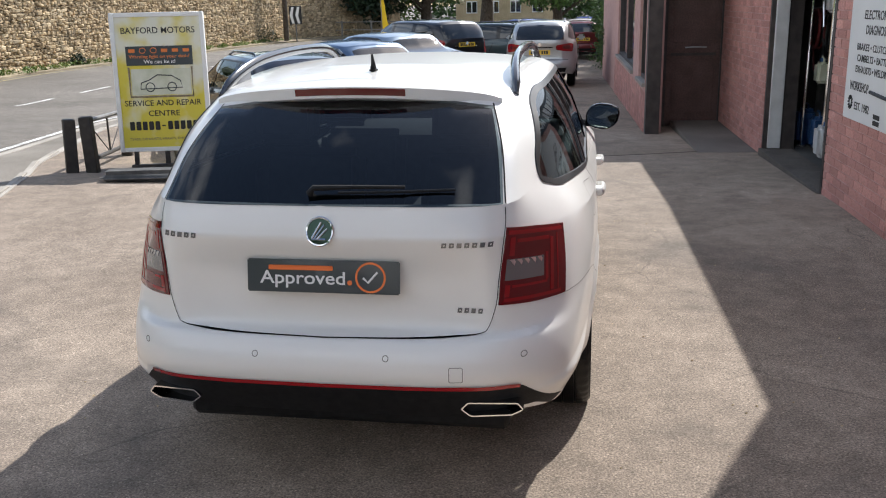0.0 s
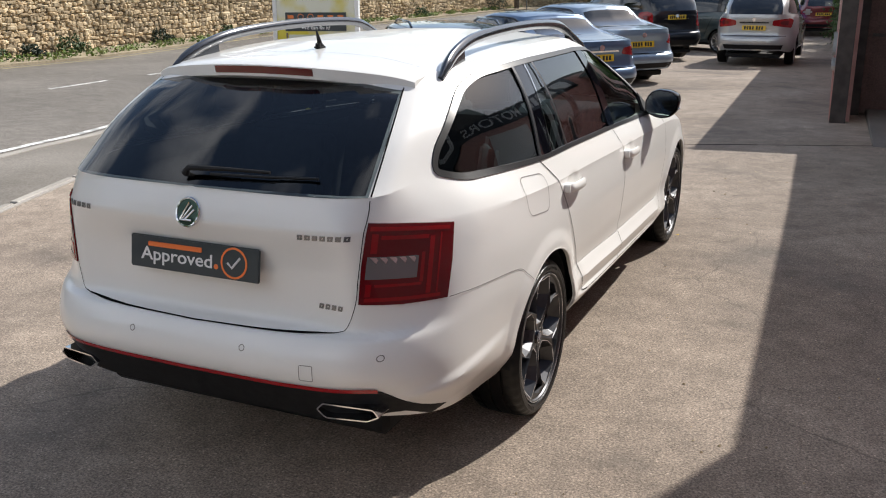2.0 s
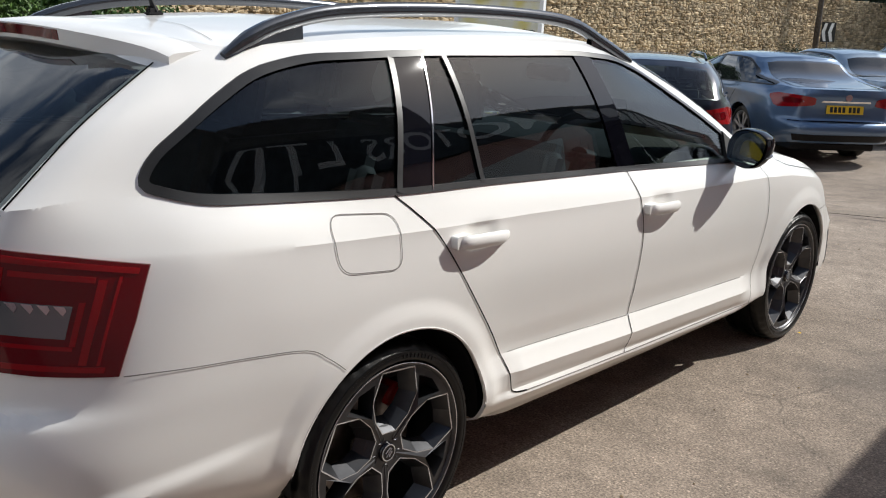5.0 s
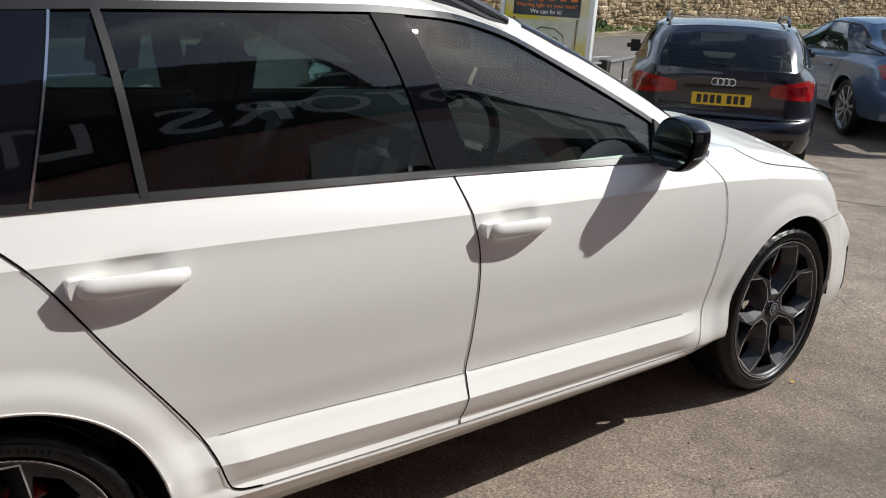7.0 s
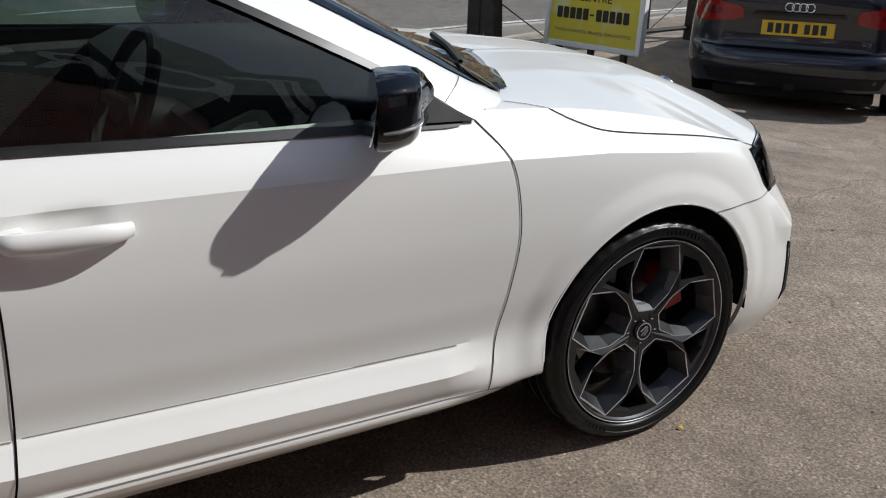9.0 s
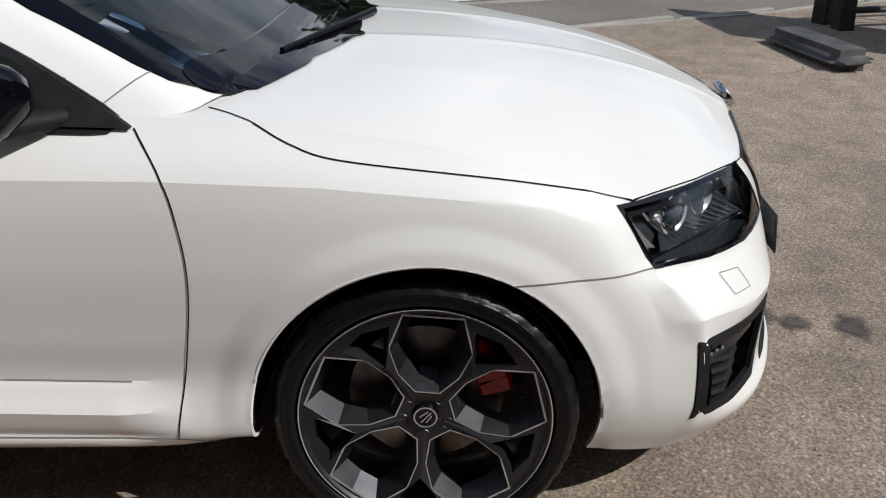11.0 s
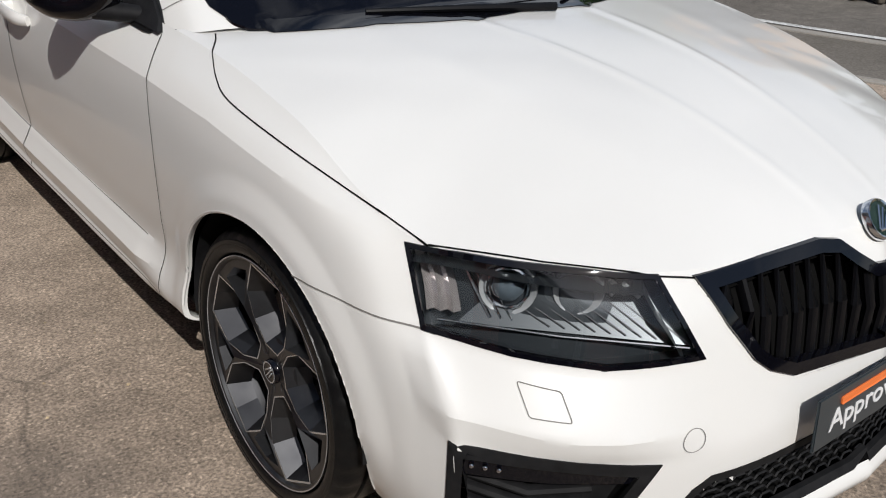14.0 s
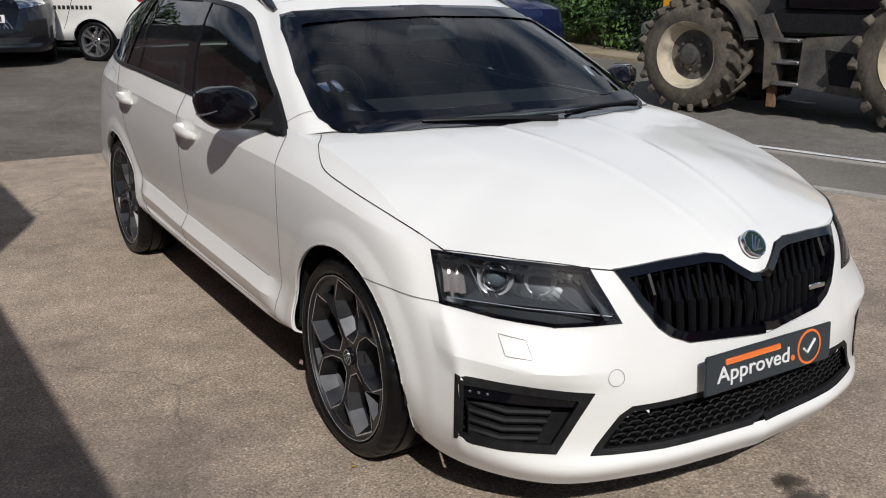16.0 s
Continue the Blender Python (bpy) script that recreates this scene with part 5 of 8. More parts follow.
# fascia with the firm's words
M["fascia"] = noisy(material("fascia", rough=0.35), (0.010, 0.011, 0.014), (0.020, 0.021, 0.026), scale=3)
fascia = tagged(part("fascia_sign", box((-.030, -3.4, 2.20), (-.004, 5.6, 2.755), .006), M["fascia"], m=BM), "long dark fascia board with white capital letters", "sign")
TF = Matrix(((0, 0, -1, 0), (-1, 0, 0, 0), (0, 1, 0, 0), (0, 0, 0, 1)))
text_mesh("MOTORS", .50, Matrix.Translation((-.032, 1.35, 2.31)) @ TF, M["plate_white"], fascia, "lettering", "white capital letters", width=2.75)
text_mesh("LTD", .50, Matrix.Translation((-.032, -1.75, 2.31)) @ TF, M["plate_white"], fascia, "lettering", "white capital letters", width=1.25)
for k in range(7):
    part("letter_bar", box((-.036, 5.30 - k * .52 - .36, 2.31), (-.0305, 5.30 - k * .52, 2.67), .01), M["plate_white"], fascia)


# ---- the white estate car ----
def full(half_pts):
    """Mirrors an outline that runs from the middle out and back to the middle."""
    return list(half_pts) + [(-x, y, z) for x, y, z in reversed(half_pts) if x > 1e-4]


HEAD = [(.788, 4.164, .740), (.640, 4.335, .731), (.502, 4.464, .721), (.478, 4.512, .650), (.457, 4.544, .592), (.606, 4.468, .586), (.715, 4.355, .602), (.802, 4.232, .620)]
HEAD_D = (-.72, -.69, -.05)
GRILLE = full([(0, 4.60, .662), (.030, 4.597, .664), (.072, 4.576, .690), (.110, 4.556, .718), (.160, 4.55, .7265), (.300, 4.53, .722), (.436, 4.497, .712), (.400, 4.545, .640), (.352, 4.575, .572), (.318, 4.585, .545), (.262, 4.604, .522), (.0, 4.62, .506)])
LOWER_GRILLE = full([(0, 4.648, .374), (.235, 4.631, .370), (.439, 4.594, .366), (.470, 4.584, .345), (.535, 4.562, .248), (.35, 4.61, .246), (.0, 4.66, .250)])
FOG = [(.803, 4.329, .443), (.68, 4.44, .428), (.554, 4.544, .408), (.590, 4.52, .33), (.624, 4.502, .262), (.72, 4.42, .268), (.808, 4.332, .283)]
FOG_D = (-.62, -.78, 0)


def ramp(t, a, b):
    return np.clip((t - a) / (b - a), 0, 1)


SHOULDER_Y = [.6, 1.1, 1.62, 2.25, 3.3, 3.6, 3.9, 4.1]
SHOULDER_Z = [.945, .934, .917, .890, .850, .828, .788, .757]


def creases(g):
    """Crisp ledges along the doors, the bumpers' sides and over the fog lamps."""
    g = g.copy()
    # rows of the skin follow the door moulding and the shoulder line
    mid = int(np.argmin(np.abs(g[0, :, 1] - 2.3) + 9 * (g[0, :, 0] < .5)))
    rows = [int(np.argmin(np.abs(g[:, mid, 2] - h))) for h in (.395, .458, .886)]
    for j in range(g.shape[1]):
        cx, cy, cz = g[:, j, 0].copy(), g[:, j, 1].copy(), g[:, j, 2].copy()
        yj = cy[rows[1]]
        xj, nose = cx[rows[1]], yj > 4.12
        amount = float(np.clip((cx[rows[1]] - .50) / .2, 0, 1) * np.clip((yj - .05) / .3, 0, 1) * np.clip((4.12 - yj) / .3, 0, 1))
        if nose:
            amount = float(np.clip((yj - 4.14) / .06, 0, 1) * np.clip((xj - .38) / .06, 0, 1))
        if amount == 0 or np.any(np.diff(cz) <= 0):
            continue
        low = float(np.interp(yj, [.05, .20, .75, 1.50, 2.26, 3.25], [.425, .440, .512, .494, .460, .420]))
        high = float(np.interp(cy[rows[2]], SHOULDER_Y, SHOULDER_Z))
        base = [cz[0]] + [cz[r] for r in rows] + [cz[-1]]
        if nose:
            low, high = float(np.interp(xj, [.41, .66, .80, .86], [.468, .478, .505, .52])), base[3]
        goal = [cz[0], low - .062, low, high if nose else min(high, cz[-1] - .03), cz[-1]]
        to = np.interp(cz, base, [a + (b - a) * amount for a, b in zip(base, goal)])
        g[:, j, 0], g[:, j, 1], g[:, j, 2] = np.interp(to, cz, cx), np.interp(to, cz, cy), to
    x, y, z = g[..., 0], g[..., 1], g[..., 2]
    line = np.interp(y, [1.50, 2.26, 3.25], [.494, .460, .420])
    t = line - z
    side = (x > .6) * ramp(y, 1.46, 1.62) * ramp(-y, -3.30, -3.16)
    push = .007 * ramp(t, .0, .011) + .015 * ramp(t, .012, .060) - .030 * ramp(t, .062, .122) + .013 * ramp(t, .128, .150)
    line = np.interp(y, [.05, .20, .75], [.425, .440, .512])
    t2 = line - z
    rear = (x > .45) * ramp(y, .10, .20) * ramp(-y, -.76, -.55)
    push_r = .010 * ramp(t2, -.002, .026) - .010 * ramp(t2, .04, .12)
    line = np.interp(x, [.41, .66, .80, .86], [.468, .478, .505, .52])
    t3 = line - z
    front = (y > 4.15) * ramp(x, .44, .60) * ramp(-x, -.835, -.80)
    push_f = .026 * ramp(t3, -.10, .0) - .018 * ramp(t3, .0, .05)
    hi = 1.0 * (x > .6) * ramp(y, .55, .80) * ramp(-y, -4.14, -3.98)
    shoulder = np.interp(y, SHOULDER_Y, SHOULDER_Z)
    push_s = .0065 * np.exp(-np.abs(z - shoulder) / .026) * hi * np.clip((z[-1:] - z) / .022, 0, 1)
    for yh, zh in ((2.397, .856), (1.397, .894)):
        cup = np.exp(-((y - yh) / .062) ** 4 - ((z - zh) / .028) ** 4) * (x > .6)
        push_s = push_s - .010 * cup
    g[..., 0] = x + side * push + rear * push_r * .85 + front * push_f * .6 + push_s
    ridge_y = np.interp(z, [.25, .443, .62, .70], [4.330, 4.330, 4.232, 4.20])
    off = np.hypot(x - .803, y - ridge_y)
    corner = .018 * np.exp(-off / .032) * (y > 3.9) * ramp(z, .20, .30) * ramp(-z, -.64, -.58)
    g[..., 0] += corner * .75
    for hy, sgn in ((1.10, 1), (3.78, -1)):
        gap = (y - hy) * sgn - ARCH
        near = np.exp(-(np.maximum(gap, 0) / .10) ** 2) * (gap > -.12) * (gap < .4) * (x > .6)
        g[..., 2] += .55 * np.maximum(.30 - z, 0) * near
    g[..., 1] = y + corner * .65 - rear * push_r * .5 + front * push_f * .8
    return g


car = thing("estate_car", "white estate car with black roof rails and dark alloy wheels", "car")
skin, g_low = build_car(car, M["white_paint"], cell=.011, sculpt=creases, lining=True, cuts=((HEAD, HEAD_D), (GRILLE, (0, -1, 0)), (LOWER_GRILLE, (0, -1, 0)), (FOG, FOG_D)))
cabin(car)
add_wheels(car, [(.889, 1.09, .314), (.884, 3.775, .312), (-.889, 1.09, .314), (-.884, 3.775, .312)], .320, M["rim_dark"], 0, True)


def inset(pts, d, k):
    """An outline moved inwards in the plane across d."""
    dd, u, v = skin.basis(d)
    uv = shrink([(Vector(p).dot(u), Vector(p).dot(v)) for p in pts], k)
    w = [Vector(p).dot(dd) for p in pts]
    return [tuple(u * a + v * b + dd * c) for (a, b), c in zip(uv, w)]


# front lamps
for s in (1, -1):
    pts, d = [(s * x, y, z) for x, y, z in HEAD], (s * HEAD_D[0], HEAD_D[1], HEAD_D[2])
    dv = Vector(d).normalized()
    lamp = part("headlight", skin.patch(pts, d, -.060, .05, -.062), M["lamp_inner"], car, "swept headlight with a clear lens over a dark housing")
    part("lamp_seal", skin.patch(inset(pts, d, -.004), d, .0025, .05, .010, hole=inset(pts, d, .0035)), M["black_gloss"], lamp)
    ob = part("lamp_lens", skin.patch(inset(pts, d, .004), d, .001, .05, 0), M["glass_clear"], lamp, "clear headlight lens")
    ob.visible_shadow = False
    def at(u, v, off):
        a, b, c, e = (Vector(pts[k]) for k in (0, 2, 4, 7))
        return (a.lerp(b, u)).lerp(e.lerp(c, u), v) + dv * off
    turn = (-dv).to_track_quat('X', 'Z').to_matrix().to_4x4()
    for u, v, r, dep in ((.36, .42, .046, .026), (.64, .36, .040, .030)):
        bowl = lathe([(-.022, .002), (-.016, r * .45), (.002, r * .80), (.016, r), (.017, r * 1.06), (.010, r * 1.10), (-.020, r * 1.12)], 30)
        bmesh.ops.transform(bowl, matrix=Matrix.Translation(at(u, v, dep)) @ turn, verts=bowl.verts)
        part("reflector_bowl", bowl, M["lamp_bowl"], lamp, "bright reflector bowl")
    ball = bmesh.new()
    bmesh.ops.create_uvsphere(ball, u_segments=24, v_segments=14, radius=.030)
    bmesh.ops.transform(ball, matrix=Matrix.Translation(at(.36, .42, .026)), verts=ball.verts)
    part("projector", ball, M["lens_ball"], lamp, "round glass projector")
    part("projector_ring", tube([at(.36, .42, .012) + turn.to_3x3() @ Vector((0, .036 * math.cos(a), .036 * math.sin(a))) for a in np.linspace(0, 2 * math.pi, 25)], .0035, 6), M["chrome"], lamp)
    cell_ = bmesh.new()
    cols = [[at(u, v, .016 + .022 * math.sin(math.pi * (v - .06) / .78) + .012 * (j % 2)) for v in (.06, .2, .36, .52, .68, .84)] for j, u in enumerate((.015, .04, .065, .09, .115, .14))]
    grid_v = [[cell_.verts.new(q) for q in c] for c in cols]
    for c0, c1 in zip(grid_v, grid_v[1:]):
        for i in range(5):
            cell_.faces.new((c0[i], c0[i + 1], c1[i + 1], c1[i]))
    bmesh.ops.recalc_face_normals(cell_, faces=cell_.faces)
    part("indicator", cell_, M["amber"], lamp, "facetted pale pink indicator reflector", smooth=False)
    for u, w in ((.195, .0035), (.235, .0025), (.275, .0018)):
        part("reflector_fin", tube([at(u, .07, .014), at(u + .005, .30, .034), at(u + .025, .58, .034), at(u + .055, .86, .018)], w, 6), M["chrome"], lamp)
    for u, v in ((.50, .14), (.545, .16), (.74, .20), (.79, .18), (.84, .20)):
        part("reflector_fin", tube([at(u, v, .018), at(u + .012, v + .11, .034), at(u + .03, v + .20, .030)], .0045, 6), M["lamp_bowl"], lamp)
    shelf = bmesh.new()
    shelf.faces.new([shelf.verts.new(at(u, v, o)) for u, v, o in ((.27, .60, .040), (.98, .34, .034), (.98, .90, .012), (.12, .94, .012))])
    part("lamp_shelf", shelf, M["lamp_inner"], lamp, "gloss black ribbed shelf under the reflectors")
    for k in range(11):
        u0 = .32 + k * .056
        part("lamp_rib", tube([at(u0, .60 - .024 * k, .034), at(min(u0 + .15, .97), .86, .011)], .0011, 5), M["lamp_grey"], lamp)
    part("lamp_bar", tube([at(.05, .92, .010), at(.50, .965, .009), at(.97, .92, .008)], .0022, 6), M["chrome"], lamp)
    # fog lamp openings
    pts, d = [(s * x, y, z) for x, y, z in FOG], (s * FOG_D[0], FOG_D[1], 0)
    dv = Vector(d).normalized()
    fog = part("fog_grille", skin.patch(pts, d, -.045, .05, -.047), M["black_plastic"], car, "black slatted fog lamp grille")
    part("fog_rim", skin.patch(inset(pts, d, -.012), d, .0030, .05, .012, hole=inset(pts, d, .012)), M["black_plastic"], fog)
    for k in range(4):
        v = .44 + k * .165
        a, b = Vector(pts[0]).lerp(Vector(pts[6]), v), Vector(pts[2]).lerp(Vector(pts[4]), v)
        a, b = a.lerp(b, .05), a.lerp(b, .80)
        mid = skin.drop(a.lerp(b, .5), dv, 0)[0]
        part("slat", tube([a + dv * .022, mid + dv * .018, b + dv * .022], .012, 8, None, .8), M["black_plastic"], fog)
    a, b = Vector(pts[0]), Vector(pts[2])
    lens = [tuple(p) for p in (a, Vector(pts[1]), b, b.lerp(Vector(pts[4]), .22), Vector(pts[1]) - Vector((0, 0, .045)), a.lerp(Vector(pts[6]), .30))]
    part("running_lamp", skin.patch(lens, d, -.008, .05, 0), M["black_gloss"], fog, "smoked running lamp strip")
    for k in range(3):
        c0 = skin.drop(a.lerp(b, .08 + .07 * k) - Vector((0, 0, .026)), dv, -.004)[0]
        dot = bmesh.new()
        bmesh.ops.create_uvsphere(dot, u_segments=10, v_segments=6, radius=.0055)
        bmesh.ops.transform(dot, matrix=Matrix.Translation(c0), verts=dot.verts)
        part("lamp_dot", dot, M["reflector"], fog)

# grille with upright slats
d = (0, -1, 0)
gr = part("grille", skin.patch(GRILLE, d, -.055, .05, -.057), M["gap"], car, "gloss black radiator grille with upright slats")
part("grille_frame", skin.patch(inset(GRILLE, d, -.004), d, .007, .04, .02, hole=inset(GRILLE, d, .018)), M["black_gloss"], gr)
gpoly = [(x, z) for x, y, z in inset(GRILLE, d, .012)]
for k in range(-10, 11):
    x = k * .0385 + .0001
    zs = [z for z in np.linspace(.49, .74, 120) if inside(gpoly, x, z)]
    if len(zs) > 8:
        lo = skin.drop((x, 4.6, zs[0]), Vector(d), 0)[0]
        hi = skin.drop((x, 4.6, zs[-1]), Vector(d), 0)[0]
        mid = skin.drop((x, 4.6, (zs[0] + zs[-1]) / 2), Vector(d), 0)[0]
        part("slat", tube([lo + Vector((0, -.020, 0)), mid + Vector((0, -.008, 0)), hi + Vector((0, -.010, 0))], .0085, 8, None, 1.5), M["slat_black"], gr)
part("grille_emblem", box((-.318, 4.583, .566), (-.245, 4.590, .584), .003), M["chrome"], gr, "small pale grille emblem")
lg = part("lower_grille", skin.patch(LOWER_GRILLE, d, -.05, .05, -.052), M["gap"], car, "black honeycomb lower grille")
part("lower_grille_rim", skin.patch(inset(LOWER_GRILLE, d, -.006), d, .0018, .05, .012, hole=inset(LOWER_GRILLE, d, .010)), M["black_plastic"], lg)
lpoly = [(x, z) for x, y, z in inset(LOWER_GRILLE, d, .002)]
comb = bmesh.new()
for j in range(8):
    for i in range(-15, 16):
        cx, cz = (i + (.5 if j % 2 else 0)) * .040, .262 + j * .0165
        hexp = [(cx - .020, cz), (cx - .011, cz + .0082), (cx + .011, cz + .0082), (cx + .020, cz)]
        for (xa, za), (xb, zb) in zip(hexp, hexp[1:]):
            if inside(lpoly, xa, za) and inside(lpoly, xb, zb):
                pa = skin.drop((xa, 4.6, za), Vector(d), -.014)[0]
                pb = skin.drop((xb, 4.6, zb), Vector(d), -.014)[0]
                add_tube(comb, [pa, pb], .0026, 4, False)
tagged(part("honeycomb", comb, M["black_plastic"], lg), kind="stuff")


# thin rolled lips along the wheel arches
for s in (1, -1):
    for hy, hz in ((1.10, .32), (3.78, .318)):
        line = []
        for a in np.linspace(0.03, math.pi - .03, 60):
            y, z = hy + (ARCH + .001) * math.cos(a), hz + (ARCH + .001) * math.sin(a)
            hit = skin.drop((s * 1.0, hy + (ARCH + .010) * math.cos(a), hz + (ARCH + .010) * math.sin(a)), Vector((-s, 0, 0)), 0)[0]
            line.append((hit.x - s * .003, y, z))
        part("arch_lip", tube(line, .0045, 6), M["white_paint"], car)


# seams between panels, and painted shade lines along the door creases
def seams(name, pts, d, sides=True, w=.0045, mat=None):
    w = w * .72
    if len(pts) > 4 and name in ("door_seam", "bonnet_seam", "bumper_seam", "tailgate_seam"):
        pts = [tuple(p) for p in spline(pts, 5)]
    for s in ((1, -1) if sides else (1,)):
        part(name, skin.seam([(s * x, y, z) for x, y, z in pts], (s * d[0], d[1], d[2]), w), mat or M["gap"], car)


X = .85
seams("door_seam", [(X, y, z) for y, z in ((1.10, 1.026), (1.155, .98), (1.235, .90), (1.35, .74), (1.52, .51), (1.575, .385), (1.60, .355), (1.66, .345))], (-1, 0, 0), w=.006)
seams("door_seam", [(X, y, z) for y, z in ((2.225, .984), (2.245, .90), (2.268, .80), (2.272, .70), (2.262, .50), (2.250, .40), (2.236, .322))], (-1, 0, 0), w=.006)
seams("door_seam", [(X, y, z) for y, z in ((3.262, .93), (3.318, .85), (3.338, .76), (3.342, .66), (3.324, .54), (3.288, .38), (3.270, .292))], (-1, 0, 0), w=.004)
seams("sill_seam", [(X, y, z) for y, z in ((1.66, .345), (2.236, .322), (3.292, .290), (3.41, .268))], (-1, 0, 0), w=.004, mat=M["seam"])
# grey strips paint the shadow under the door crease; no panels meet here
seams("crease_line", [(X, y, z) for y, z in ((1.565, .492), (1.9, .476), (2.252, .458))], (-1, 0, 0), w=.0035, mat=M["seam"])
seams("crease_line", [(X, y, z) for y, z in ((2.270, .460), (2.8, .437), (3.19, .421))], (-1, 0, 0), w=.0035, mat=M["seam"])
flap = rounded([(.865, 1.000), (1.085, .985), (1.092, .842), (.885, .858)], .045)
seams("fuel_flap_seam", [(X, y, z) for y, z in flap + flap[:1]], (-1, 0, 0), w=.0035, mat=M["seam"])
seams("bumper_seam", [(.782, .345, .706), (.825, .42, .708), (.870, .62, .703), (.885, .775, .690), (.895, .84, .655), (.905, .885, .620)], (-1, .25, 0), w=.0035, mat=M["seam"])
seams("bumper_seam", [(.895, 3.955, .627), (.892, 3.99, .628), (.877, 4.06, .626), (.802, 4.233, .619)], (-1, -.35, 0), w=.004, mat=M["seam"])
seams("bonnet_seam", [(.752, 3.385, .955), (.765, 3.425, .940), (.790, 3.48, .915), (.822, 3.547, .890), (.838, 3.629, .865), (.835, 3.815, .836), (.817, 3.986, .805), (.767, 4.194, .744)], (-.62, -.10, -.78), w=.0042)
seams("bonnet_seam", [(.767, 4.194, .746), (.640, 4.337, .7345), (.502, 4.466, .7245), (.436, 4.499, .716)], (-.5, -.6, -.62), w=.0045)
seams("bonnet_edge", [(.436, 4.499, .716), (.30, 4.532, .727), (.16, 4.552, .731), (.11, 4.556, .722)], (-.1, -.6, -.8), w=.003, mat=M["seam"])
seams("pillar_seam", [(.790, 3.205, .972), (.745, 3.245, .992), (.69, 3.28, 1.005)], (-.8, -.3, -.5), w=.0035, mat=M["seam"])
cowl = [(x, y, .97) for x, y in rounded([(p[0], p[1]) for p in full([(0, 3.535, .97), (.30, 3.520, .97), (.52, 3.485, .97), (.66, 3.430, .97), (.700, 3.390, .97), (.708, 3.355, .97), (.690, 3.325, .97), (.650, 3.322, .97), (.52, 3.380, .97), (.30, 3.415, .97), (0, 3.430, .97)])], .03, 4)]
part("cowl", skin.patch(cowl, (0, 0, -1), .0060, .02, .006), M["black_gloss"], car, "black plastic cowl below the windscreen")
lid = [(.592, .168, 1.035), (.594, .150, .97), (.576, .125, .80), (.568, .122, .72), (.545, .10, .645), (.520, .097, .624), (.45, .097, .618), (.25, .09, .614), (0, .085, .612)]
seams("tailgate_seam", lid, (0, 1, 0), w=.0032)
seams("tailgate_seam", [(.592, .175, 1.045), (.563, .345, 1.20), (.514, .545, 1.335)], (-.45, .8, -.2), w=.007)
seams("spoiler_seam", [(.0, .78, 1.44), (.30, .79, 1.43), (.50, .74, 1.40)], (0, 0, -1), w=.0035, mat=M["seam"])
for s in (1, -1):
    sq = rounded([(.750, .564), (.664, .552), (.643, .508), (.727, .515)], .006)
    part("washer_cover", skin.seam([(s * x, 4.42, z) for x, z in sq + sq[:1]], (-s * .55, -.83, 0), .0016), M["seam"], car)
    tow = [(.487 + .022 * math.cos(a), 4.57, .456 + .022 * math.sin(a)) for a in np.linspace(0, 6.2832, 25)]
    if s > 0:
        part("towing_cover", skin.seam([(s * x, y, z) for x, y, z in tow], (0, -1, 0), .0013), M["seam"], car)
for cx in (-.66, -.23, .216, .661):
    ring = [(cx + .0095 * math.cos(a), .05, .559 + .0095 * math.sin(a)) for a in np.linspace(0, 6.2832, 17)]
    part("parking_sensor", skin.seam(ring, (0, 1, 0), .0026), M["seam"], car)
sq = rounded([(.424, .533), (.468, .533), (.468, .482), (.424, .482)], .006)
part("tow_flap", skin.seam([(x, 0, z) for x, z in sq + sq[:1]], (0, 1, 0), .0022), M["seam"], car)

# rear lamps
TAIL = [(.598, .154, .972), (.69, .27, .955), (.771, .427, .933), (.784, .38, .82), (.785, .335, .707), (.69, .20, .708), (.576, .122, .716), (.586, .13, .84)]
TD = (-.60, .80, 0)
for s in (1, -1):
    d = (s * TD[0], TD[1], 0)
    pts = [(s * x, y, z) for x, y, z in TAIL]
    tl = part("tail_light", skin.patch(pts, d, .005, .025, .012), M["red_lens_dark"], car, "glossy red wraparound rear lamp")
    q = lambda u, v: tuple(Vector(pts[0]).lerp(Vector(pts[2]), u).lerp(Vector(pts[6]).lerp(Vector(pts[4]), u), v))
    for (u0, u1, v0, v1), mat, name in (
            ((.035, .60, .40, .68), M["lamp_grey"], "clear_lens"), ((.03, .95, .035, .085), M["red_lens"], "light_strip"),
            ((.06, .13, .12, .36), M["red_lens"], "light_strip"), ((.16, .70, .14, .19), M["red_lens"], "light_strip"),
            ((.72, .775, .16, .90), M["red_lens"], "light_strip"), ((.635, .675, .36, .74), M["red_lens"], "light_strip"),
            ((.05, .11, .74, .90), M["red_lens"], "light_strip"), ((.05, .90, .915, .965), M["red_lens"], "light_strip"),
            ((.14, .66, .745, .78), M["red_lens"], "light_strip"), ((.84, .86, .12, .90), M["red_lens"], "light_strip")):
        part(name, skin.patch([q(u0, v0), q(u1, v0), q(u1, v1), q(u0, v1)], d, .0065, .03, .003), mat, tl)
    for k in range(5):
        part("lamp_rib", skin.patch([q(.06 + k * .105, .405), q(.13 + k * .105, .405), q(.15 + k * .105, .44), q(.135 + k * .105, .485)], d, .0085, .03, .002), M["reflector"], tl)
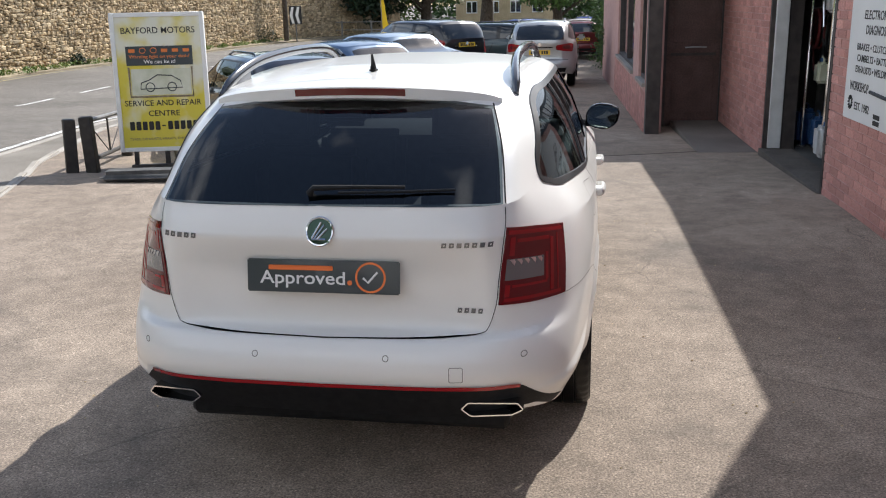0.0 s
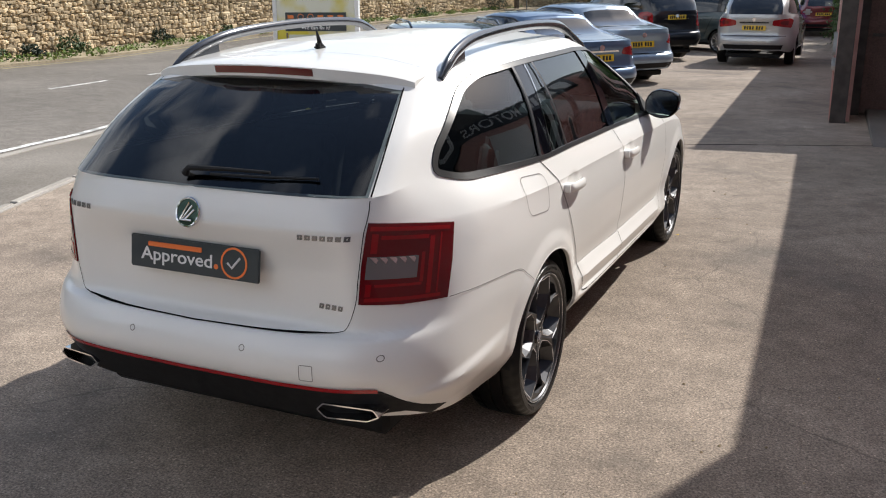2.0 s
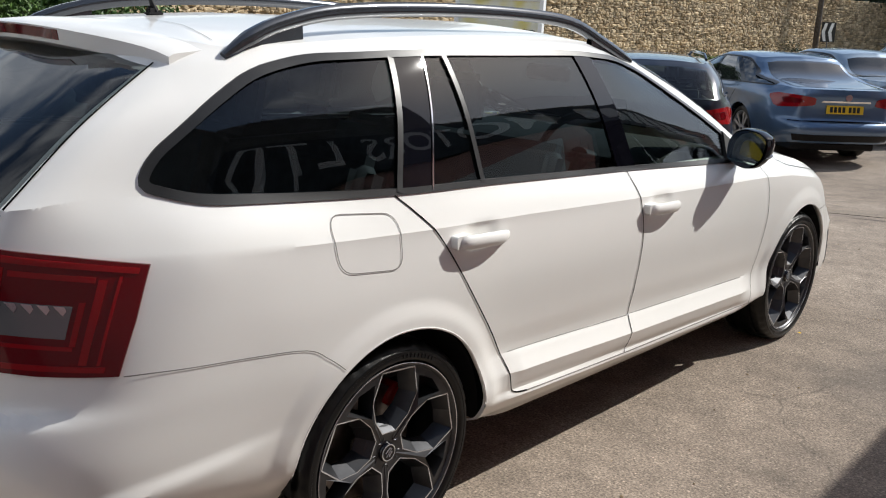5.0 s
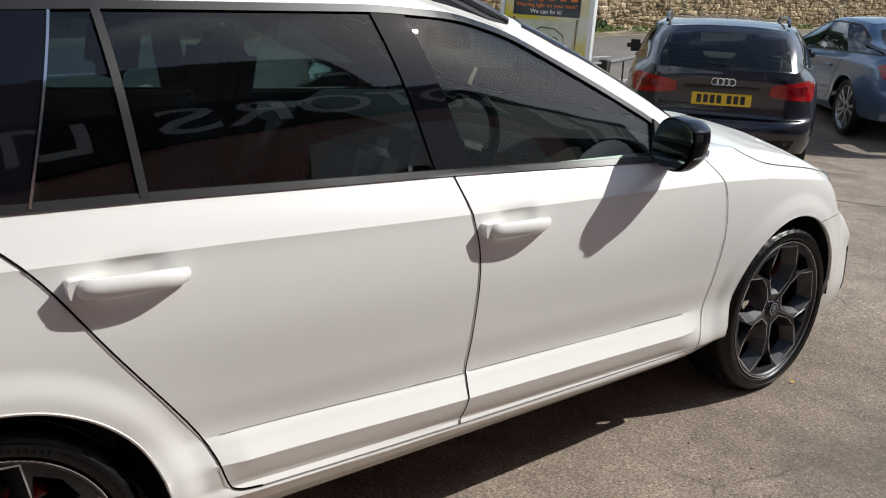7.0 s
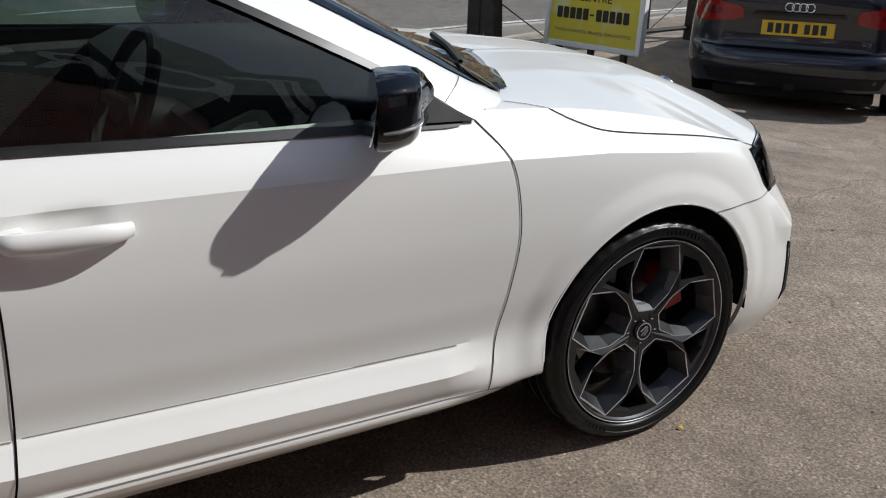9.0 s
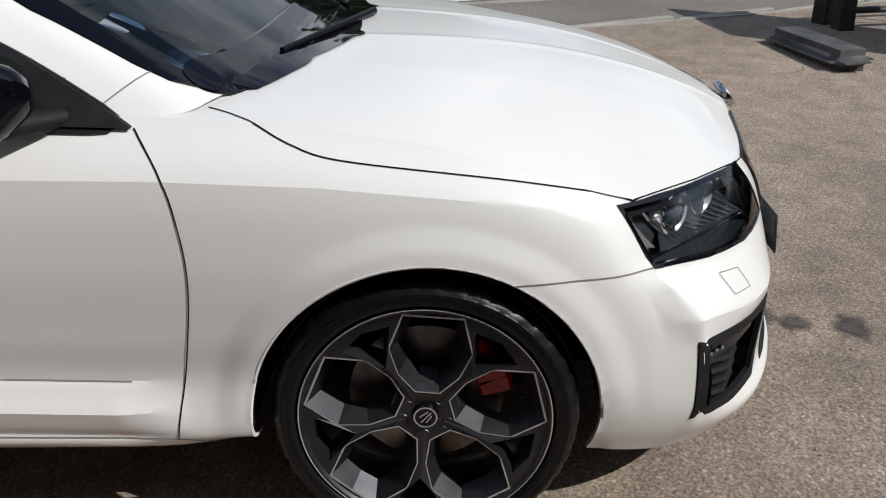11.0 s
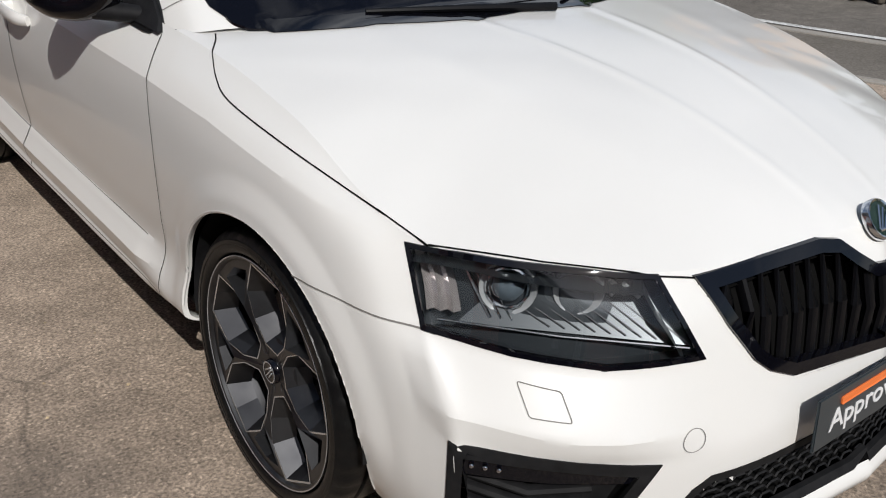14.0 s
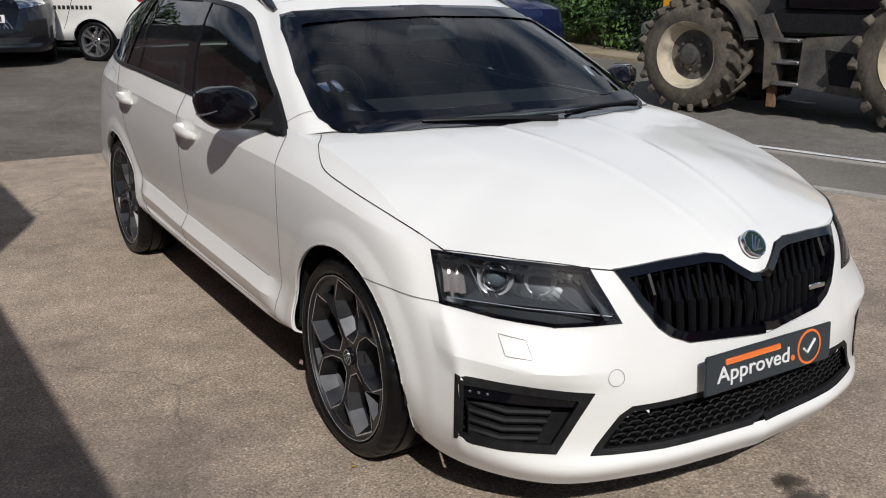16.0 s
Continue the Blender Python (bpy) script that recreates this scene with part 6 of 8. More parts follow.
# rear bumper skirt, red line, tail pipes
for s in (1, -1):
    skirt = [(0, 0, .455), (.40, 0, .455), (.62, .07, .450), (.655, .10, .445), (.72, .18, .385), (.775, .32, .33), (.74, .34, .305), (.60, .14, .327), (.42, .07, .327), (0, .06, .327)]
    part("rear_skirt", skin.patch([(s * x, y, z) for x, y, z in skirt], (0, 1, 0), .003, .04, .02), M["black_plastic"], car, "matt black lower bumper skirt")
    line = [(0, 0, .459), (.41, 0, .459), (.62, .07, .452), (.648, .095, .448)]
    part("red_reflector", skin.seam([(s * x, y, z) for x, y, z in line], (0, 1, 0), .015, .0055), M["red_strip"], car, "thin red reflector strip along the bumper")
    pipe = [(.455, .372), (.488, .347), (.625, .347), (.665, .366), (.645, .392), (.48, .398)]
    pipe = rounded(pipe, .008, 3)
    place = lambda u, v, dd: (s * u, .035 + dd + max(0, u - .5) * .22, v)
    pb = bmesh.new()
    o, i = pipe, shrink(pipe, .0045)
    ring = [[pb.verts.new(place(u, v, dd)) for u, v in poly] for poly, dd in ((o, .16), (o, 0), (i, 0), (i, .12))]
    for r0, r1 in zip(ring, ring[1:]):
        for k in range(len(o)):
            pb.faces.new((r0[k], r0[(k + 1) % len(o)], r1[(k + 1) % len(o)], r1[k]))
    pb.faces.new(ring[-1])
    bmesh.ops.recalc_face_normals(pb, faces=pb.faces)
    tp = part("tail_pipe", pb, M["chrome"], car, "angular chrome tail pipe trim")
    part("pipe_mouth", prism(shrink(pipe, .008), .06, .09, place), M["gap"], tp)

# roof spoiler, brake lamp, rails, aerial
sp = bmesh.new()
rows = []
for k in range(33):
    x = -.545 + 1.09 * k / 32
    e = (x / .545) ** 2
    yt, zt = .455 + .125 * e, 1.410 - .040 * e - .012 * e ** 6
    prof = [(yt + .26, zt + .012 - .012 * e), (yt + .10, zt + .010), (yt + .004, zt), (yt - .012, zt - .007), (yt - .006, zt - .046), (yt + .012, zt - .056), (yt + .13, zt - .040)]
    rows.append([sp.verts.new((x, y, z)) for y, z in prof])
for r0, r1 in zip(rows, rows[1:]):
    for k in range(6):
        sp.faces.new((r0[k], r0[k + 1], r1[k + 1], r1[k]))
sp.faces.new(rows[0])
sp.faces.new(rows[-1][::-1])
bmesh.ops.recalc_face_normals(sp, faces=sp.faces)
spoiler = part("roof_spoiler", sp, M["white_paint"], car, "white roof spoiler over the tailgate glass")
bl = bmesh.new()
rows = []
for k in range(13):
    x = -.205 + .41 * k / 12
    e = (x / .545) ** 2
    yt, zt = .455 + .125 * e - .014, 1.410 - .040 * e
    rows.append([bl.verts.new((x, y, z)) for y, z in ((yt, zt - .011), (yt + .005, zt - .036), (yt + .02, zt - .036), (yt + .02, zt - .011))])
for r0, r1 in zip(rows, rows[1:]):
    for k in range(4):
        bl.faces.new((r0[k], r0[(k + 1) % 4], r1[(k + 1) % 4], r1[k]))
bl.faces.new(rows[0])
bl.faces.new(rows[-1][::-1])
bmesh.ops.recalc_face_normals(bl, faces=bl.faces)
part("brake_lamp", bl, M["red_lens_dark"], spoiler, "dark red high-level brake lamp")
for s in (1, -1):
    over = lambda x, y, h: (s * x, y, skin.drop((s * x, y, 1.5), Vector((0, 0, -1)), 0)[0].z + h)
    path = spline([over(.585, .71, .002), over(.577, .80, .016), over(.566, .93, .042), (s * .556, 1.15, 1.472), (s * .552, 1.50, 1.488), (s * .552, 1.90, 1.486), (s * .556, 2.22, 1.464), over(.564, 2.42, .030), over(.570, 2.55, .010), over(.574, 2.62, .001)], 5)
    n = len(path)
    rail = part("roof_rail", tube(path, .016, 10, [.010 + .009 * min(1, k / 5, (n - 1 - k) / 5) for k in range(n)], 1.15), M["rail"], car, "glossy dark raised roof rail")
    for a, b in ((0, 12), (n - 13, n - 1)):
        fb = bmesh.new()
        prev = None
        for k in range(a, b + 1):
            p = Vector(path[k])
            lo = Vector((p.x, p.y, skin.drop(p, Vector((0, 0, -1)), -.004)[0].z))
            quad = [fb.verts.new(q) for q in (p + Vector((.009, 0, -.006)), lo + Vector((.012, 0, 0)), lo - Vector((.012, 0, 0)), p + Vector((-.009, 0, -.006)))]
            if prev:
                for m in range(4):
                    fb.faces.new((prev[m], prev[(m + 1) % 4], quad[(m + 1) % 4], quad[m]))
            prev = quad
        bmesh.ops.recalc_face_normals(fb, faces=fb.faces)
        part("rail_foot", fb, M["rail"], rail)
az = skin.drop((0, .90, 1.5), Vector((0, 0, -1)), 0)[0].z
ab = bmesh.new()
for w, l, h, y in ((.026, .062, .014, .90), (.018, .040, .026, .895)):
    add_box(ab, (-w / 2, y - l / 2, az - .004), (w / 2, y + l / 2, az + h), .006, None, 2)
add_tube(ab, [(0, .905, az + .010), (0, .893, az + .035), (0, .878, az + .068)], .008, 8, True, [.012, .008, .004])
part("aerial", ab, M["black_plastic"], car, "short black roof aerial")

# door mirrors, handles
for s in (1, -1):
    shape = rounded([(-.050, 1.020), (-.010, 1.066), (.055, 1.086), (.150, 1.082), (.212, 1.062), (.222, 1.032), (.204, .972), (.152, .936), (.078, .924), (.018, .932), (-.045, .955)], .022, 4)
    shape = [(.052 + u * .76, v) for u, v in shape]
    mb = bmesh.new()
    mid = (.10, 1.02)
    rings = []
    bowls = ((0, .93, 0), (-.004, .965, 0), (.004, 1.0, 0), (.036, 1.0, 0), (.068, .95, .002), (.092, .82, .004), (.107, .60, .006), (.113, .30, .008))
    on_shell = lambda u, v, dy, k, lift: (s * (.815 + mid[0] + (u - mid[0]) * k), 2.992 + dy - .36 * (u - .06), mid[1] + (v - mid[1]) * k + lift)
    for ring_of in bowls:
        rings.append([mb.verts.new(on_shell(u, v, *ring_of)) for u, v in shape])
    for r0, r1 in zip(rings, rings[1:]):
        for k in range(len(shape)):
            j = (k + 1) % len(shape)
            mb.faces.new((r0[k], r0[j], r1[j], r1[k]))
    mb.faces.new(rings[0])
    mb.faces.new(list(reversed(rings[-1])))
    bmesh.ops.recalc_face_normals(mb, faces=mb.faces)
    mirror = part("door_mirror", mb, M["black_gloss"], car, "gloss black door mirror housing")
    gl = [(mid[0] + (u - mid[0]) * .90, mid[1] + (v - mid[1]) * .88) for u, v in shape]
    part("mirror_glass", prism(gl, .001, .004, lambda u, v, dd: (s * (.815 + u), 2.985 - .36 * (u - .06) - dd + .13 * (v - 1.02), v)), M["mirror"], mirror)
    part("mirror_arm", tube([(s * .79, 3.14, .950), (s * .835, 3.10, .952), (s * .885, 3.05, .958), (s * .92, 3.02, .966)], .03, 12, [.024, .028, .032, .026], .8), M["black_plastic"], mirror)
    part("mirror_base", skin.patch([(s * .80, y, z) for y, z in ((3.02, .940), (3.258, .926), (3.07, 1.045))], (-s, 0, 0), .010, .05, .02), M["black_plastic"], mirror)
    edge = max((p for p in shape if .955 < p[1] < .985), key=lambda p: p[0])
    part("mirror_indicator", tube([on_shell(*edge, *r) for r in bowls[2:7]], .006, 8, [.004, .007, .007, .006, .003], .7), M["lamp_grey"], mirror, "clear indicator strip")
    for y, z in ((2.392, .846), (1.392, .884)):
        p = lambda dy, dz, off: Vector(skin.drop((s * .9, y + dy, z + dz), Vector((-s, 0, 0)), off)[0])
        ends = p(-.13, 0, 0), p(.13, 0, 0)
        h = lambda dy, dz, off: ends[0].lerp(ends[1], (dy + .13) / .26) + Vector((s * off, 0, dz))
        hb = spline([h(-.112, .001, .004), h(-.090, .0, .022), h(-.05, -.002, .028), h(.02, -.004, .031), h(.075, -.007, .025), h(.112, -.010, .008)], 4)
        n = len(hb)
        hd = part("door_handle", tube(hb, .012, 10, [.009 + .0035 * min(1, k / 4, (n - 1 - k) / 5) for k in range(n)], 1.6), M["white_paint"], car, "white pull handle in the body colour")
        part("handle_cap", prism(rounded([(-.122, .018), (-.062, .021), (-.062, -.022), (-.118, -.018)], .010, 3), .0, .030, lambda u, v, dd: h(u, v, dd - .006)), M["white_paint"], hd)
# window divider strips
for s in (1, -1):
    for pts in (((1.118, 1.030), (1.228, 1.358)), ((1.448, 1.021), (1.432, 1.362))):
        part("window_strip", skin.seam([(s * .76, *p) for p in pts], (-s, 0, 0), .018, .0055), M["trim"], car, "satin metal strip between windows")
    part("window_strip", skin.seam([(s * .76, 1.238, 1.026), (s * .76, 1.346, 1.360)], (-s, 0, 0), .005, .0055), M["chrome"], car)

# wipers
wp = [skin.drop((x, .2, z), Vector((0, 1, 0)), o)[0] for x, z, o in ((-.045, 1.075, .012), (-.03, 1.082, .030), (.10, 1.085, .030), (.27, 1.086, .028))]
rw = part("rear_wiper", tube(wp, .007, 8, [.015, .010, .007, .005]), M["black_plastic"], car, "black rear wiper arm")
part("wiper_blade", tube([skin.drop((x, .2, z), Vector((0, 1, 0)), .014)[0] for x, z in ((.05, 1.078), (.25, 1.081), (.43, 1.085))], .0045, 6), M["rubber"], rw)
for x0, x1 in ((-.64, -.16), (-.06, .40)):
    w = [skin.drop((x, 3.3, z), Vector((0, -1, 0)), .012)[0] for x, z in ((x0, .962), ((x0 + x1) / 2, .966), (x1, .966))]
    part("front_wiper", tube(w, .009, 8, [.011, .009, .006]), M["slat_black"], car, "black windscreen wiper")


# plates, emblems
def plate(m, name="number_plate"):
    pl = part(name, box((-.26, -.006, -.0555), (.26, 0, .0555), .004, None, 2), M["plate_grey"], car, "dark grey show plate with white and orange print", smooth=False, m=m)
    T = Matrix.Translation((0, -.0066, 0)) @ Matrix.Rotation(radians(90), 4, 'X')
    text_mesh("Approved", .062, T @ Matrix.Translation((-.215, -.026, 0)), M["plate_white"], pl, "lettering", "white printed word", width=.292)
    part("printed_bar", box((-.185, -.0075, .020), (.035, -.0060, .036), .003), M["plate_orange"], pl, "orange printed bar")
    part("printed_dot", tube([(.092, -.0075, -.019), (.092, -.0055, -.019)], .0085, 14), M["plate_orange"], pl)
    ring = bmesh.new()
    add_lathe(ring, [(-.0076, .0445), (-.0076, .0515), (-.0058, .0515), (-.0058, .0445)], 40)
    bmesh.ops.transform(ring, matrix=Matrix.Translation((.162, 0, 0)) @ Matrix.Rotation(radians(90), 4, 'Z'), verts=ring.verts)
    part("printed_ring", ring, M["plate_orange"], pl)
    part("printed_tick", tube([(.137, -.0066, -.001), (.154, -.0066, -.017), (.186, -.0066, .019)], .0042, 6), M["plate_white"], pl)
    return pl


plate(Matrix.Translation((0, .064, .816)) @ Matrix.Rotation(radians(-9), 4, 'X'))
plate(Matrix.Translation((0, 4.662, .436)) @ Matrix.Rotation(radians(180), 4, 'Z') @ Matrix.Rotation(radians(-4), 4, 'X'))


def emblem(c, nrm, r, name="round_emblem"):
    m = Matrix.Translation(c) @ Vector(nrm).to_track_quat('X', 'Z').to_matrix().to_4x4()
    e = part(name, lathe([(-.010, r), (.003, r), (.006, r * .95), (.005, r * .86), (.002, r * .84)], 36), M["chrome"], car, "round chrome emblem with a dark centre", m=m)
    part("emblem_face", lathe([(.002, r * .85), (.0035, r * .5), (.004, .001)], 30), M["badge_green"], e)
    for a, b in (((-.5, -.45), (.1, .62)), ((-.35, -.5), (.35, .45)), ((-.15, -.52), (.55, .2)), ((-.5, -.5), (.45, -.5))):
        part("emblem_bar", tube([(.0045, a[0] * r, a[1] * r), (.0045, b[0] * r, b[1] * r)], r * .075, 6), M["chrome"], e)


emblem((0, .046, .972), (0, -1, .10), .048)
emblem((0, 4.572, .742), (0, .80, .60), .040)


def letter_bars(x0, x1, z, h, n, name):
    """Plain chrome shapes where a name stands on the tailgate."""
    w = (x1 - x0) / n
    for k in range(n):
        a, b = x0 + k * w, x0 + (k + .74) * w
        pts = [(a + .1 * w, .1, z + h / 2), (b, .1, z + h / 2), (b - .1 * w, .1, z - h / 2), (a, .1, z - h / 2)]
        hole = [(p[0] + (.24 * w if i in (0, 3) else -.20 * w), .1, p[2] + (-.005 if i < 2 else .005)) for i, p in enumerate(pts)]
        part(name, skin.patch(pts, (0, 1, 0), .004, .05, .005, hole=hole if k % 3 != 2 else None), M["lamp_grey"], car, "small chrome shape")


letter_bars(-.565, -.432, .944, .017, 5, "tailgate_emblem")
letter_bars(.395, .566, .928, .016, 7, "tailgate_emblem")
letter_bars(.440, .532, .697, .016, 4, "tailgate_emblem")


def settle_tail(root, reach=1.12, dy=.038, dz=.013):
    """Eases the tail forward and up to the car's true overhang."""
    done = set()
    for ob in root.children_recursive:
        if ob.type != 'MESH' or ob.data.name in done or (ob.parent and ob.parent.name.startswith("wheel") and not ob.name.startswith("wheel_liner")):
            continue
        done.add(ob.data.name)
        chain, o = Matrix.Identity(4), ob
        while o is not None and o != root:
            chain = o.matrix_basis @ chain
            o = o.parent
        inv = chain.inverted()
        for v in ob.data.vertices:
            p = chain @ v.co
            k = max(0.0, 1 - p.y / reach)
            if k > 0:
                rake = .062 * min(max((p.z - .95) / .40, 0.0), 1.0) ** .7 * min(1.0, 2 * k)
                v.co = inv @ Vector((p.x * (1 + .006 * min(k, 1)), p.y + dy * k + rake, p.z + dz * k))


settle_tail(car)


# ---- wall, hedge and trees along the road ----
WALL_PTS = [(-16.0, 9.2), (-17.2, 12.4), (-18.3, 18), (-18.5, 25), (-18.2, 33), (-17.8, 42), (-17, 50), (-13, 64)]
WALL_H = 3.1


def wall_run(name, pts, height, thick, mat, label):
    bm = bmesh.new()
    n = len(pts)
    rings = []
    for i, (x, y) in enumerate(pts):
        a, b = Vector(pts[max(i - 1, 0)]), Vector(pts[min(i + 1, n - 1)])
        d = (b - a).normalized()
        o = Vector((-d.y, d.x)) * thick
        g = ground_z(x, y)
        rings.append([bm.verts.new(c) for c in ((x, y, g - .3), (x, y, g + height), (x + o.x, y + o.y, g + height), (x + o.x, y + o.y, g - .3))])
    for r0, r1 in zip(rings, rings[1:]):
        for k in range(4):
            bm.faces.new((r0[k], r1[k], r1[(k + 1) % 4], r0[(k + 1) % 4]))
    bm.faces.new(rings[0])
    bm.faces.new(list(reversed(rings[-1])))
    bmesh.ops.recalc_face_normals(bm, faces=bm.faces)
    return tagged(part(name, bm, mat, smooth=False), label, "wall", kind="structure")


stone_wall = wall_run("wall_stone", WALL_PTS, WALL_H, .55, M["stone_joint"], "tall honey-coloured rubble stone wall beside the road")
M["dark_stone"] = noisy(material("dark_stone", rough=1.0), (0.030, 0.028, 0.018), (0.115, 0.098, 0.066), scale=2.6, detail=10, fine=18, fine_amt=0.5, bump=1.0, bump_scale=9)
wall_run("wall_low_stone", [(-9.2, -30), (-9.6, -20), (-10.9, -6), (-12.4, 0), (-14.4, 5.5), (-16.3, 9.0)], .75, .4, M["dark_stone"], "low dark stone wall under the hedge")


def leaf_mesh(name, blobs, n, size, mat, seed=1):
    """Many small bent leaves scattered through lumpy volumes (x, y, z, rx, ry, rz)."""
    rng = np.random.default_rng(seed)
    vol = np.array([b[3] * b[4] * b[5] for b in blobs]) ** .7
    pick = rng.choice(len(blobs), n, p=vol / vol.sum())
    B = np.array(blobs, float)[pick]
    d = rng.normal(size=(n, 3))
    d /= np.linalg.norm(d, axis=1)[:, None]
    r = rng.uniform(.45, 1.08, n) ** .5
    lump = 1 + .22 * np.sin(d[:, 0] * 5 + pick) * np.sin(d[:, 1] * 6 + 2 * pick) + .12 * np.sin(d[:, 2] * 11 + pick)
    c = B[:, :3] + d * (r * lump)[:, None] * B[:, 3:]
    u = rng.normal(size=(n, 3))
    u /= np.linalg.norm(u, axis=1)[:, None]
    w = np.cross(u, d + .6 * rng.normal(size=(n, 3)))
    w /= np.maximum(np.linalg.norm(w, axis=1), 1e-6)[:, None]
    s = (size * rng.uniform(.6, 1.4, n))[:, None]
    nn = np.cross(u, w)
    v = np.stack([c - u * s, c + w * s * .45 + nn * s * .15, c + u * s, c - w * s * .45 + nn * s * .15], 1).reshape(-1, 3)
    me = bpy.data.meshes.new(name)
    f = np.arange(4 * n).reshape(-1, 4)
    me.from_pydata(v.tolist(), [], f.tolist())
    me.materials.append(mat)
    return me


def leafy(name, blobs, n, size, mat, parent=None, seed=1):
    ob = new(name, leaf_mesh(name, blobs, n, size, mat, seed))
    if parent is not None:
        ob.parent = parent
    return ob


rg_ = random.Random(5)
y = -26.0
k = 0
while y < 8.6:
    x = float(np.interp(y, [-30, -20, -6, 0, 5.5, 9], [-9.2, -9.6, -10.9, -12.4, -14.4, -16.3])) - .35
    bl = []
    for q in range(9):
        bl.append((x + rg_.uniform(-.6, .45), y + rg_.uniform(-.9, .9), rg_.uniform(.5, 2.2), rg_.uniform(.4, .75), rg_.uniform(.5, .9), rg_.uniform(.35, .6)))
    ob = leafy("hedge_bush", bl, 5200, .055, M["leaf_a"] if k % 3 else M["leaf_c"], seed=40 + k)
    tagged(ob, "leafy green roadside bush over a low stone wall", "bush", "roadside bushes")
    y += 1.7
    k += 1
for k, y in enumerate(np.arange(-22, 5.5, 1.15)):
    x = float(np.interp(y, [-30, -20, -6, 0, 5.5, 9], [-9.2, -9.6, -10.9, -12.4, -14.4, -16.3])) + .12
    g = ground_z(x, y)
    bl = [(x + rg_.uniform(-.08, .18), y + rg_.uniform(-.5, .5), g + rg_.uniform(.15, .95), .22, rg_.uniform(.25, .5), rg_.uniform(.12, .3)) for q in range(6)]
    tagged(leafy("ivy_clump", bl, 1300, .045, M["leaf_dark"] if k % 3 else M["leaf_b"], seed=200 + k), "dark ivy hanging over the low stone wall", "ivy", "ivy on the low wall")
ob = leafy("hedge_bush", [(-15.7, 10.0, .5, .8, .9, .9), (-16.1, 9.6, 1.3, .8, 1.0, .9), (-16.4, 9.0, 2.2, .9, 1.2, .9), (-15.3, 9.2, .3, .8, .9, .6), (-15.6, 8.4, 1.0, 1.0, 1.2, 1.0), (-15.9, 8.2, 2.0, .9, 1.2, .9)], 9000, .06, M["leaf_a"], seed=77)
tagged(ob, "large green bush spilling onto the road at the wall's end", "bush", "roadside bushes")
for i, (px, py, r) in enumerate(((-16.6, 11.5, .30), (-16.9, 13.2, .45), (-17.3, 15.0, .28), (-17.6, 16.6, .40), (-17.9, 20.5, .35), (-18.0, 24.0, .30), (-17.9, 29, .35), (-17.4, 38, .4), (-16.9, 46.5, .8))):
    g = ground_z(px, py)
    ob = leafy("wall_weed", [(px, py, g + r * .5, r * .7, r, r * .8), (px + .1, py + r * .8, g + r * .3, r * .5, r * .7, r * .5)], 700, .045, M["leaf_b"] if i % 2 else M["leaf_dark"], seed=90 + i)
    tagged(ob, "scrubby weeds at the foot of the stone wall", "weed", "wall weeds")
grass_blobs = [(float(np.interp(q, [9, 25, 45], [-15.6, -17.6, -17.2])) + rg_.uniform(-.3, .3), q, ground_z(-17, q) + .10, .22, .35, .12) for q in np.arange(9.5, 55, .55)]
tagged(leafy("verge_grass", grass_blobs, 6000, .05, M["leaf_c"], seed=8), "dry grass tufts along the verge", "grass", kind="stuff")


def tree(x, y, h, spread, mat, label, seed, n=9000, size=.13, bare=.28, dense=1.0):
    r = random.Random(seed)
    g = ground_z(x, y)
    t = thing("tree", label, "tree", pose(x, y, g - .1))
    bm = bmesh.new()
    rad = h * .028 + .06
    add_tube(bm, [(0, 0, 0), (.1, 0, h * .2), (-.05, .1, h * .45), (.1, 0, h * .75)], rad, 9, True, [rad * 1.3, rad, rad * .7, rad * .3])
    blobs = []
    for k in range(9):
        a = k * 2.4 + r.uniform(-.3, .3)
        z0 = h * r.uniform(bare, .6)
        e = Vector((math.cos(a) * spread * r.uniform(.5, .85), math.sin(a) * spread * r.uniform(.5, .85), z0 + h * r.uniform(.12, .32)))
        add_tube(bm, [(0, 0, z0), tuple(e * .5 + Vector((0, 0, z0 * .35))), tuple(e)], rad * .3, 6, True, [rad * .45, rad * .3, rad * .1])
        for q in range(3):
            blobs.append((e.x * r.uniform(.5, 1.1), e.y * r.uniform(.5, 1.1), e.z + r.uniform(-.12, .12) * h, spread * r.uniform(.22, .42) * dense, spread * r.uniform(.22, .42) * dense, h * r.uniform(.06, .13) * dense))
    part("trunk", bm, M["bark"], t, "grey-brown bark trunk and limbs")
    leafy("crown", blobs, n, size, mat, t, seed)
    return t


tree(-14.6, 60, 9, 4.4, M["leaf_dark"], "dark dense evergreen tree beyond the wall's end", 11, 24000, .20, .06, 1.6)
tree(-10.8, 62, 10, 4.0, M["leaf_a"], "fresh green roadside tree", 12, 11000, .17, .1, 1.2)
tree(-9.0, 82, 10, 4.5, M["leaf_c"], "light green broad-leaved tree", 13, 11000, .18)
tree(-6.0, 58, 9, 4.0, M["leaf_c"], "light green broad-leaved tree", 14, 10000, .17)
tree(-1.5, 56, 8, 4.0, M["leaf_a"], "fresh green tree past the parked cars", 15, 11000, .17, .15, 1.2)
tree(4.2, 60, 8, 4.0, M["leaf_a"], "fresh green tree past the parked cars", 16, 11000, .17, .1, 1.2)
tree(-21, 66, 12, 5.5, M["leaf_b"], "tall shady tree behind the stone wall", 17, 12000, .2, .2, 1.3)
tree(-12.4, -13, 7, 3.2, M["leaf_b"], "shady green tree above the roadside hedge", 18, 11000, .12, .15, 1.2)
tree(-14.0, -5, 7, 3.2, M["leaf_a"], "leafy green tree above the roadside hedge", 19, 11000, .12, .15, 1.2)
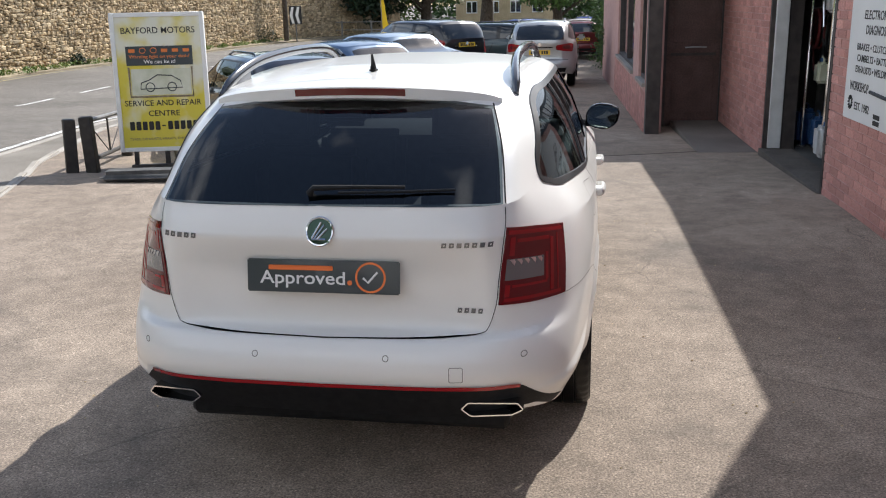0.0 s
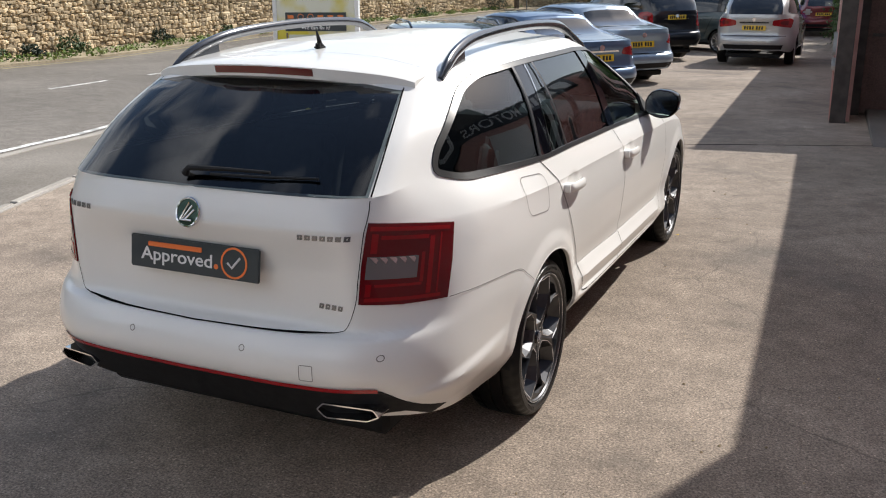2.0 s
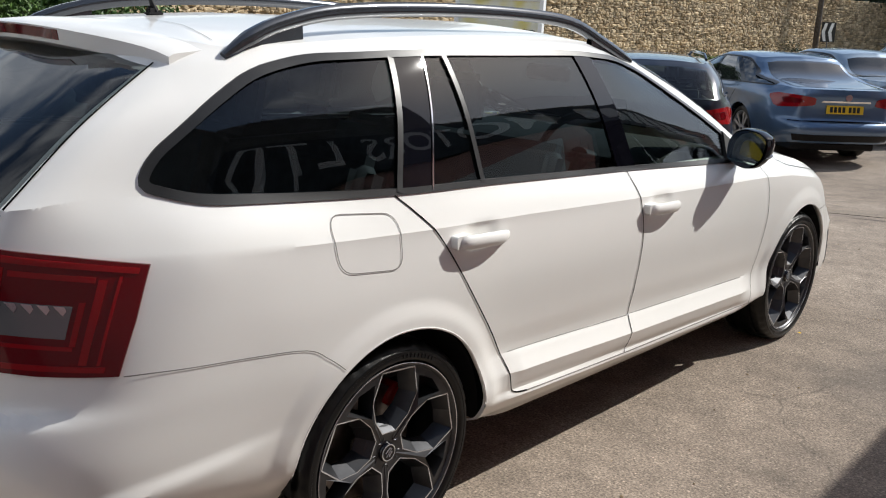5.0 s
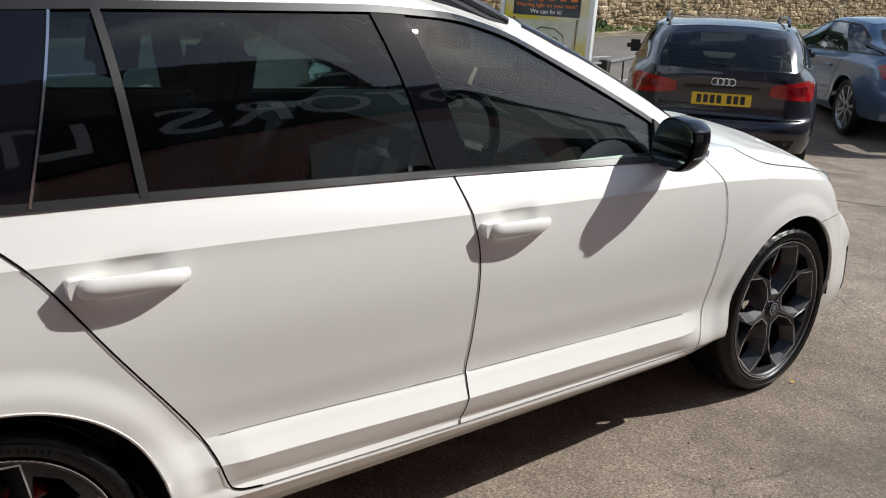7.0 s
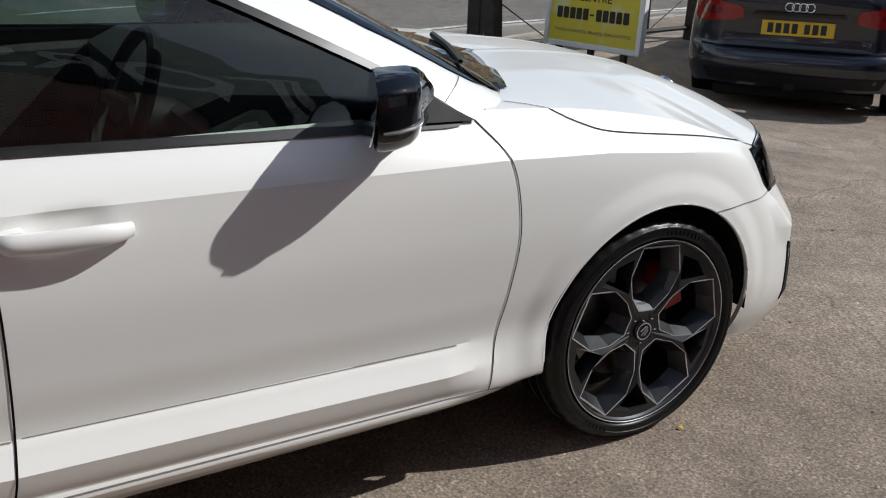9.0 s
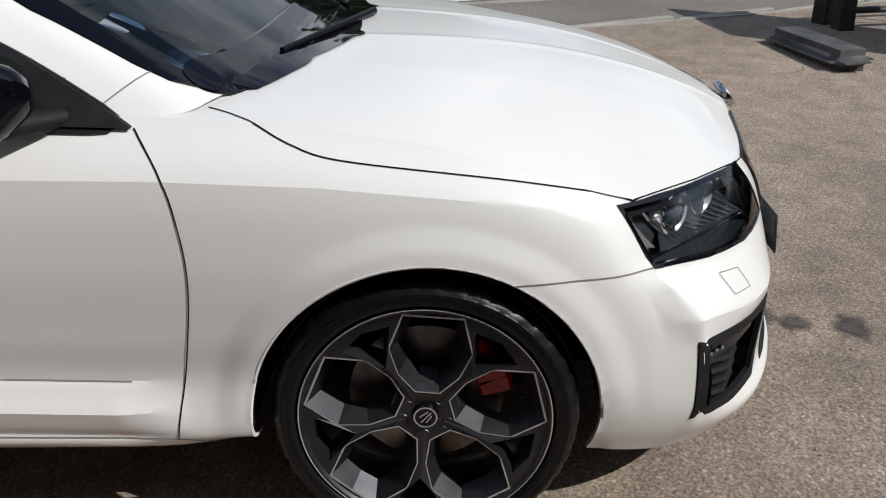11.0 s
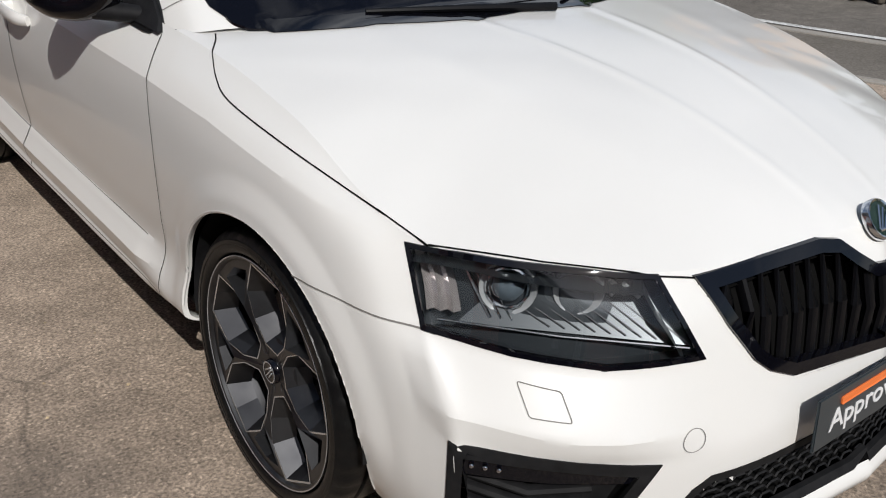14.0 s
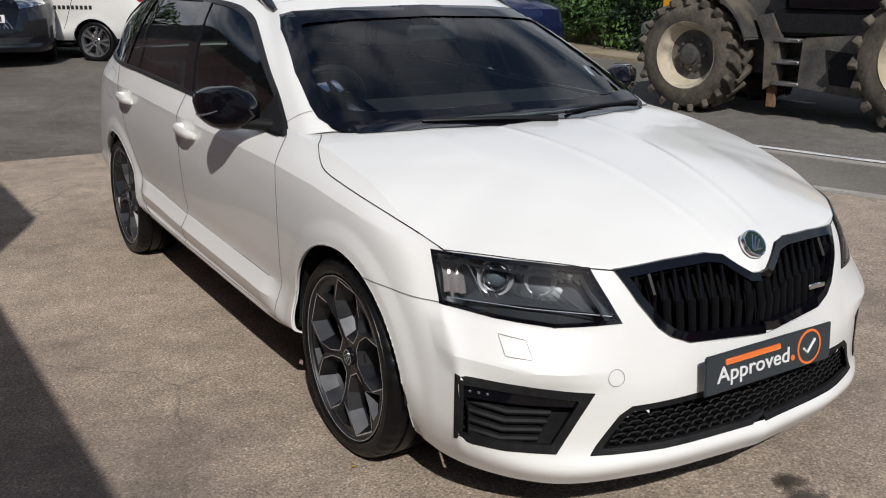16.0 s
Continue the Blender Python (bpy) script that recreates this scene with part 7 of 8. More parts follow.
tree(-15.6, 2.2, 6, 2.8, M["leaf_b"], "leafy green tree above the roadside hedge", 20, 10000, .12, .15, 1.2)
tree(-20.5, 21, 7, 3.0, M["leaf_b"], "tree standing behind the stone wall", 21, 8000, .14, .3, 1.1)
for i, (yy, xx) in enumerate(((26.5, 1.5), (28.5, 1.35), (30.8, 1.3), (33.2, 1.35), (36, 1.6), (39.5, 2.1))):
    ob = leafy("garden_hedge", [(xx + rg_.uniform(0, .5), yy + rg_.uniform(-1, 1), rg_.uniform(-.2, 1.8), .6, .8, .6) for q in range(9)], 5500, .06, M["leaf_a"] if i % 2 else M["leaf_b"], seed=140 + i)
    tagged(ob, "untidy green hedge past the end of the office", "hedge", "hedge past the office")
tagged(leafy("far_wood", [(x, 120 + rg_.uniform(-6, 12), rg_.uniform(0, 7), 6, 4, 4) for x in range(-70, 75, 5)], 30000, .45, M["leaf_b"], seed=3), "far line of green trees", "trees", kind="stuff")
tagged(leafy("far_wood", [(-34 + rg_.uniform(-5, 5), y, rg_.uniform(0, 2), 4, 6, 2.6) for y in range(-60, 110, 6)], 30000, .4, M["leaf_b"], seed=4), "woodland behind the stone wall and hedge", "trees", kind="stuff")
tagged(leafy("far_wood", [(x, -55 + rg_.uniform(-5, 5), rg_.uniform(1, 15), 6, 4, 4) for x in range(-40, 50, 3)], 30000, .4, M["leaf_b"], seed=6), "woodland beyond the yard", "trees", kind="stuff")

# distant house
M["house_wall"] = noisy(material("house_wall", rough=0.9), (0.42, 0.33, 0.20), (0.55, 0.44, 0.28), scale=1.0, fine=14)
M["roof_tile"] = noisy(material("roof_tile", rough=0.9), (0.10, 0.07, 0.055), (0.17, 0.12, 0.09), scale=2.0, fine=10)
house = thing("house", "distant cream stone house with white windows", "house", pose(-8.0, 92, -.4, 0, 0, 4))
part("wall", box((-5, 0, 0), (5, 7, 5.2)), M["house_wall"], house, smooth=False)
part("roof", prism([(-.4, 5.0), (3.5, 7.6), (7.4, 5.0), (7.0, 4.9), (3.5, 7.3), (0, 4.9)], -5.3, 5.3, lambda u, v, d: (d, u, v)), M["roof_tile"], house, smooth=False)
for wx in (-3.4, -1.2, 1.0, 3.2):
    for wz in (.9, 3.2):
        w = part("window", box((wx - .55, -.05, wz), (wx + .55, .03, wz + 1.2), .02), M["sign_white"], house, "white framed window")
        for px in (-.27, .27):
            part("pane", box((wx + px - .21, -.07, wz + .1), (wx + px + .21, -.045, wz + 1.1)), M["glass_office"], w)

# pole with a bend sign, white rails, feather flag
pole = thing("utility_pole", "weathered brown timber utility pole beside the wall", "pole", pose(-16.4, 48.5, ground_z(-16.4, 48.5)))
part("shaft", tube([(0, 0, -.3), (0, 0, 7.5)], .13, 10, [.15, .11]), M["bark"], pole)
chev = thing("bend_sign", "black and white chevron bend sign on a post", "road sign", pose(-15.7, 48.2, ground_z(-15.7, 48.2), 0, 0, 6))
part("post", tube([(0, 0, -.2), (0, 0, 1.9)], .04, 8), M["steel"], chev)
part("panel", box((-.35, -.05, .95), (.35, -.02, 1.95), .01), M["ink"], chev)
for dx in (-.18, .14):
    part("chevron", prism([(dx + .12, 1.0), (dx + .02, 1.45), (dx + .12, 1.9), (dx - .02, 1.9), (dx - .14, 1.45), (dx - .02, 1.0)], -.06, -.052, lambda u, v, d: (u, d, v)), M["sign_white"], chev)
rail = thing("roadside_railing", "weathered pale roadside railing", "railing", pose(-14.5, 53.5, ground_z(-14.5, 53.5), 0, 0, -4))
for k in range(4):
    part("post", box((k * 1.9 - .05, -.05, -.2), (k * 1.9 + .05, .05, 1.0), .01), M["steel"], rail)
for z in (.45, .92):
    part("rail", tube([(-.4, 0, z), (6.1, 0, z)], .025, 8), M["steel"], rail)
flag = thing("feather_flag", "yellow feather flag on a curved pole", "flag", pose(-6.6, 30.0, ground_z(-6.6, 30) + .3))
part("pole", tube([(0, 0, 0), (0, 0, 1.6), (-.05, 0, 2.6), (-.25, 0, 3.2)], .02, 6), M["steel"], flag)
fb = bmesh.new()
front = [(0, .95), (-.02, 1.5), (-.05, 2.1), (-.10, 2.7), (-.28, 3.2)]
back = [(.34, .80), (.20, 1.25), (.10, 1.8), (.03, 2.5), (-.2, 3.2)]
va = [[fb.verts.new((u, dy, v)) for u, v in front] + [fb.verts.new((u, dy + .06 * math.sin(v * 4), v)) for u, v in reversed(back)] for dy in (0, .012)]
fb.faces.new(va[0])
fb.faces.new(list(reversed(va[1])))
for i in range(10):
    j = (i + 1) % 10
    fb.faces.new((va[0][i], va[0][j], va[1][j], va[1][i]))
bmesh.ops.recalc_face_normals(fb, faces=fb.faces)
part("banner", fb, M["flag_yellow"], flag, "plain yellow cloth banner")
part("base", lathe([(0, .001), (0, .25), (.08, .22), (.08, .001)], 16, "z"), M["black_plastic"], flag)

# ---- the sign by the forecourt's edge ----
sign = thing("pavement_sign", "tall yellow and white garage sign in a white metal frame", "sign", pose(-4.12, 7.45, ground_z(-4.43, 7.6), 0, 0, 15) @ Matrix.Rotation(radians(-4), 4, 'X'))
SW, S0, S1 = 1.07, .20, 1.80
m_grad = material("sign_print", rough=0.35)
nt = m_grad.node_tree
tc = nt.nodes.new("ShaderNodeTexCoord")
mp = nt.nodes.new("ShaderNodeMapping")
mp.inputs["Scale"].default_value = (1.0, .2, .9)
nz = nt.nodes.new("ShaderNodeTexNoise")
nz.inputs["Scale"].default_value, nz.inputs["Detail"].default_value = 2.6, 3
rp = nt.nodes.new("ShaderNodeValToRGB")
rp.color_ramp.elements[0].position, rp.color_ramp.elements[1].position = .60, .80
rp.color_ramp.elements[0].color, rp.color_ramp.elements[1].color = (.68, .58, .06, 1), (.74, .74, .62, 1)
nt.links.new(tc.outputs["Object"], mp.inputs[0])
nt.links.new(mp.outputs[0], nz.inputs["Vector"])
sp = nt.nodes.new("ShaderNodeSeparateXYZ")
ad = nt.nodes.new("ShaderNodeMath")
ad.operation = 'MULTIPLY_ADD'
ad.inputs[1].default_value = .16
nt.links.new(tc.outputs["Object"], sp.inputs[0])
nt.links.new(sp.outputs["Z"], ad.inputs[0])
nt.links.new(nz.outputs["Fac"], ad.inputs[2])
nt.links.new(ad.outputs[0], rp.inputs[0])
nt.links.new(rp.outputs[0], nt.nodes["Principled BSDF"].inputs["Base Color"])
board = part("board", box((-SW / 2 + .03, -.02, S0 + .03), (SW / 2 - .03, .02, S1 - .03)), m_grad, sign, "yellow and white printed panel", smooth=False)
for lo, hi in (((-SW / 2, -.035, S0), (-SW / 2 + .05, .035, S1)), ((SW / 2 - .05, -.035, S0), (SW / 2, .035, S1)), ((-SW / 2 + .05, -.034, S0), (SW / 2 - .05, .034, S0 + .05)), ((-SW / 2 + .05, -.034, S1 - .05), (SW / 2 - .05, .034, S1))):
    part("frame", box(lo, hi, .006), M["sign_white"], sign, "white metal edge")
T = Matrix.Translation((0, -.022, 0)) @ Matrix.Rotation(radians(90), 4, 'X')


def sign_text(text, size, x, z, width, mat, name="lettering"):
    text_mesh(text, size, T @ Matrix.Translation((x, z, 0)), mat, board, name, width=width)


sign_text("BAYFORD MOTORS", .10, -.42, S1 - .235, .84, M["ink"])
part("printed_strip", box((-.38, -.026, 1.20), (.38, -.021, 1.42), .002), M["plate_grey"], board, "dark printed strip with warning icons")
sign_text("Warning light on your dash?", .052, -.345, 1.285, .69, M["orange_print"])
sign_text("We can fix it!", .058, -.18, 1.222, .36, M["plate_white"])
for T_obj in board.children:
    if T_obj.name.startswith("lettering") and T_obj.data.materials[0] in (M["orange_print"], M["plate_white"]):
        T_obj.matrix_basis = Matrix.Translation((0, -.006, 0)) @ T_obj.matrix_basis
for k in range(6):
    cx = -.31 + k * .124
    rb = bmesh.new()
    if k in (1, 2):
        add_tube(rb, [(cx + .035 * math.cos(a), -.028, 1.37 + .030 * math.sin(a)) for a in np.linspace(0, 2 * math.pi, 15)], .005, 5, False)
    else:
        add_box(rb, (cx - .036, -.029, 1.348), (cx + .036, -.026, 1.388), .004)
    part("warning_icon", rb, M["orange_print"], board)
M["print_pale"] = noisy(material("print_pale", rough=.4), (.52, .55, .40), (.72, .73, .62), scale=6)
part("printed_picture", box((-.34, -.025, .86), (.34, -.021, 1.16), .002), M["print_pale"], board, "faded pale picture of a car")
part("picture_edge", tube([(-.36, -.024, 1.18), (-.36, -.024, .84), (.36, -.024, .84), (.36, -.024, 1.18)], .012, 5), M["verge"], board)
part("picture_car", tube([(-.24, -.026, .93), (-.23, -.026, 1.0), (-.14, -.026, 1.03), (-.04, -.026, 1.09), (.12, -.026, 1.08), (.22, -.026, 1.02), (.24, -.026, .94), (-.24, -.026, .93)], .006, 5), M["plate_grey"], board)
for wx in (-.13, .12):
    part("picture_wheel", tube([(wx + .05 * math.cos(a), -.026, .95 + .05 * math.sin(a)) for a in np.linspace(0, 6.283, 16)], .006, 5), M["plate_grey"], board)
sign_text("SERVICE AND REPAIR", .092, -.44, .735, .88, M["ink"])
sign_text("CENTRE", .092, -.18, .615, .36, M["ink"])
for k in range(11):
    if k != 5:
        part("number_bar", box((-.40 + k * .073, -.026, .452), (-.40 + k * .073 + .052, -.0215, .552), .008), M["ink"], board, "plain dark bar")
part("number_dash", box((-.40 + 5 * .073, -.026, .492), (-.40 + 5 * .073 + .045, -.0215, .507), .003), M["ink"], board)
sign_text("TYRES, EXHAUSTS, BRAKES, DIAGNOSTICS", .038, -.42, .335, .84, M["verge"])
for sx in (-.36, .0, .36):
    part("leg", box((sx - .025, -.03, -.02), (sx + .025, .03, S0 + .01), .006), M["post_black"], sign)
part("base_rail", box((-.42, -.05, -.01), (.42, .05, .05), .01), M["post_black"], sign)
part("back_stay", tube([(0, .03, 1.2), (0, .55, 0)], .018, 8), M["steel"], sign)
tagged(part("sandbag", box((-.46, -.16, -.02), (.46, .16, .13), .07, None, 3), M["sandbag"], m=pose(-3.82, 6.28, ground_z(-3.82, 6.28), 0, 0, 13)), "flat dark rubber-covered base weight on the ground", "weight")

# ---- low black rail fence ----
fence = thing("rail_fence", "low black timber posts with two metal rails and wire braces", "fence", pose(0, 0, 0))
FP = [(-4.72, 6.80), (-5.12, 8.35), (-5.42, 9.90), (-6.10, 11.50), (-6.75, 13.1)]
for i, (x, y) in enumerate(FP + [(-4.93, 6.72)]):
    g = ground_z(x, y)
    part("post", box((-.065, -.065, -.2), (.065, .065, .63 if i < 5 else .60), .012), M["post_black"], fence, m=pose(x, y, g, 0, 2 * (i % 3 - 1), 12 + 5 * i))
for (x0, y0), (x1, y1) in zip(FP, FP[1:]):
    for z in (.14, .58):
        a, b = Vector((x0, y0, ground_z(x0, y0) + z)), Vector((x1, y1, ground_z(x1, y1) + z))
        part("rail", tube([a, b], .026, 8), M["steel"] if z > .3 else M["post_black"], fence)
        mid = a.lerp(b, .5)
        if z < .3:
            for e in (a, b):
                part("brace", tube([tuple(e + Vector((0, 0, .42))), tuple(mid)], .007, 6), M["post_black"], fence)
            part("spacer", tube([tuple(mid), tuple(mid + Vector((0, 0, .44)))], .012, 6), M["post_black"], fence)


# ---- the other vehicles ----
def car_paint(name, col, metal=0.4):
    m = material(name, col, 0.30, metal, 0.9)
    return m


M["navy"] = car_paint("navy_paint", (0.006, 0.009, 0.020), .3)
M["steel_blue"] = car_paint("steel_blue_paint", (0.10, 0.165, 0.27), .5)
M["ice_blue"] = car_paint("ice_blue_paint", (0.27, 0.35, 0.44), .5)
M["black_car"] = car_paint("black_paint", (0.004, 0.005, 0.010), .2)
M["silver"] = car_paint("silver_paint", (0.42, 0.43, 0.44), .5)
M["green_grey"] = car_paint("green_grey_paint", (0.035, 0.055, 0.06), .4)
M["bright_blue"] = car_paint("bright_blue_paint", (0.02, 0.06, 0.30), .3)
M["wine"] = car_paint("wine_paint", (0.16, 0.015, 0.02), .3)
M["van_white"] = car_paint("van_white_paint", (0.72, 0.71, 0.68), 0)
DARK = {k: M["glass_office"] for k in ("quarter", "small", "rear", "front", "tail", "screen")}


def ease(t):
    return smooth01(t)


def make_warp(sx=1.0, sy=1.0, sz=1.0, lean=0.0, drop=0.0, tuck=0.0, lift=0.0):
    """Reshapes the common body: scale, rear glass leaned forward by lean, deck lowered, roof tucked."""
    def warp(x, y, z, *rc):
        up = ease((z - 1.05) / .32)
        up2 = min(max((z - 1.05) / .15, 0), 1) if drop else up
        rear = min(max((2.3 - y) / 2.3, 0.0), 1.0)
        yy = y + lean * (.55 * up2 + .45 * up) * rear
        zz = z - drop * math.exp(-((z - 1.2) / .10) ** 2) * ease((1.25 - y) / 1.0) if lean > 0 else z
        xx = x * (1 - tuck * up)
        return (xx * sx, yy * sy, zz * sz + lift * ease(zz / .4))
    return warp


def parked_car(name, label, where, yaw, paint, warp, wheel=(.32, .75), rim="rim_silver", lamp="corner", plate="rear", clear=False, tail_low=None, rails=False, cell=.04, glass_mats=None, arch=None, z=None, black_foot=True):
    """A parked car whose rear bumper's middle stands at where."""
    x0, y0 = where
    g = ground_z(x0, y0) if z is None else z
    root = thing(name, label, "car", pose(x0, y0, g, 0, 0, yaw))
    r = wheel[0]
    sk, low = build_car(root, paint, warp, cell, glass_mats or (None if clear else DARK), True, arch or r + .04, ((1.10, r), (3.78, r)), tail_low=tail_low)
    hy = [warp(.8, 1.10, 0)[1], warp(.8, 3.78, 0)[1]]
    wx = warp(.868, 1.10, .3)[0]
    add_wheels(root, [(s * wx, y, r) for s in (1, -1) for y in hy], r, M[rim], 1, False)
    W = lambda x, y, z_: warp(x, y, z_)
    lamps = {"corner": [(.40, .10, .83), (.62, .15, .80), (.80, .36, .78), (.82, .50, .93), (.74, .40, .965), (.58, .14, .955), (.40, .08, .93)],
             "tall": [(.56, .14, .72), (.78, .36, .72), (.79, .42, 1.0), (.66, .26, 1.04), (.57, .15, 1.0)],
             "small": [(.50, .10, .78), (.79, .36, .76), (.80, .42, .90), (.62, .15, .93)]}[lamp]
    for s in (1, -1):
        pts = [(s * W(*p)[0], *W(*p)[1:]) for p in rounded_line(lamps)]
        tl = part("tail_light", sk.patch(pts, (-s * .55, .83, 0), .006, .06, .012), M["red_lens"], root, "glossy red rear lamp")
        c = sum((Vector(p) for p in pts), Vector()) / len(pts)
        inner = [tuple(c + (Vector(p) - c) * .45) for p in pts]
        part("clear_lens", sk.patch(inner, (-s * .55, .83, 0), .009, .06, .004), M["red_lens_dark"], tl)
        # mirrors, handles, door shuts
        mx = W(.905, 2.98, .95)
        part("wing_mirror", box((-.10, -.06, -.065), (.10, .07, .075), .045, pose(s * (mx[0] + .06), mx[1], mx[2] + .06), 2), paint, root)
        for yh in (1.62, 2.58):
            h = W(.9, yh, .83)
            q, nrm = sk.drop(Vector((s * 1.2, h[1], h[2])), Vector((-s, 0, 0)), .012)
            part("door_handle", box((-.012, -.10, -.016), (.014, .10, .016), .008, Matrix.Translation(q)), paint, root)
        for yd in (2.24, 3.22):
            part("door_gap", sk.seam([(s * W(.9, yd, .97)[0], *W(.9, yd, .95)[1:]), (s * W(.9, yd + .03, .6)[0], *W(.9, yd + .03, .60)[1:]), (s * .9, *W(.9, yd, .36)[1:])], (-s, 0, 0), .008, .002, .08), M["gap"], root)
        part("door_gap", sk.seam([(s * W(.9, 1.2, .97)[0], *W(.9, 1.28, .98)[1:]), (s * W(.9, 1.4, .75)[0], *W(.9, 1.42, .75)[1:]), (s * .9, *W(.9, 1.62, .40)[1:])], (-s, 0, 0), .008, .002, .08), M["gap"], root)
        if rails:
            pr = [W(.56, y, 1.40) for y in (.9, 1.05, 1.5, 2.0, 2.25)]
            part("roof_rail", tube([(s * p[0], p[1], p[2] + (.075 if 0 < i < 4 else .02)) for i, p in enumerate(pr)], .016, 8), M["rail"], root)
    if plate == "rear":
        pz = .78 if name != "off_road_car" else .92
        q, nrm = sk.drop(Vector((0, -1, W(0, .1, pz)[2])), Vector((0, 1, 0)), .012)
        npl = part("number_plate", box((-.26, -.008, -.055), (.26, .004, .055), .004), M["plate_yellow"], root, "yellow number plate with plain dark bars", m=Matrix.Translation(q) @ Matrix.Rotation(radians(-6), 4, 'X'))
        for k in range(7):
            bx = -.215 + k * .058 + (.03 if k > 3 else 0)
            part("plate_bar", box((bx, -.0105, -.036), (bx + .040, -.0085, .036), .002), M["ink"], npl)
    if black_foot:
        lowp = [W(x, .1, z_) for x, z_ in ((-.62, .36), (.62, .36), (.66, .45), (-.66, .45))]
        part("bumper_insert", sk.patch(lowp, (0, 1, 0), .006, .12, .01), M["black_plastic"], root, "black lower bumper insert")
    part("bumper_gap", sk.seam([W(x, .05, .62) for x in (-.70, -.4, 0, .4, .70)], (0, 1, 0), .010, .002, .08), M["gap"], root)
    if lamp != "small":
        part("tailgate_handle", sk.patch([W(-.33, .1, .875), W(.33, .1, .875), W(.31, .1, .90), W(-.31, .1, .90)], (0, 1, 0), .008, .12, .008), M["trim"] if clear or rails else M["chrome"], root)
    q, nrm = sk.drop(Vector((0, -1, W(0, .1, .945)[2])), Vector((0, 1, 0)), .006)
    if not clear:
        part("emblem", tube([q, q + Vector((0, -.008, 0))], .045, 18), M["chrome"], root, "plain chrome emblem")
    return root, sk


def rounded_line(pts):
    out = []
    n = len(pts)
    for i in range(n):
        a, b = Vector(pts[i]), Vector(pts[(i + 1) % n])
        out += [tuple(a.lerp(b, .15)), tuple(a.lerp(b, .5)), tuple(a.lerp(b, .85))]
    return out


navy, nsk = parked_car("estate_car", "dark navy estate car with red lamps, facing the road", (-2.25, 7.89), 36, M["navy"], make_warp(1.005, 1.0, .985), (.325, .75), lamp="corner", clear=True, rails=True, cell=.022,
                       glass_mats={"quarter": M["glass_front"], "small": M["glass_front"], "rear": M["glass_front"], "front": M["glass_front"], "tail": M["glass_front"], "screen": M["glass_clear"]}, z=-.33)
cabin(navy)
part("rear_wiper", tube([(.02, .10, 1.065), (-.10, .12, 1.075), (-.42, .16, 1.085)], .011, 6, [.02, .013, .008]), M["black_plastic"], navy)
for k in range(4):
    cx = -.072 + k * .048
    q, _ = nsk.drop(Vector((cx, -1, .93)), Vector((0, 1, 0)), .012)
    part("emblem_ring", tube([q + Vector((.031 * math.cos(a), 0, .031 * math.sin(a))) for a in np.linspace(0, 2 * math.pi, 17)], .005, 5), M["chrome"], navy)
part("trailer_hitch", box((-.05, .02, .30), (.05, .25, .38), .02), M["black_plastic"], navy)
parked_car("fastback_car", "steel-blue fastback car with a ducktail spoiler", (-1.72, 11.85), 50, M["steel_blue"], make_warp(1.05, 1.065, .975, .95, .06), (.345, .75), lamp="corner", cell=.03, tail_low=1.03, z=-.33)
parked_car("saloon_car", "pale silver-blue saloon car with a yellow plate", (-1.72, 14.8), 48, M["ice_blue"], make_warp(1.05, 1.10, 1.02, .85, .085), (.345, .75), lamp="small", cell=.04, tail_low=1.10, z=-.36)
parked_car("off_road_car", "tall black luxury off-road car with tinted glass", (-2.35, 21.3), 44, M["black_car"], make_warp(1.09, 1.06, 1.19, -.22, 0, -.07), (.38, .9), rim="rim_dark", lamp="tall", cell=.04, z=-.47)
parked_car("hatchback_car", "silver crossover car with red lamps and black lower trim", (-.45, 20.2), 0, M["silver"], make_warp(1.0, .945, 1.125, -.05, 0, -.03), (.35, .9), lamp="corner", cell=.035, rails=True)
parked_car("people_carrier", "grey-green people carrier with roof rails", (-.6, 26.0), 62, M["green_grey"], make_warp(1.02, 1.0, 1.13, -.2, 0, -.03), (.33, .9), lamp="tall", cell=.06, rails=True)
parked_car("hatchback_car", "bright blue car behind the silver crossover", (-.6, 31.5), 40, M["bright_blue"], make_warp(.98, .9, 1.12), (.32, .9), lamp="small", cell=.06)
parked_car("hatchback_car", "wine-red car parked by the hedge", (.45, 33.5), 5, M["wine"], make_warp(.95, .85, 1.02), (.31, .9), lamp="small", cell=.06)
parked_car("hatchback_car", "white car parked far along the hedge", (.35, 38.5), 0, M["van_white"], make_warp(.95, .88, 1.0), (.31, .9), lamp="small", cell=.07)
parked_car("hatchback_car", "blue car parked at the end of the row", (.55, 44), 0, M["bright_blue"], make_warp(.95, .85, 1.0), (.31, .9), lamp="small", cell=.07)

# behind: a van, a dark off-road car and a small blue hatchback on the road
van_glass = {k: M["van_white"] for k in ("quarter", "small", "rear")}
van_glass.update({"front": M["glass_office"], "tail": M["glass_office"], "screen": M["glass_office"]})
van, vsk = parked_car("small_van", "small white works van with a black side strip", (-2.51, -9.15), -131.3, M["van_white"], make_warp(.98, .93, 1.27, -.30, 0, -.12), (.31, .9), lamp="tall", cell=.04, glass_mats=van_glass, z=.28)
for s in (1, -1):
    part("side_strip", vsk.patch([(s * .9, 1.65, .50), (s * .9, 2.75, .50), (s * .9, 2.75, .57), (s * .9, 1.65, .57)], (-s, 0, 0), .012, .15, .014), M["black_plastic"], van, "black rubbing strip")
    for k in range(9):
        part("letter_bar", vsk.patch([(s * .9, 1.0 + k * .075, .80), (s * .9, 1.05 + k * .075, .80), (s * .9, 1.05 + k * .075, .86), (s * .9, 1.0 + k * .075, .86)], (-s, 0, 0), .004, .1, 0), M["ink"], van)
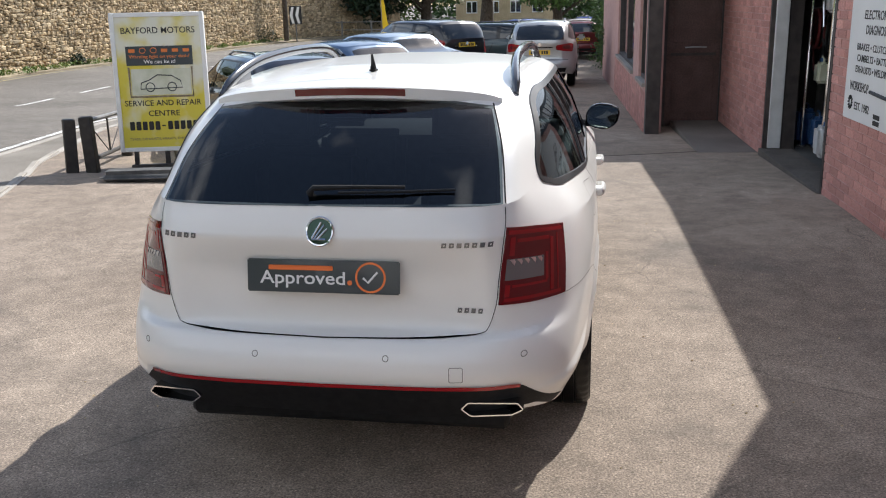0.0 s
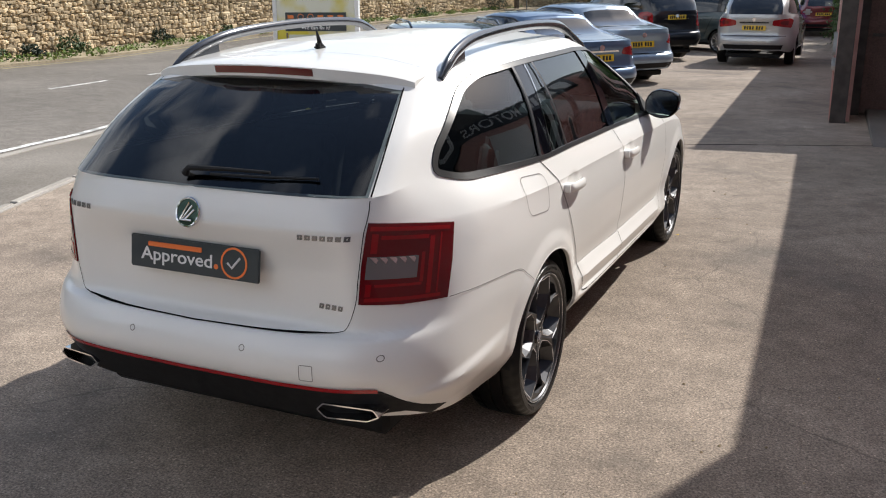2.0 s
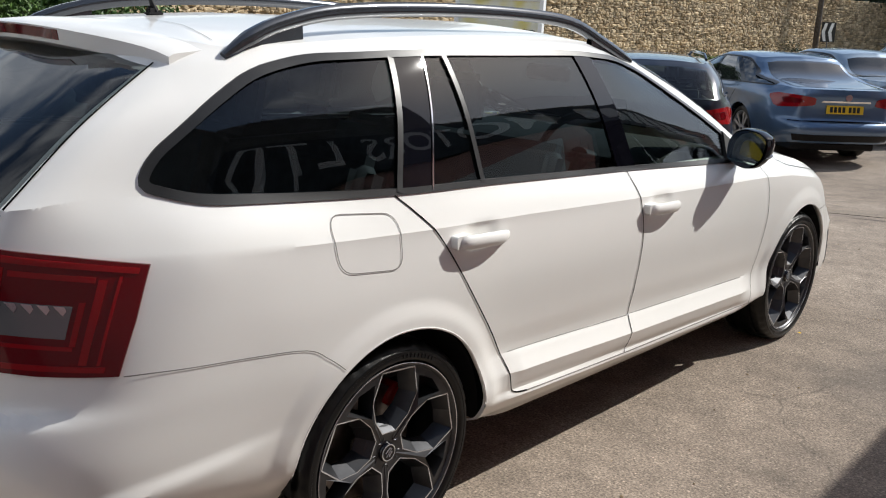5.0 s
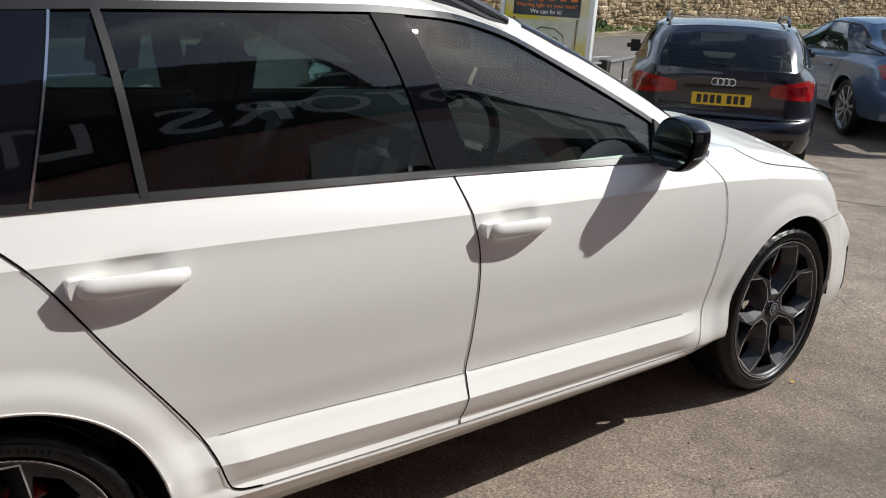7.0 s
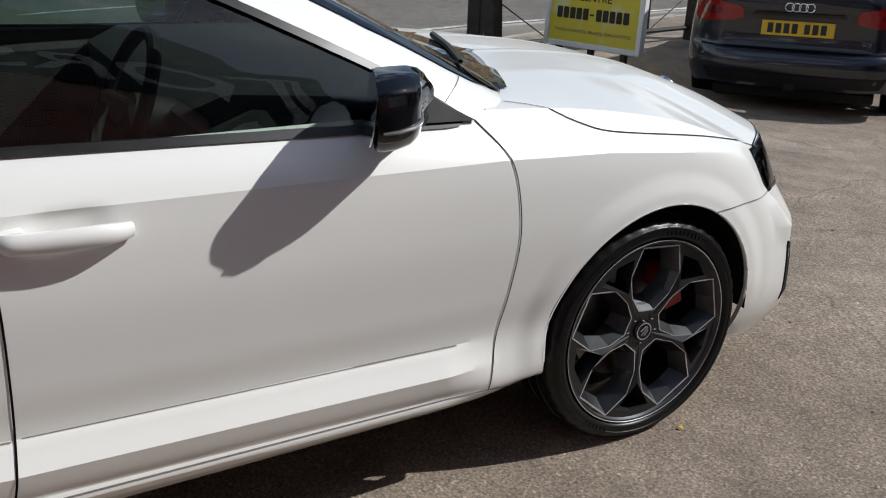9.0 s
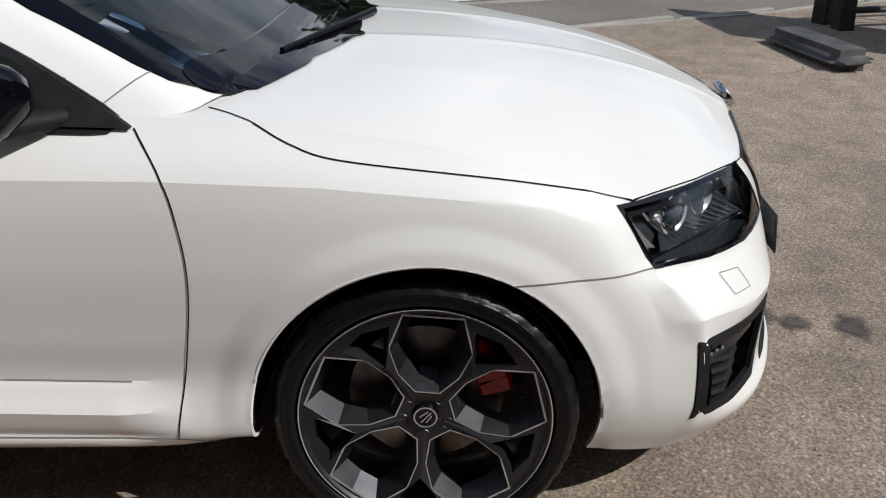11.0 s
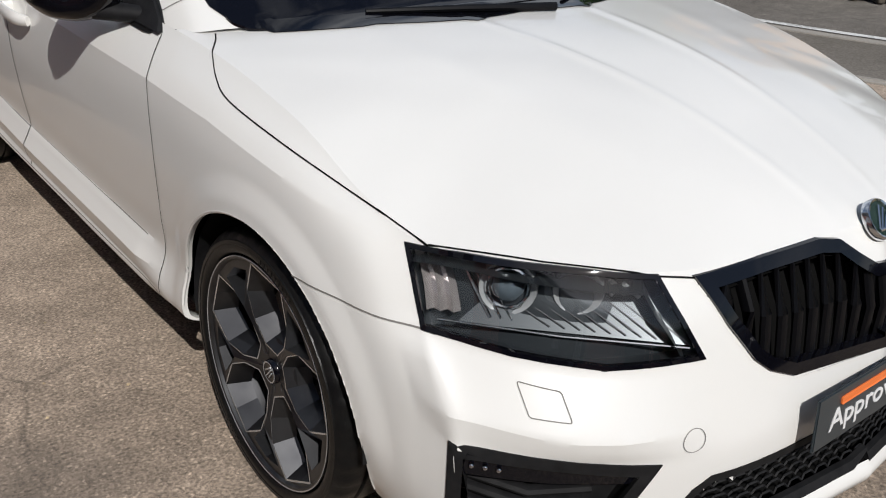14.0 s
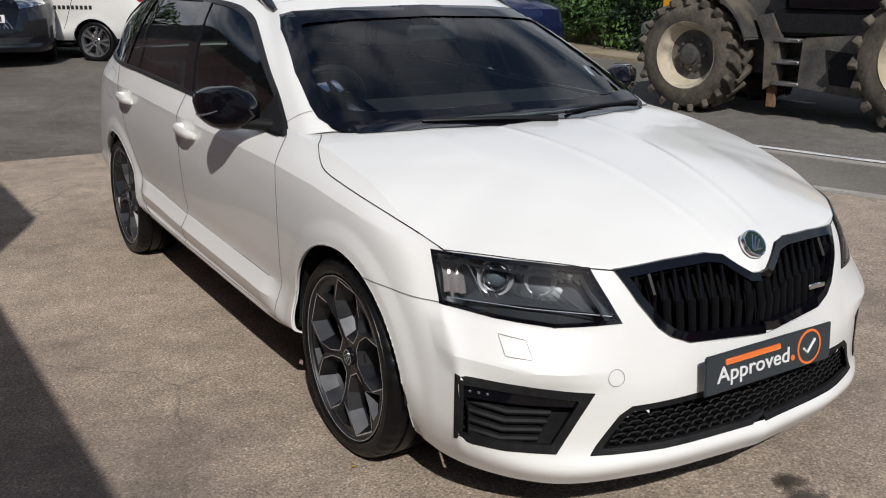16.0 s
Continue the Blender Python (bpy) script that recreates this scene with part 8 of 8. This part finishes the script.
suv_warp = make_warp(1.09, 1.08, 1.20, -.2, 0, -.05)
suv, qsk = parked_car("off_road_car", "dark off-road car with a ribbed grille, nose to the forecourt", (-.12, -13.6), -6, M["black_car"], suv_warp, (.38, .9), lamp="corner", plate="", cell=.035, z=.31)
qs = lambda x, z_: (x, 5.0, z_)
gr = part("grille", qsk.patch([qs(-.42, .98), qs(.42, .98), qs(.46, .80), qs(.36, .46), qs(-.36, .46), qs(-.46, .80)], (0, -1, 0), .010, .08, .012), M["black_gloss"], suv, "tall black grille in a chrome edge")
for k in range(13):
    x = -.36 + k * .06
    a, _ = qsk.drop(Vector((x, 6, .93)), Vector((0, -1, 0)), .02)
    b, _ = qsk.drop(Vector((x * .95, 6, .52)), Vector((0, -1, 0)), .02)
    part("grille_bar", tube([a, b], .010, 5), M["chrome"], gr)
q, _ = qsk.drop(Vector((0, 6, .66)), Vector((0, -1, 0)), .04)
npl = part("number_plate", box((-.26, -.004, -.055), (.26, .008, .055), .004), M["plate_white"], suv, "white number plate with plain dark bars", m=Matrix.Translation(q))
for k in range(7):
    bx = -.215 + k * .058 + (.03 if k > 3 else 0)
    part("plate_bar", box((bx, .0085, -.036), (bx + .040, .0105, .036), .002), M["ink"], npl)
for s in (1, -1):
    part("headlight", qsk.patch([(s * .50, 5, .96), (s * .84, 4.6, .98), (s * .86, 4.6, .86), (s * .52, 5, .80)], (-s * .4, -.9, 0), .008, .08, .012), M["reflector"], suv, "clear headlight")
    part("air_intake", qsk.patch([(s * .50, 5, .62), (s * .82, 4.7, .66), (s * .80, 4.7, .42), (s * .52, 5, .40)], (-s * .3, -.95, 0), .006, .08, .01), M["black_plastic"], suv)
part("lower_intake", qsk.patch([qs(-.6, .40), qs(.6, .40), qs(.5, .30), qs(-.5, .30)], (0, -1, 0), .008, .1, .01), M["trim"], suv, "grey skid plate")
mini_w = make_warp(.93, .775, 1.0, .15, 0, -.05)
parked_car("hatchback_car", "small dark blue hatchback on the road", (-7.6, -10.2), 8, M["mini_blue"], mini_w, (.30, .8), lamp="tall", cell=.035)


def lugged_wheel(owner, x, y, r, w, side):
    """A muddy farm wheel: lugged tyre, dished rim, hub."""
    wh = new("wheel")
    wh.parent = owner
    wh.matrix_basis = pose(x, y, r, 0, 0, 0 if side > 0 else 180)
    t = lathe([(-w / 2, r * .60), (-w / 2, r * .80), (-w * .42, r * .90), (-w * .2, r * .945), (w * .2, r * .945), (w * .42, r * .90), (w / 2, r * .80), (w * .52, r * .70), (w / 2, r * .60)], 48)
    n = 19
    for k in range(n):
        for s in (1, -1):
            a = (k + (.5 if s > 0 else 0)) * 2 * math.pi / n
            m = Matrix.Rotation(a, 4, 'X') @ Matrix.Translation((s * w * .25, r * .945, 0)) @ Matrix.Rotation(s * -.62, 4, 'Y')
            add_box(t, (-w * .32, -r * .08, -.038), (w * .32, r * .055, .038), .012, m)
    tyre = part("tyre", t, M["mud_tyre"], wh, "dusty tyre with deep chevron lugs")
    rim = part("rim", lathe([(w * .47, r * .61), (w * .49, r * .585), (w * .40, r * .56), (w * .18, r * .50), (w * .10, r * .44)], 40), M["rim_cream"], wh, "cream wheel rim stained with mud")
    part("dish", lathe([(w * .10, r * .445), (w * .06, r * .30), (w * .16, r * .22), (w * .20, r * .20), (w * .22, r * .001)], 32), M["digger_grey"], wh)
    part("hub", lathe([(w * .20, r * .17), (w * .30, r * .16), (w * .33, r * .12), (w * .33, .001)], 24), M["digger_grey"], wh)
    for k in range(8):
        a = k * math.pi / 4
        part("wheel_nut", tube([(w * .12, r * .26 * math.cos(a), r * .26 * math.sin(a)), (w * .20, r * .26 * math.cos(a), r * .26 * math.sin(a))], .02, 6), M["steel"], wh)


tractor = thing("tractor", "yellow and grey farm tractor with big muddy wheels", "tractor", pose(-6.28, -1.66, ground_z(-6.3, -1.6) - .012, 0, 0, 11) @ Matrix.Diagonal((.92, .92, .92, 1)))
for y, r, w in ((0, .72, .50), (2.92, .80, .56)):
    lugged_wheel(tractor, -.25, y, r, w, 1)
    lugged_wheel(tractor, -2.05, y, r, w, -1)
part("chassis", box((-1.65, -.75, .50), (-.66, 3.5, .98), .05, None, 2), M["digger_grey"], tractor, "dusty dark grey chassis")
part("axle", tube([(-.4, 0, .72), (-1.9, 0, .72)], .13, 12), M["digger_grey"], tractor)
part("axle", tube([(-.4, 2.92, .80), (-1.9, 2.92, .80)], .17, 12), M["digger_grey"], tractor)
part("bonnet", prism([(-.82, 1.30), (-.82, 1.44), (-.62, 1.70), (.95, 1.92), (.95, 1.50), (.05, 1.42)], -1.62, -.68, lambda u, v, d: (d, u, v)), M["digger_yellow"], tractor, "dusty yellow bonnet", smooth=False)
part("bonnet_side", prism([(-.70, .98), (-.80, 1.29), (.05, 1.41), (.95, 1.49), (.95, .98)], -1.60, -.70, lambda u, v, d: (d, u, v)), M["digger_grey"], tractor, smooth=False)
part("front_bracket", box((-1.5, -1.02, .86), (-.80, -.78, 1.06), .03, None, 2), M["digger_grey"], tractor)
part("bracket_plate", box((-.80, -.98, .80), (-.70, -.80, 1.16), .015), M["steel"], tractor, "scuffed pale metal plate")
lamp_ = lathe([(0, .001), (0, .09), (.05, .10), (.09, .075), (.10, .001)], 20)
bmesh.ops.transform(lamp_, matrix=pose(-.78, -1.10, 1.0, 0, 0, 0), verts=lamp_.verts)
part("work_lamp", lamp_, M["steel"], tractor, "round metal lamp housing")
for x0 in (-.52, -2.30):
    g = bmesh.new()
    prev = None
    for a in np.linspace(.30, 1.95, 16):
        ring = [g.verts.new((x, .86 * math.cos(a), .72 + .86 * math.sin(a) - dz)) for x, dz in ((x0, 0), (x0 + .52, 0), (x0 + .52, .05), (x0 + .48, .03), (x0, .03))]
        if prev:
            for i in range(5):
                g.faces.new((prev[i], prev[(i + 1) % 5], ring[(i + 1) % 5], ring[i]))
        prev = ring
    bmesh.ops.recalc_face_normals(g, faces=g.faces)
    part("mudguard", g, M["digger_grey"], tractor, "dusty dark mudguard over the wheel")
part("mudflap", prism([(.78, 1.22), (.98, 1.26), (1.12, 1.0), (1.10, .42), (.96, .34), (.93, .90)], -.55, -.30, lambda u, v, d: (d, u, v)), M["digger_grey"], tractor, "long curved plastic mudflap")
for k, (z, y1) in enumerate(((.40, 1.42), (.66, 1.40), (.92, 1.38))):
    part("step", box((-.66, 1.06, z), (-.28, y1, z + .05), .012), M["steel"], tractor, "worn metal step")
part("step_hanger", box((-.42, .98, .12), (-.36, 1.10, .40), .012), M["rust"], tractor)
part("fuel_tank", prism(rounded([(1.42, .98), (1.40, .40), (2.16, .32), (2.36, .62), (2.52, 1.08)], .05, 3), -.90, -.30, lambda u, v, d: (d, u, v)), M["digger_grey"], tractor, "large dusty grey fuel tank")
part("tank_recess", prism([(1.72, .86), (1.80, .46), (2.06, .44), (2.10, .82)], -.31, -.285, lambda u, v, d: (d, u, v)), M["black_plastic"], tractor)
part("cab_sill", box((-2.0, .95, 1.0), (-.36, 2.5, 1.30), .04, None, 2), M["black_plastic"], tractor, "black cab floor sill")
part("cab_panel", box((-2.0, 1.16, 1.30), (-.35, 2.28, 1.82), .03), M["black_gloss"], tractor, "black glossy cab side panel")
for k, wd in enumerate((.14, .16, .16)):
    part("brand_shape", box((-.348, 1.42 + k * .19, 1.52), (-.342, 1.42 + k * .19 + wd, 1.70), .004), M["sign_white"], tractor, "plain white printed shape")
part("rear_panel", prism([(2.30, 1.24), (2.30, 1.90), (3.30, 1.95), (3.42, 1.62), (2.72, 1.24)], -2.0, -.36, lambda u, v, d: (d, u, v)), M["digger_yellow"], tractor, "dusty yellow rear body panel", smooth=False)
part("rear_strap", tube([(-.40, 2.95, 1.70), (-.38, 2.62, 1.25), (-.38, 2.45, .80), (-.38, 2.34, .40)], .06, 8), M["digger_grey"], tractor)
for x in (-2.0, -.46):
    for y in (1.2, 2.6):
        part("cab_post", box((x, y, 1.80), (x + .09, y + .09, 2.85), .015), M["black_plastic"], tractor)
    part("cab_window", box((x + .03, 1.29, 1.86), (x + .05, 2.60, 2.80)), M["glass_office"], tractor)
part("cab_window", box((-1.91, 1.23, 1.86), (-.46, 1.25, 2.80)), M["glass_office"], tractor)
part("cab_roof", box((-2.1, 1.05, 2.85), (-.30, 2.85, 3.02), .06, None, 3), M["digger_yellow"], tractor, "yellow cab roof")


# ---- wall sign and the things in the workshop bay ----
wsign = tagged(part("wall_sign", box((-.022, -.75, .73), (-.010, 1.20, 2.0), .003), M["sign_white"], smooth=False, m=BM), "large white printed wall sign with dark capitals", "sign")
for text, size, v, z, width in (("ELECTRONIC", .095, .86, 1.51, .62), ("DIAGNOSTICS", .095, .80, 1.40, .66), ("BRAKES \u2022 CLUTCHES", .075, .98, 1.275, .80), ("CAMBELTS \u2022 BATTERIES", .075, .95, 1.19, .84), ("EXHAUSTS \u2022 WELDING", .075, .97, 1.105, .80), ("WORKSHOP", .10, 1.07, .965, .46), ("EST. 1982", .085, .92, .82, .36)):
    text_mesh(text, size, Matrix.Translation((-.0235, v, z)) @ TF, M["ink"], wsign, "lettering", "dark printed capitals", width=width)
em = bmesh.new()
for k in range(12):
    a = k * math.pi / 6
    add_tube(em, [(-.0235, 1.02 + .028 * math.cos(a), .865 + .028 * math.sin(a)), (-.0235, 1.02 + .055 * math.cos(a), .865 + .055 * math.sin(a))], .008, 5)
part("printed_emblem", em, M["ink"], wsign, "round dark printed emblem")
part("printed_spanner", tube([(-.0235, .56, .985), (-.0235, .05, .965)], .014, 6), M["ink"], wsign)
for k in range(2):
    part("brand_bar", box((-.026, .30, .80 - k * .045), (-.0225, .44 - .0 * k, .835 - k * .045), .002), M["ink"], wsign)

M["red_hose"] = material("red_hose", (0.13, 0.02, 0.02), 0.45)
M["blue_plastic"] = material("blue_plastic", (0.03, 0.09, 0.22), 0.4)
M["white_plastic"] = noisy(material("white_plastic", rough=0.5), (.55, .56, .56), (.68, .69, .69), scale=5)
tagged(part("bay_door_leaf", box((.03, BAY1 - .11, .0), (.17, BAY1 - .062, 2.30), .006), M["white_plastic"], m=BM), "white painted workshop door leaf folded inwards", "door", kind="structure")
tagged(part("bay_reveal", box((.171, BAY1 - .075, -.02), (.33, BAY1 - .004, 2.31), .004), M["dark_frame"], m=BM), "dark inner edge of the bay opening", "trim", kind="structure")
for i, (u, v) in enumerate(((.46, BAY1 + .15), (.52, BAY1 - .50))):
    pl = thing("steel_pole", "bright steel pole standing in the workshop bay", "pole", BM @ pose(u, v, -.02))
    part("shaft", tube([(0, 0, 0), (.02, .02, 2.25)], .016, 8), M["chrome"], pl)
    part("foot", lathe([(0, .001), (0, .05), (.012, .05), (.02, .02), (.02, .001)], 16, "z"), M["steel"], pl)
pl = thing("steel_pole", "slanting steel rod leaning in the workshop bay", "pole", BM @ pose(.52, BAY1 + .1, 1.2, 0, 0, 0))
part("shaft", tube([(0, 0, 1.0), (0, -.28, .15)], .013, 8), M["chrome"], pl)


def hose(u, v, z, r, mat, label, turns=3, seed=1):
    rr = random.Random(seed)
    pts = []
    for k in range(turns * 20 + 1):
        a = k * math.pi / 10
        pts.append((.02 * math.sin(a * .3) + k * .0012, r * (1 + .08 * math.sin(k * .23)) * math.sin(a), r * 1.35 * (1 + .06 * math.sin(k * .31)) * math.cos(a)))
    hs = thing("coiled_hose", label, "hose", BM @ pose(u, v, z))
    part("coil", tube([tuple(p) for p in spline(pts, 2)], .014, 7), mat, hs)
    part("hook", tube([(0, 0, r * 1.4), (.12, 0, r * 1.5), (.14, 0, r * 1.8)], .010, 6), M["steel"], hs)
    part("tail_end", tube([(.05, r * .6, -r), (.06, r * .5, -r * 2.2), (.07, r * .3, -r * 3.0)], .013, 7), mat, hs)


hose(.50, BAY1 + .22, 1.32, .16, M["red_hose"], "dark red coiled air hose on a hook", 4, 2)
hose(.58, BAY1 - .10, 1.25, .18, M["rubber"], "black coiled hose hanging in the bay", 4, 3)


def container(name, label, u, v, z, w, d, h, mat, cap):
    c = thing(name, label, "container", BM @ pose(u, v, z))
    part("body", box((-w / 2, -d / 2, 0), (w / 2, d / 2, h), min(w, d) * .22, None, 3), mat, c)
    part("cap", lathe([(h - .005, .001), (h - .005, .032), (h + .04, .032), (h + .045, .026), (h + .045, .001)], 16, "z"), cap, c)
    part("handle", tube([(0, -d * .35, h - .02), (0, -d * .30, h + .05), (0, d * .05, h + .06), (0, d * .1, h - .02)], .012, 6), mat, c)


container("plastic_jug", "white plastic jug hanging above the hoses", .62, BAY1 - .15, 1.50, .14, .20, .28, M["white_plastic"], M["white_plastic"])
container("plastic_jug", "pale blue plastic jug among the hoses", .60, BAY1 + .05, .72, .14, .18, .24, M["print_pale"], M["blue_plastic"])
container("oil_drum", "white oil container on the workshop floor", .60, BAY1 - .25, -.02, .18, .22, .30, M["white_plastic"], M["red_hose"])
container("oil_drum", "white oil container on the workshop floor", .52, BAY1 - .62, -.02, .20, .22, .34, M["white_plastic"], M["blue_plastic"])
container("oil_drum", "blue plastic canister on the workshop floor", .55, BAY1 + .38, -.02, .22, .24, .42, M["blue_plastic"], M["ink"])
container("oil_drum", "blue plastic canister on the workshop floor", .62, BAY1 + .12, -.02, .18, .20, .36, M["blue_plastic"], M["ink"])
sh = thing("tool_rack", "dark metal tool rack at the back of the bay", "rack", BM @ pose(.95, BAY1 + .3, -.02))
for k in range(4):
    part("shelf", box((-.2, -.5, .1 + k * .6), (.2, .5, .13 + k * .6), .004), M["steel"], sh)
for v in (-.48, .48):
    part("upright", box((-.2, v - .02, 0), (.2, v + .02, 2.1), .004), M["steel"], sh)

# bracket on the office corner, leaf and oil marks
br = thing("wall_bracket", "thin metal sign bracket on the corner pier", "bracket", BM @ pose(XO, VO - .0, 2.40))
part("arm", tube([(0, 0, 0), (-.55, -.12, .02)], .018, 8), M["dark_frame"], br)
part("stay", tube([(0, 0, .07), (-.30, -.06, .02)], .010, 6), M["dark_frame"], br)
lf = bmesh.new()
vs = [lf.verts.new(p) for p in ((0, 0, .004), (.010, .006, .010), (.022, 0, .006), (.010, -.007, .009))]
lf.faces.new(vs)
bmesh.ops.solidify(lf, geom=lf.faces[:], thickness=.001)
tagged(part("fallen_leaf", lf, M["flag_yellow"], m=pose(.90, 3.90, ground_z(.9, 3.9))), "small yellow fallen leaf on the asphalt", "leaf")
M["oil"] = noisy(material("oil", rough=0.45), (0.06, 0.050, 0.042), (0.12, 0.104, 0.088), scale=9, detail=8)
nt = M["oil"].node_tree
tc = nt.nodes.new("ShaderNodeTexCoord")
mp = nt.nodes.new("ShaderNodeMapping")
mp.inputs["Location"].default_value, mp.inputs["Scale"].default_value = (-1.0, -1.0, 0.0), (2.0, 2.0, 0.0)
gr_ = nt.nodes.new("ShaderNodeTexGradient")
gr_.gradient_type = 'SPHERICAL'
nz = nt.nodes.new("ShaderNodeTexNoise")
nz.inputs["Scale"].default_value, nz.inputs["Detail"].default_value = 22, 6
ad = nt.nodes.new("ShaderNodeMath")
ad.operation = 'MULTIPLY_ADD'
ad.inputs[1].default_value = 0.9
mr = nt.nodes.new("ShaderNodeMapRange")
mr.inputs[1].default_value, mr.inputs[2].default_value = 0.66, 1.20
nt.links.new(tc.outputs["Generated"], mp.inputs[0])
nt.links.new(tc.outputs["Object"], nz.inputs["Vector"])
nt.links.new(mp.outputs[0], gr_.inputs[0])
nt.links.new(gr_.outputs["Fac"], ad.inputs[0])
nt.links.new(nz.outputs["Fac"], ad.inputs[2])
nt.links.new(ad.outputs[0], mr.inputs[0])
nt.links.new(mr.outputs[0], nt.nodes["Principled BSDF"].inputs["Alpha"])
rs = random.Random(9)
for x, y, r in ((-.16, 4.66, .07), (-.10, 4.76, .10), (-.05, 4.87, .07), (-.03, 5.04, .09)):
    sb = bmesh.new()
    ring = [sb.verts.new((x + r * (1 + .45 * math.sin(k * 1.3 + x * 9) * rs.random()) * math.cos(k * .2618), y + r * .7 * (1 + .5 * rs.random()) * math.sin(k * .2618), ground_z(x, y) + .0045)) for k in range(24)]
    sb.faces.new(ring)
    tagged(part("oil_stain", sb, M["oil"]), "dark oil stain on the asphalt", "stain", kind="structure")
peb = []
pf = []
for k in range(420):
    x, y, r = rs.uniform(-1.5, 3.0), rs.uniform(-2, 9), rs.uniform(.003, .008)
    if abs(x) < .9 and -.1 < y < 4.7:
        continue
    n0 = len(peb)
    g = ground_z(x, y)
    for dx, dy, dz in ((-1, 0, .3), (1, .2, .3), (0, 1, .4), (0, -1, .3), (.1, 0, 1.1), (0, .1, -.4)):
        peb.append((x + dx * r * rs.uniform(.7, 1.2), y + dy * r * rs.uniform(.7, 1.2), g + dz * r))
    pf += [[n0 + i for i in f] for f in ((0, 3, 4), (3, 1, 4), (1, 2, 4), (2, 0, 4), (3, 0, 5), (1, 3, 5), (2, 1, 5), (0, 2, 5))]
me = bpy.data.meshes.new("grit")
me.from_pydata(peb, [], pf)
me.materials.append(M["stone_far"])
tagged(new("grit", me), "loose grit scattered over the asphalt", "grit", kind="stuff")


# ---- small pieces of the walls ----
bricks(wall_pier, 0, BAY1 + .06, VD - .01, -.25, 2.66, False)
bricks(wall_low, 0, .005, BAY0 - .002, -.10, 2.0, True)
bricks(wall_tall, 0, -3.4, -.005, -.06, 2.0, False)
bricks(wall_office, XO, VO + .30, 15, -.50, .46, False)

stone_meshes = []
for k in range(14):
    bm = bmesh.new()
    add_box(bm, (-.5, -.5, -.5), (.5, .5, .5), .20, None, 1)
    for v in bm.verts:
        v.co += Vector((random.uniform(-.07, .07), random.uniform(-.10, .10), random.uniform(-.07, .07)))
    me = bpy.data.meshes.new("stone")
    bm.to_mesh(me)
    bm.free()
    me.materials.append(M["stone"])
    stone_meshes.append(me)
rest_v, rest_f, made = [], [], 0
runs = [(Vector(a), Vector(b)) for a, b in zip(WALL_PTS, WALL_PTS[1:])]
for a, b in runs:
    L = (b - a).length
    d = (b - a) / L
    nrm = Vector((d.y, -d.x))
    yaw = math.atan2(d.y, d.x)
    z = -.05
    while z < WALL_H - .02:
        h = random.uniform(.07, .145)
        s = random.uniform(-.2, 0)
        while s < L:
            w = random.uniform(.09, .19) * random.choice((1, 1, 1.5, 2.1))
            p = a + d * (s + w / 2) + nrm * random.uniform(-.03, .035)
            base = ground_z(p.x, p.y)
            m = Matrix.Translation((p.x, p.y, base + z + h / 2 + random.uniform(-.03, .03))) @ Matrix.Rotation(yaw, 4, 'Z') @ Matrix.Rotation(random.uniform(-.16, .16), 4, 'Y') @ Matrix.Diagonal((w - .008, random.uniform(.11, .17), (h - .006) * random.uniform(.72, 1.35), 1))
            src = stone_meshes[random.randrange(14)]
            if 11.5 < p.y < 14.5 and .3 < z < 2.2 and made < 300:
                ob = new("stone", src)
                ob.parent = stone_wall
                ob.matrix_basis = m
                made += 1
            elif p.y < 58:
                n0 = len(rest_v)
                rest_v += [m @ v.co for v in src.vertices]
                rest_f += [[n0 + i for i in f.vertices] for f in src.polygons]
            s += w + .004
        z += h
me = bpy.data.meshes.new("rubble")
me.from_pydata(rest_v, [], rest_f)
me.materials.append(M["stone_far"])
ob = tagged(new("rubble", me), kind="stuff")
ob.parent = stone_wall

# kerb stones set end to end
kerb_meshes = []
for k in range(5):
    bm = box((-.036, -.455, -.05), (.036, .455, .014), .006)
    for v in bm.verts:
        v.co += Vector((random.uniform(-.003, .003), random.uniform(-.004, .004), random.uniform(-.003, .003)))
    me = bpy.data.meshes.new("kerb_stone")
    bm.to_mesh(me)
    bm.free()
    me.materials.append(M["concrete"])
    kerb_meshes.append(me)
y = -12.0
while y < 22:
    x0, x1 = kerb_x(y), kerb_x(y + .9)
    x, ym = (x0 + x1) / 2 - .089, y + .46
    ob = new("kerb_stone", kerb_meshes[random.randrange(5)])
    ob.parent = kerb
    ob.matrix_basis = pose(x, ym, ground_z(x, ym), 0, 0, math.degrees(-math.atan2(x1 - x0, .9)))
    y += .925
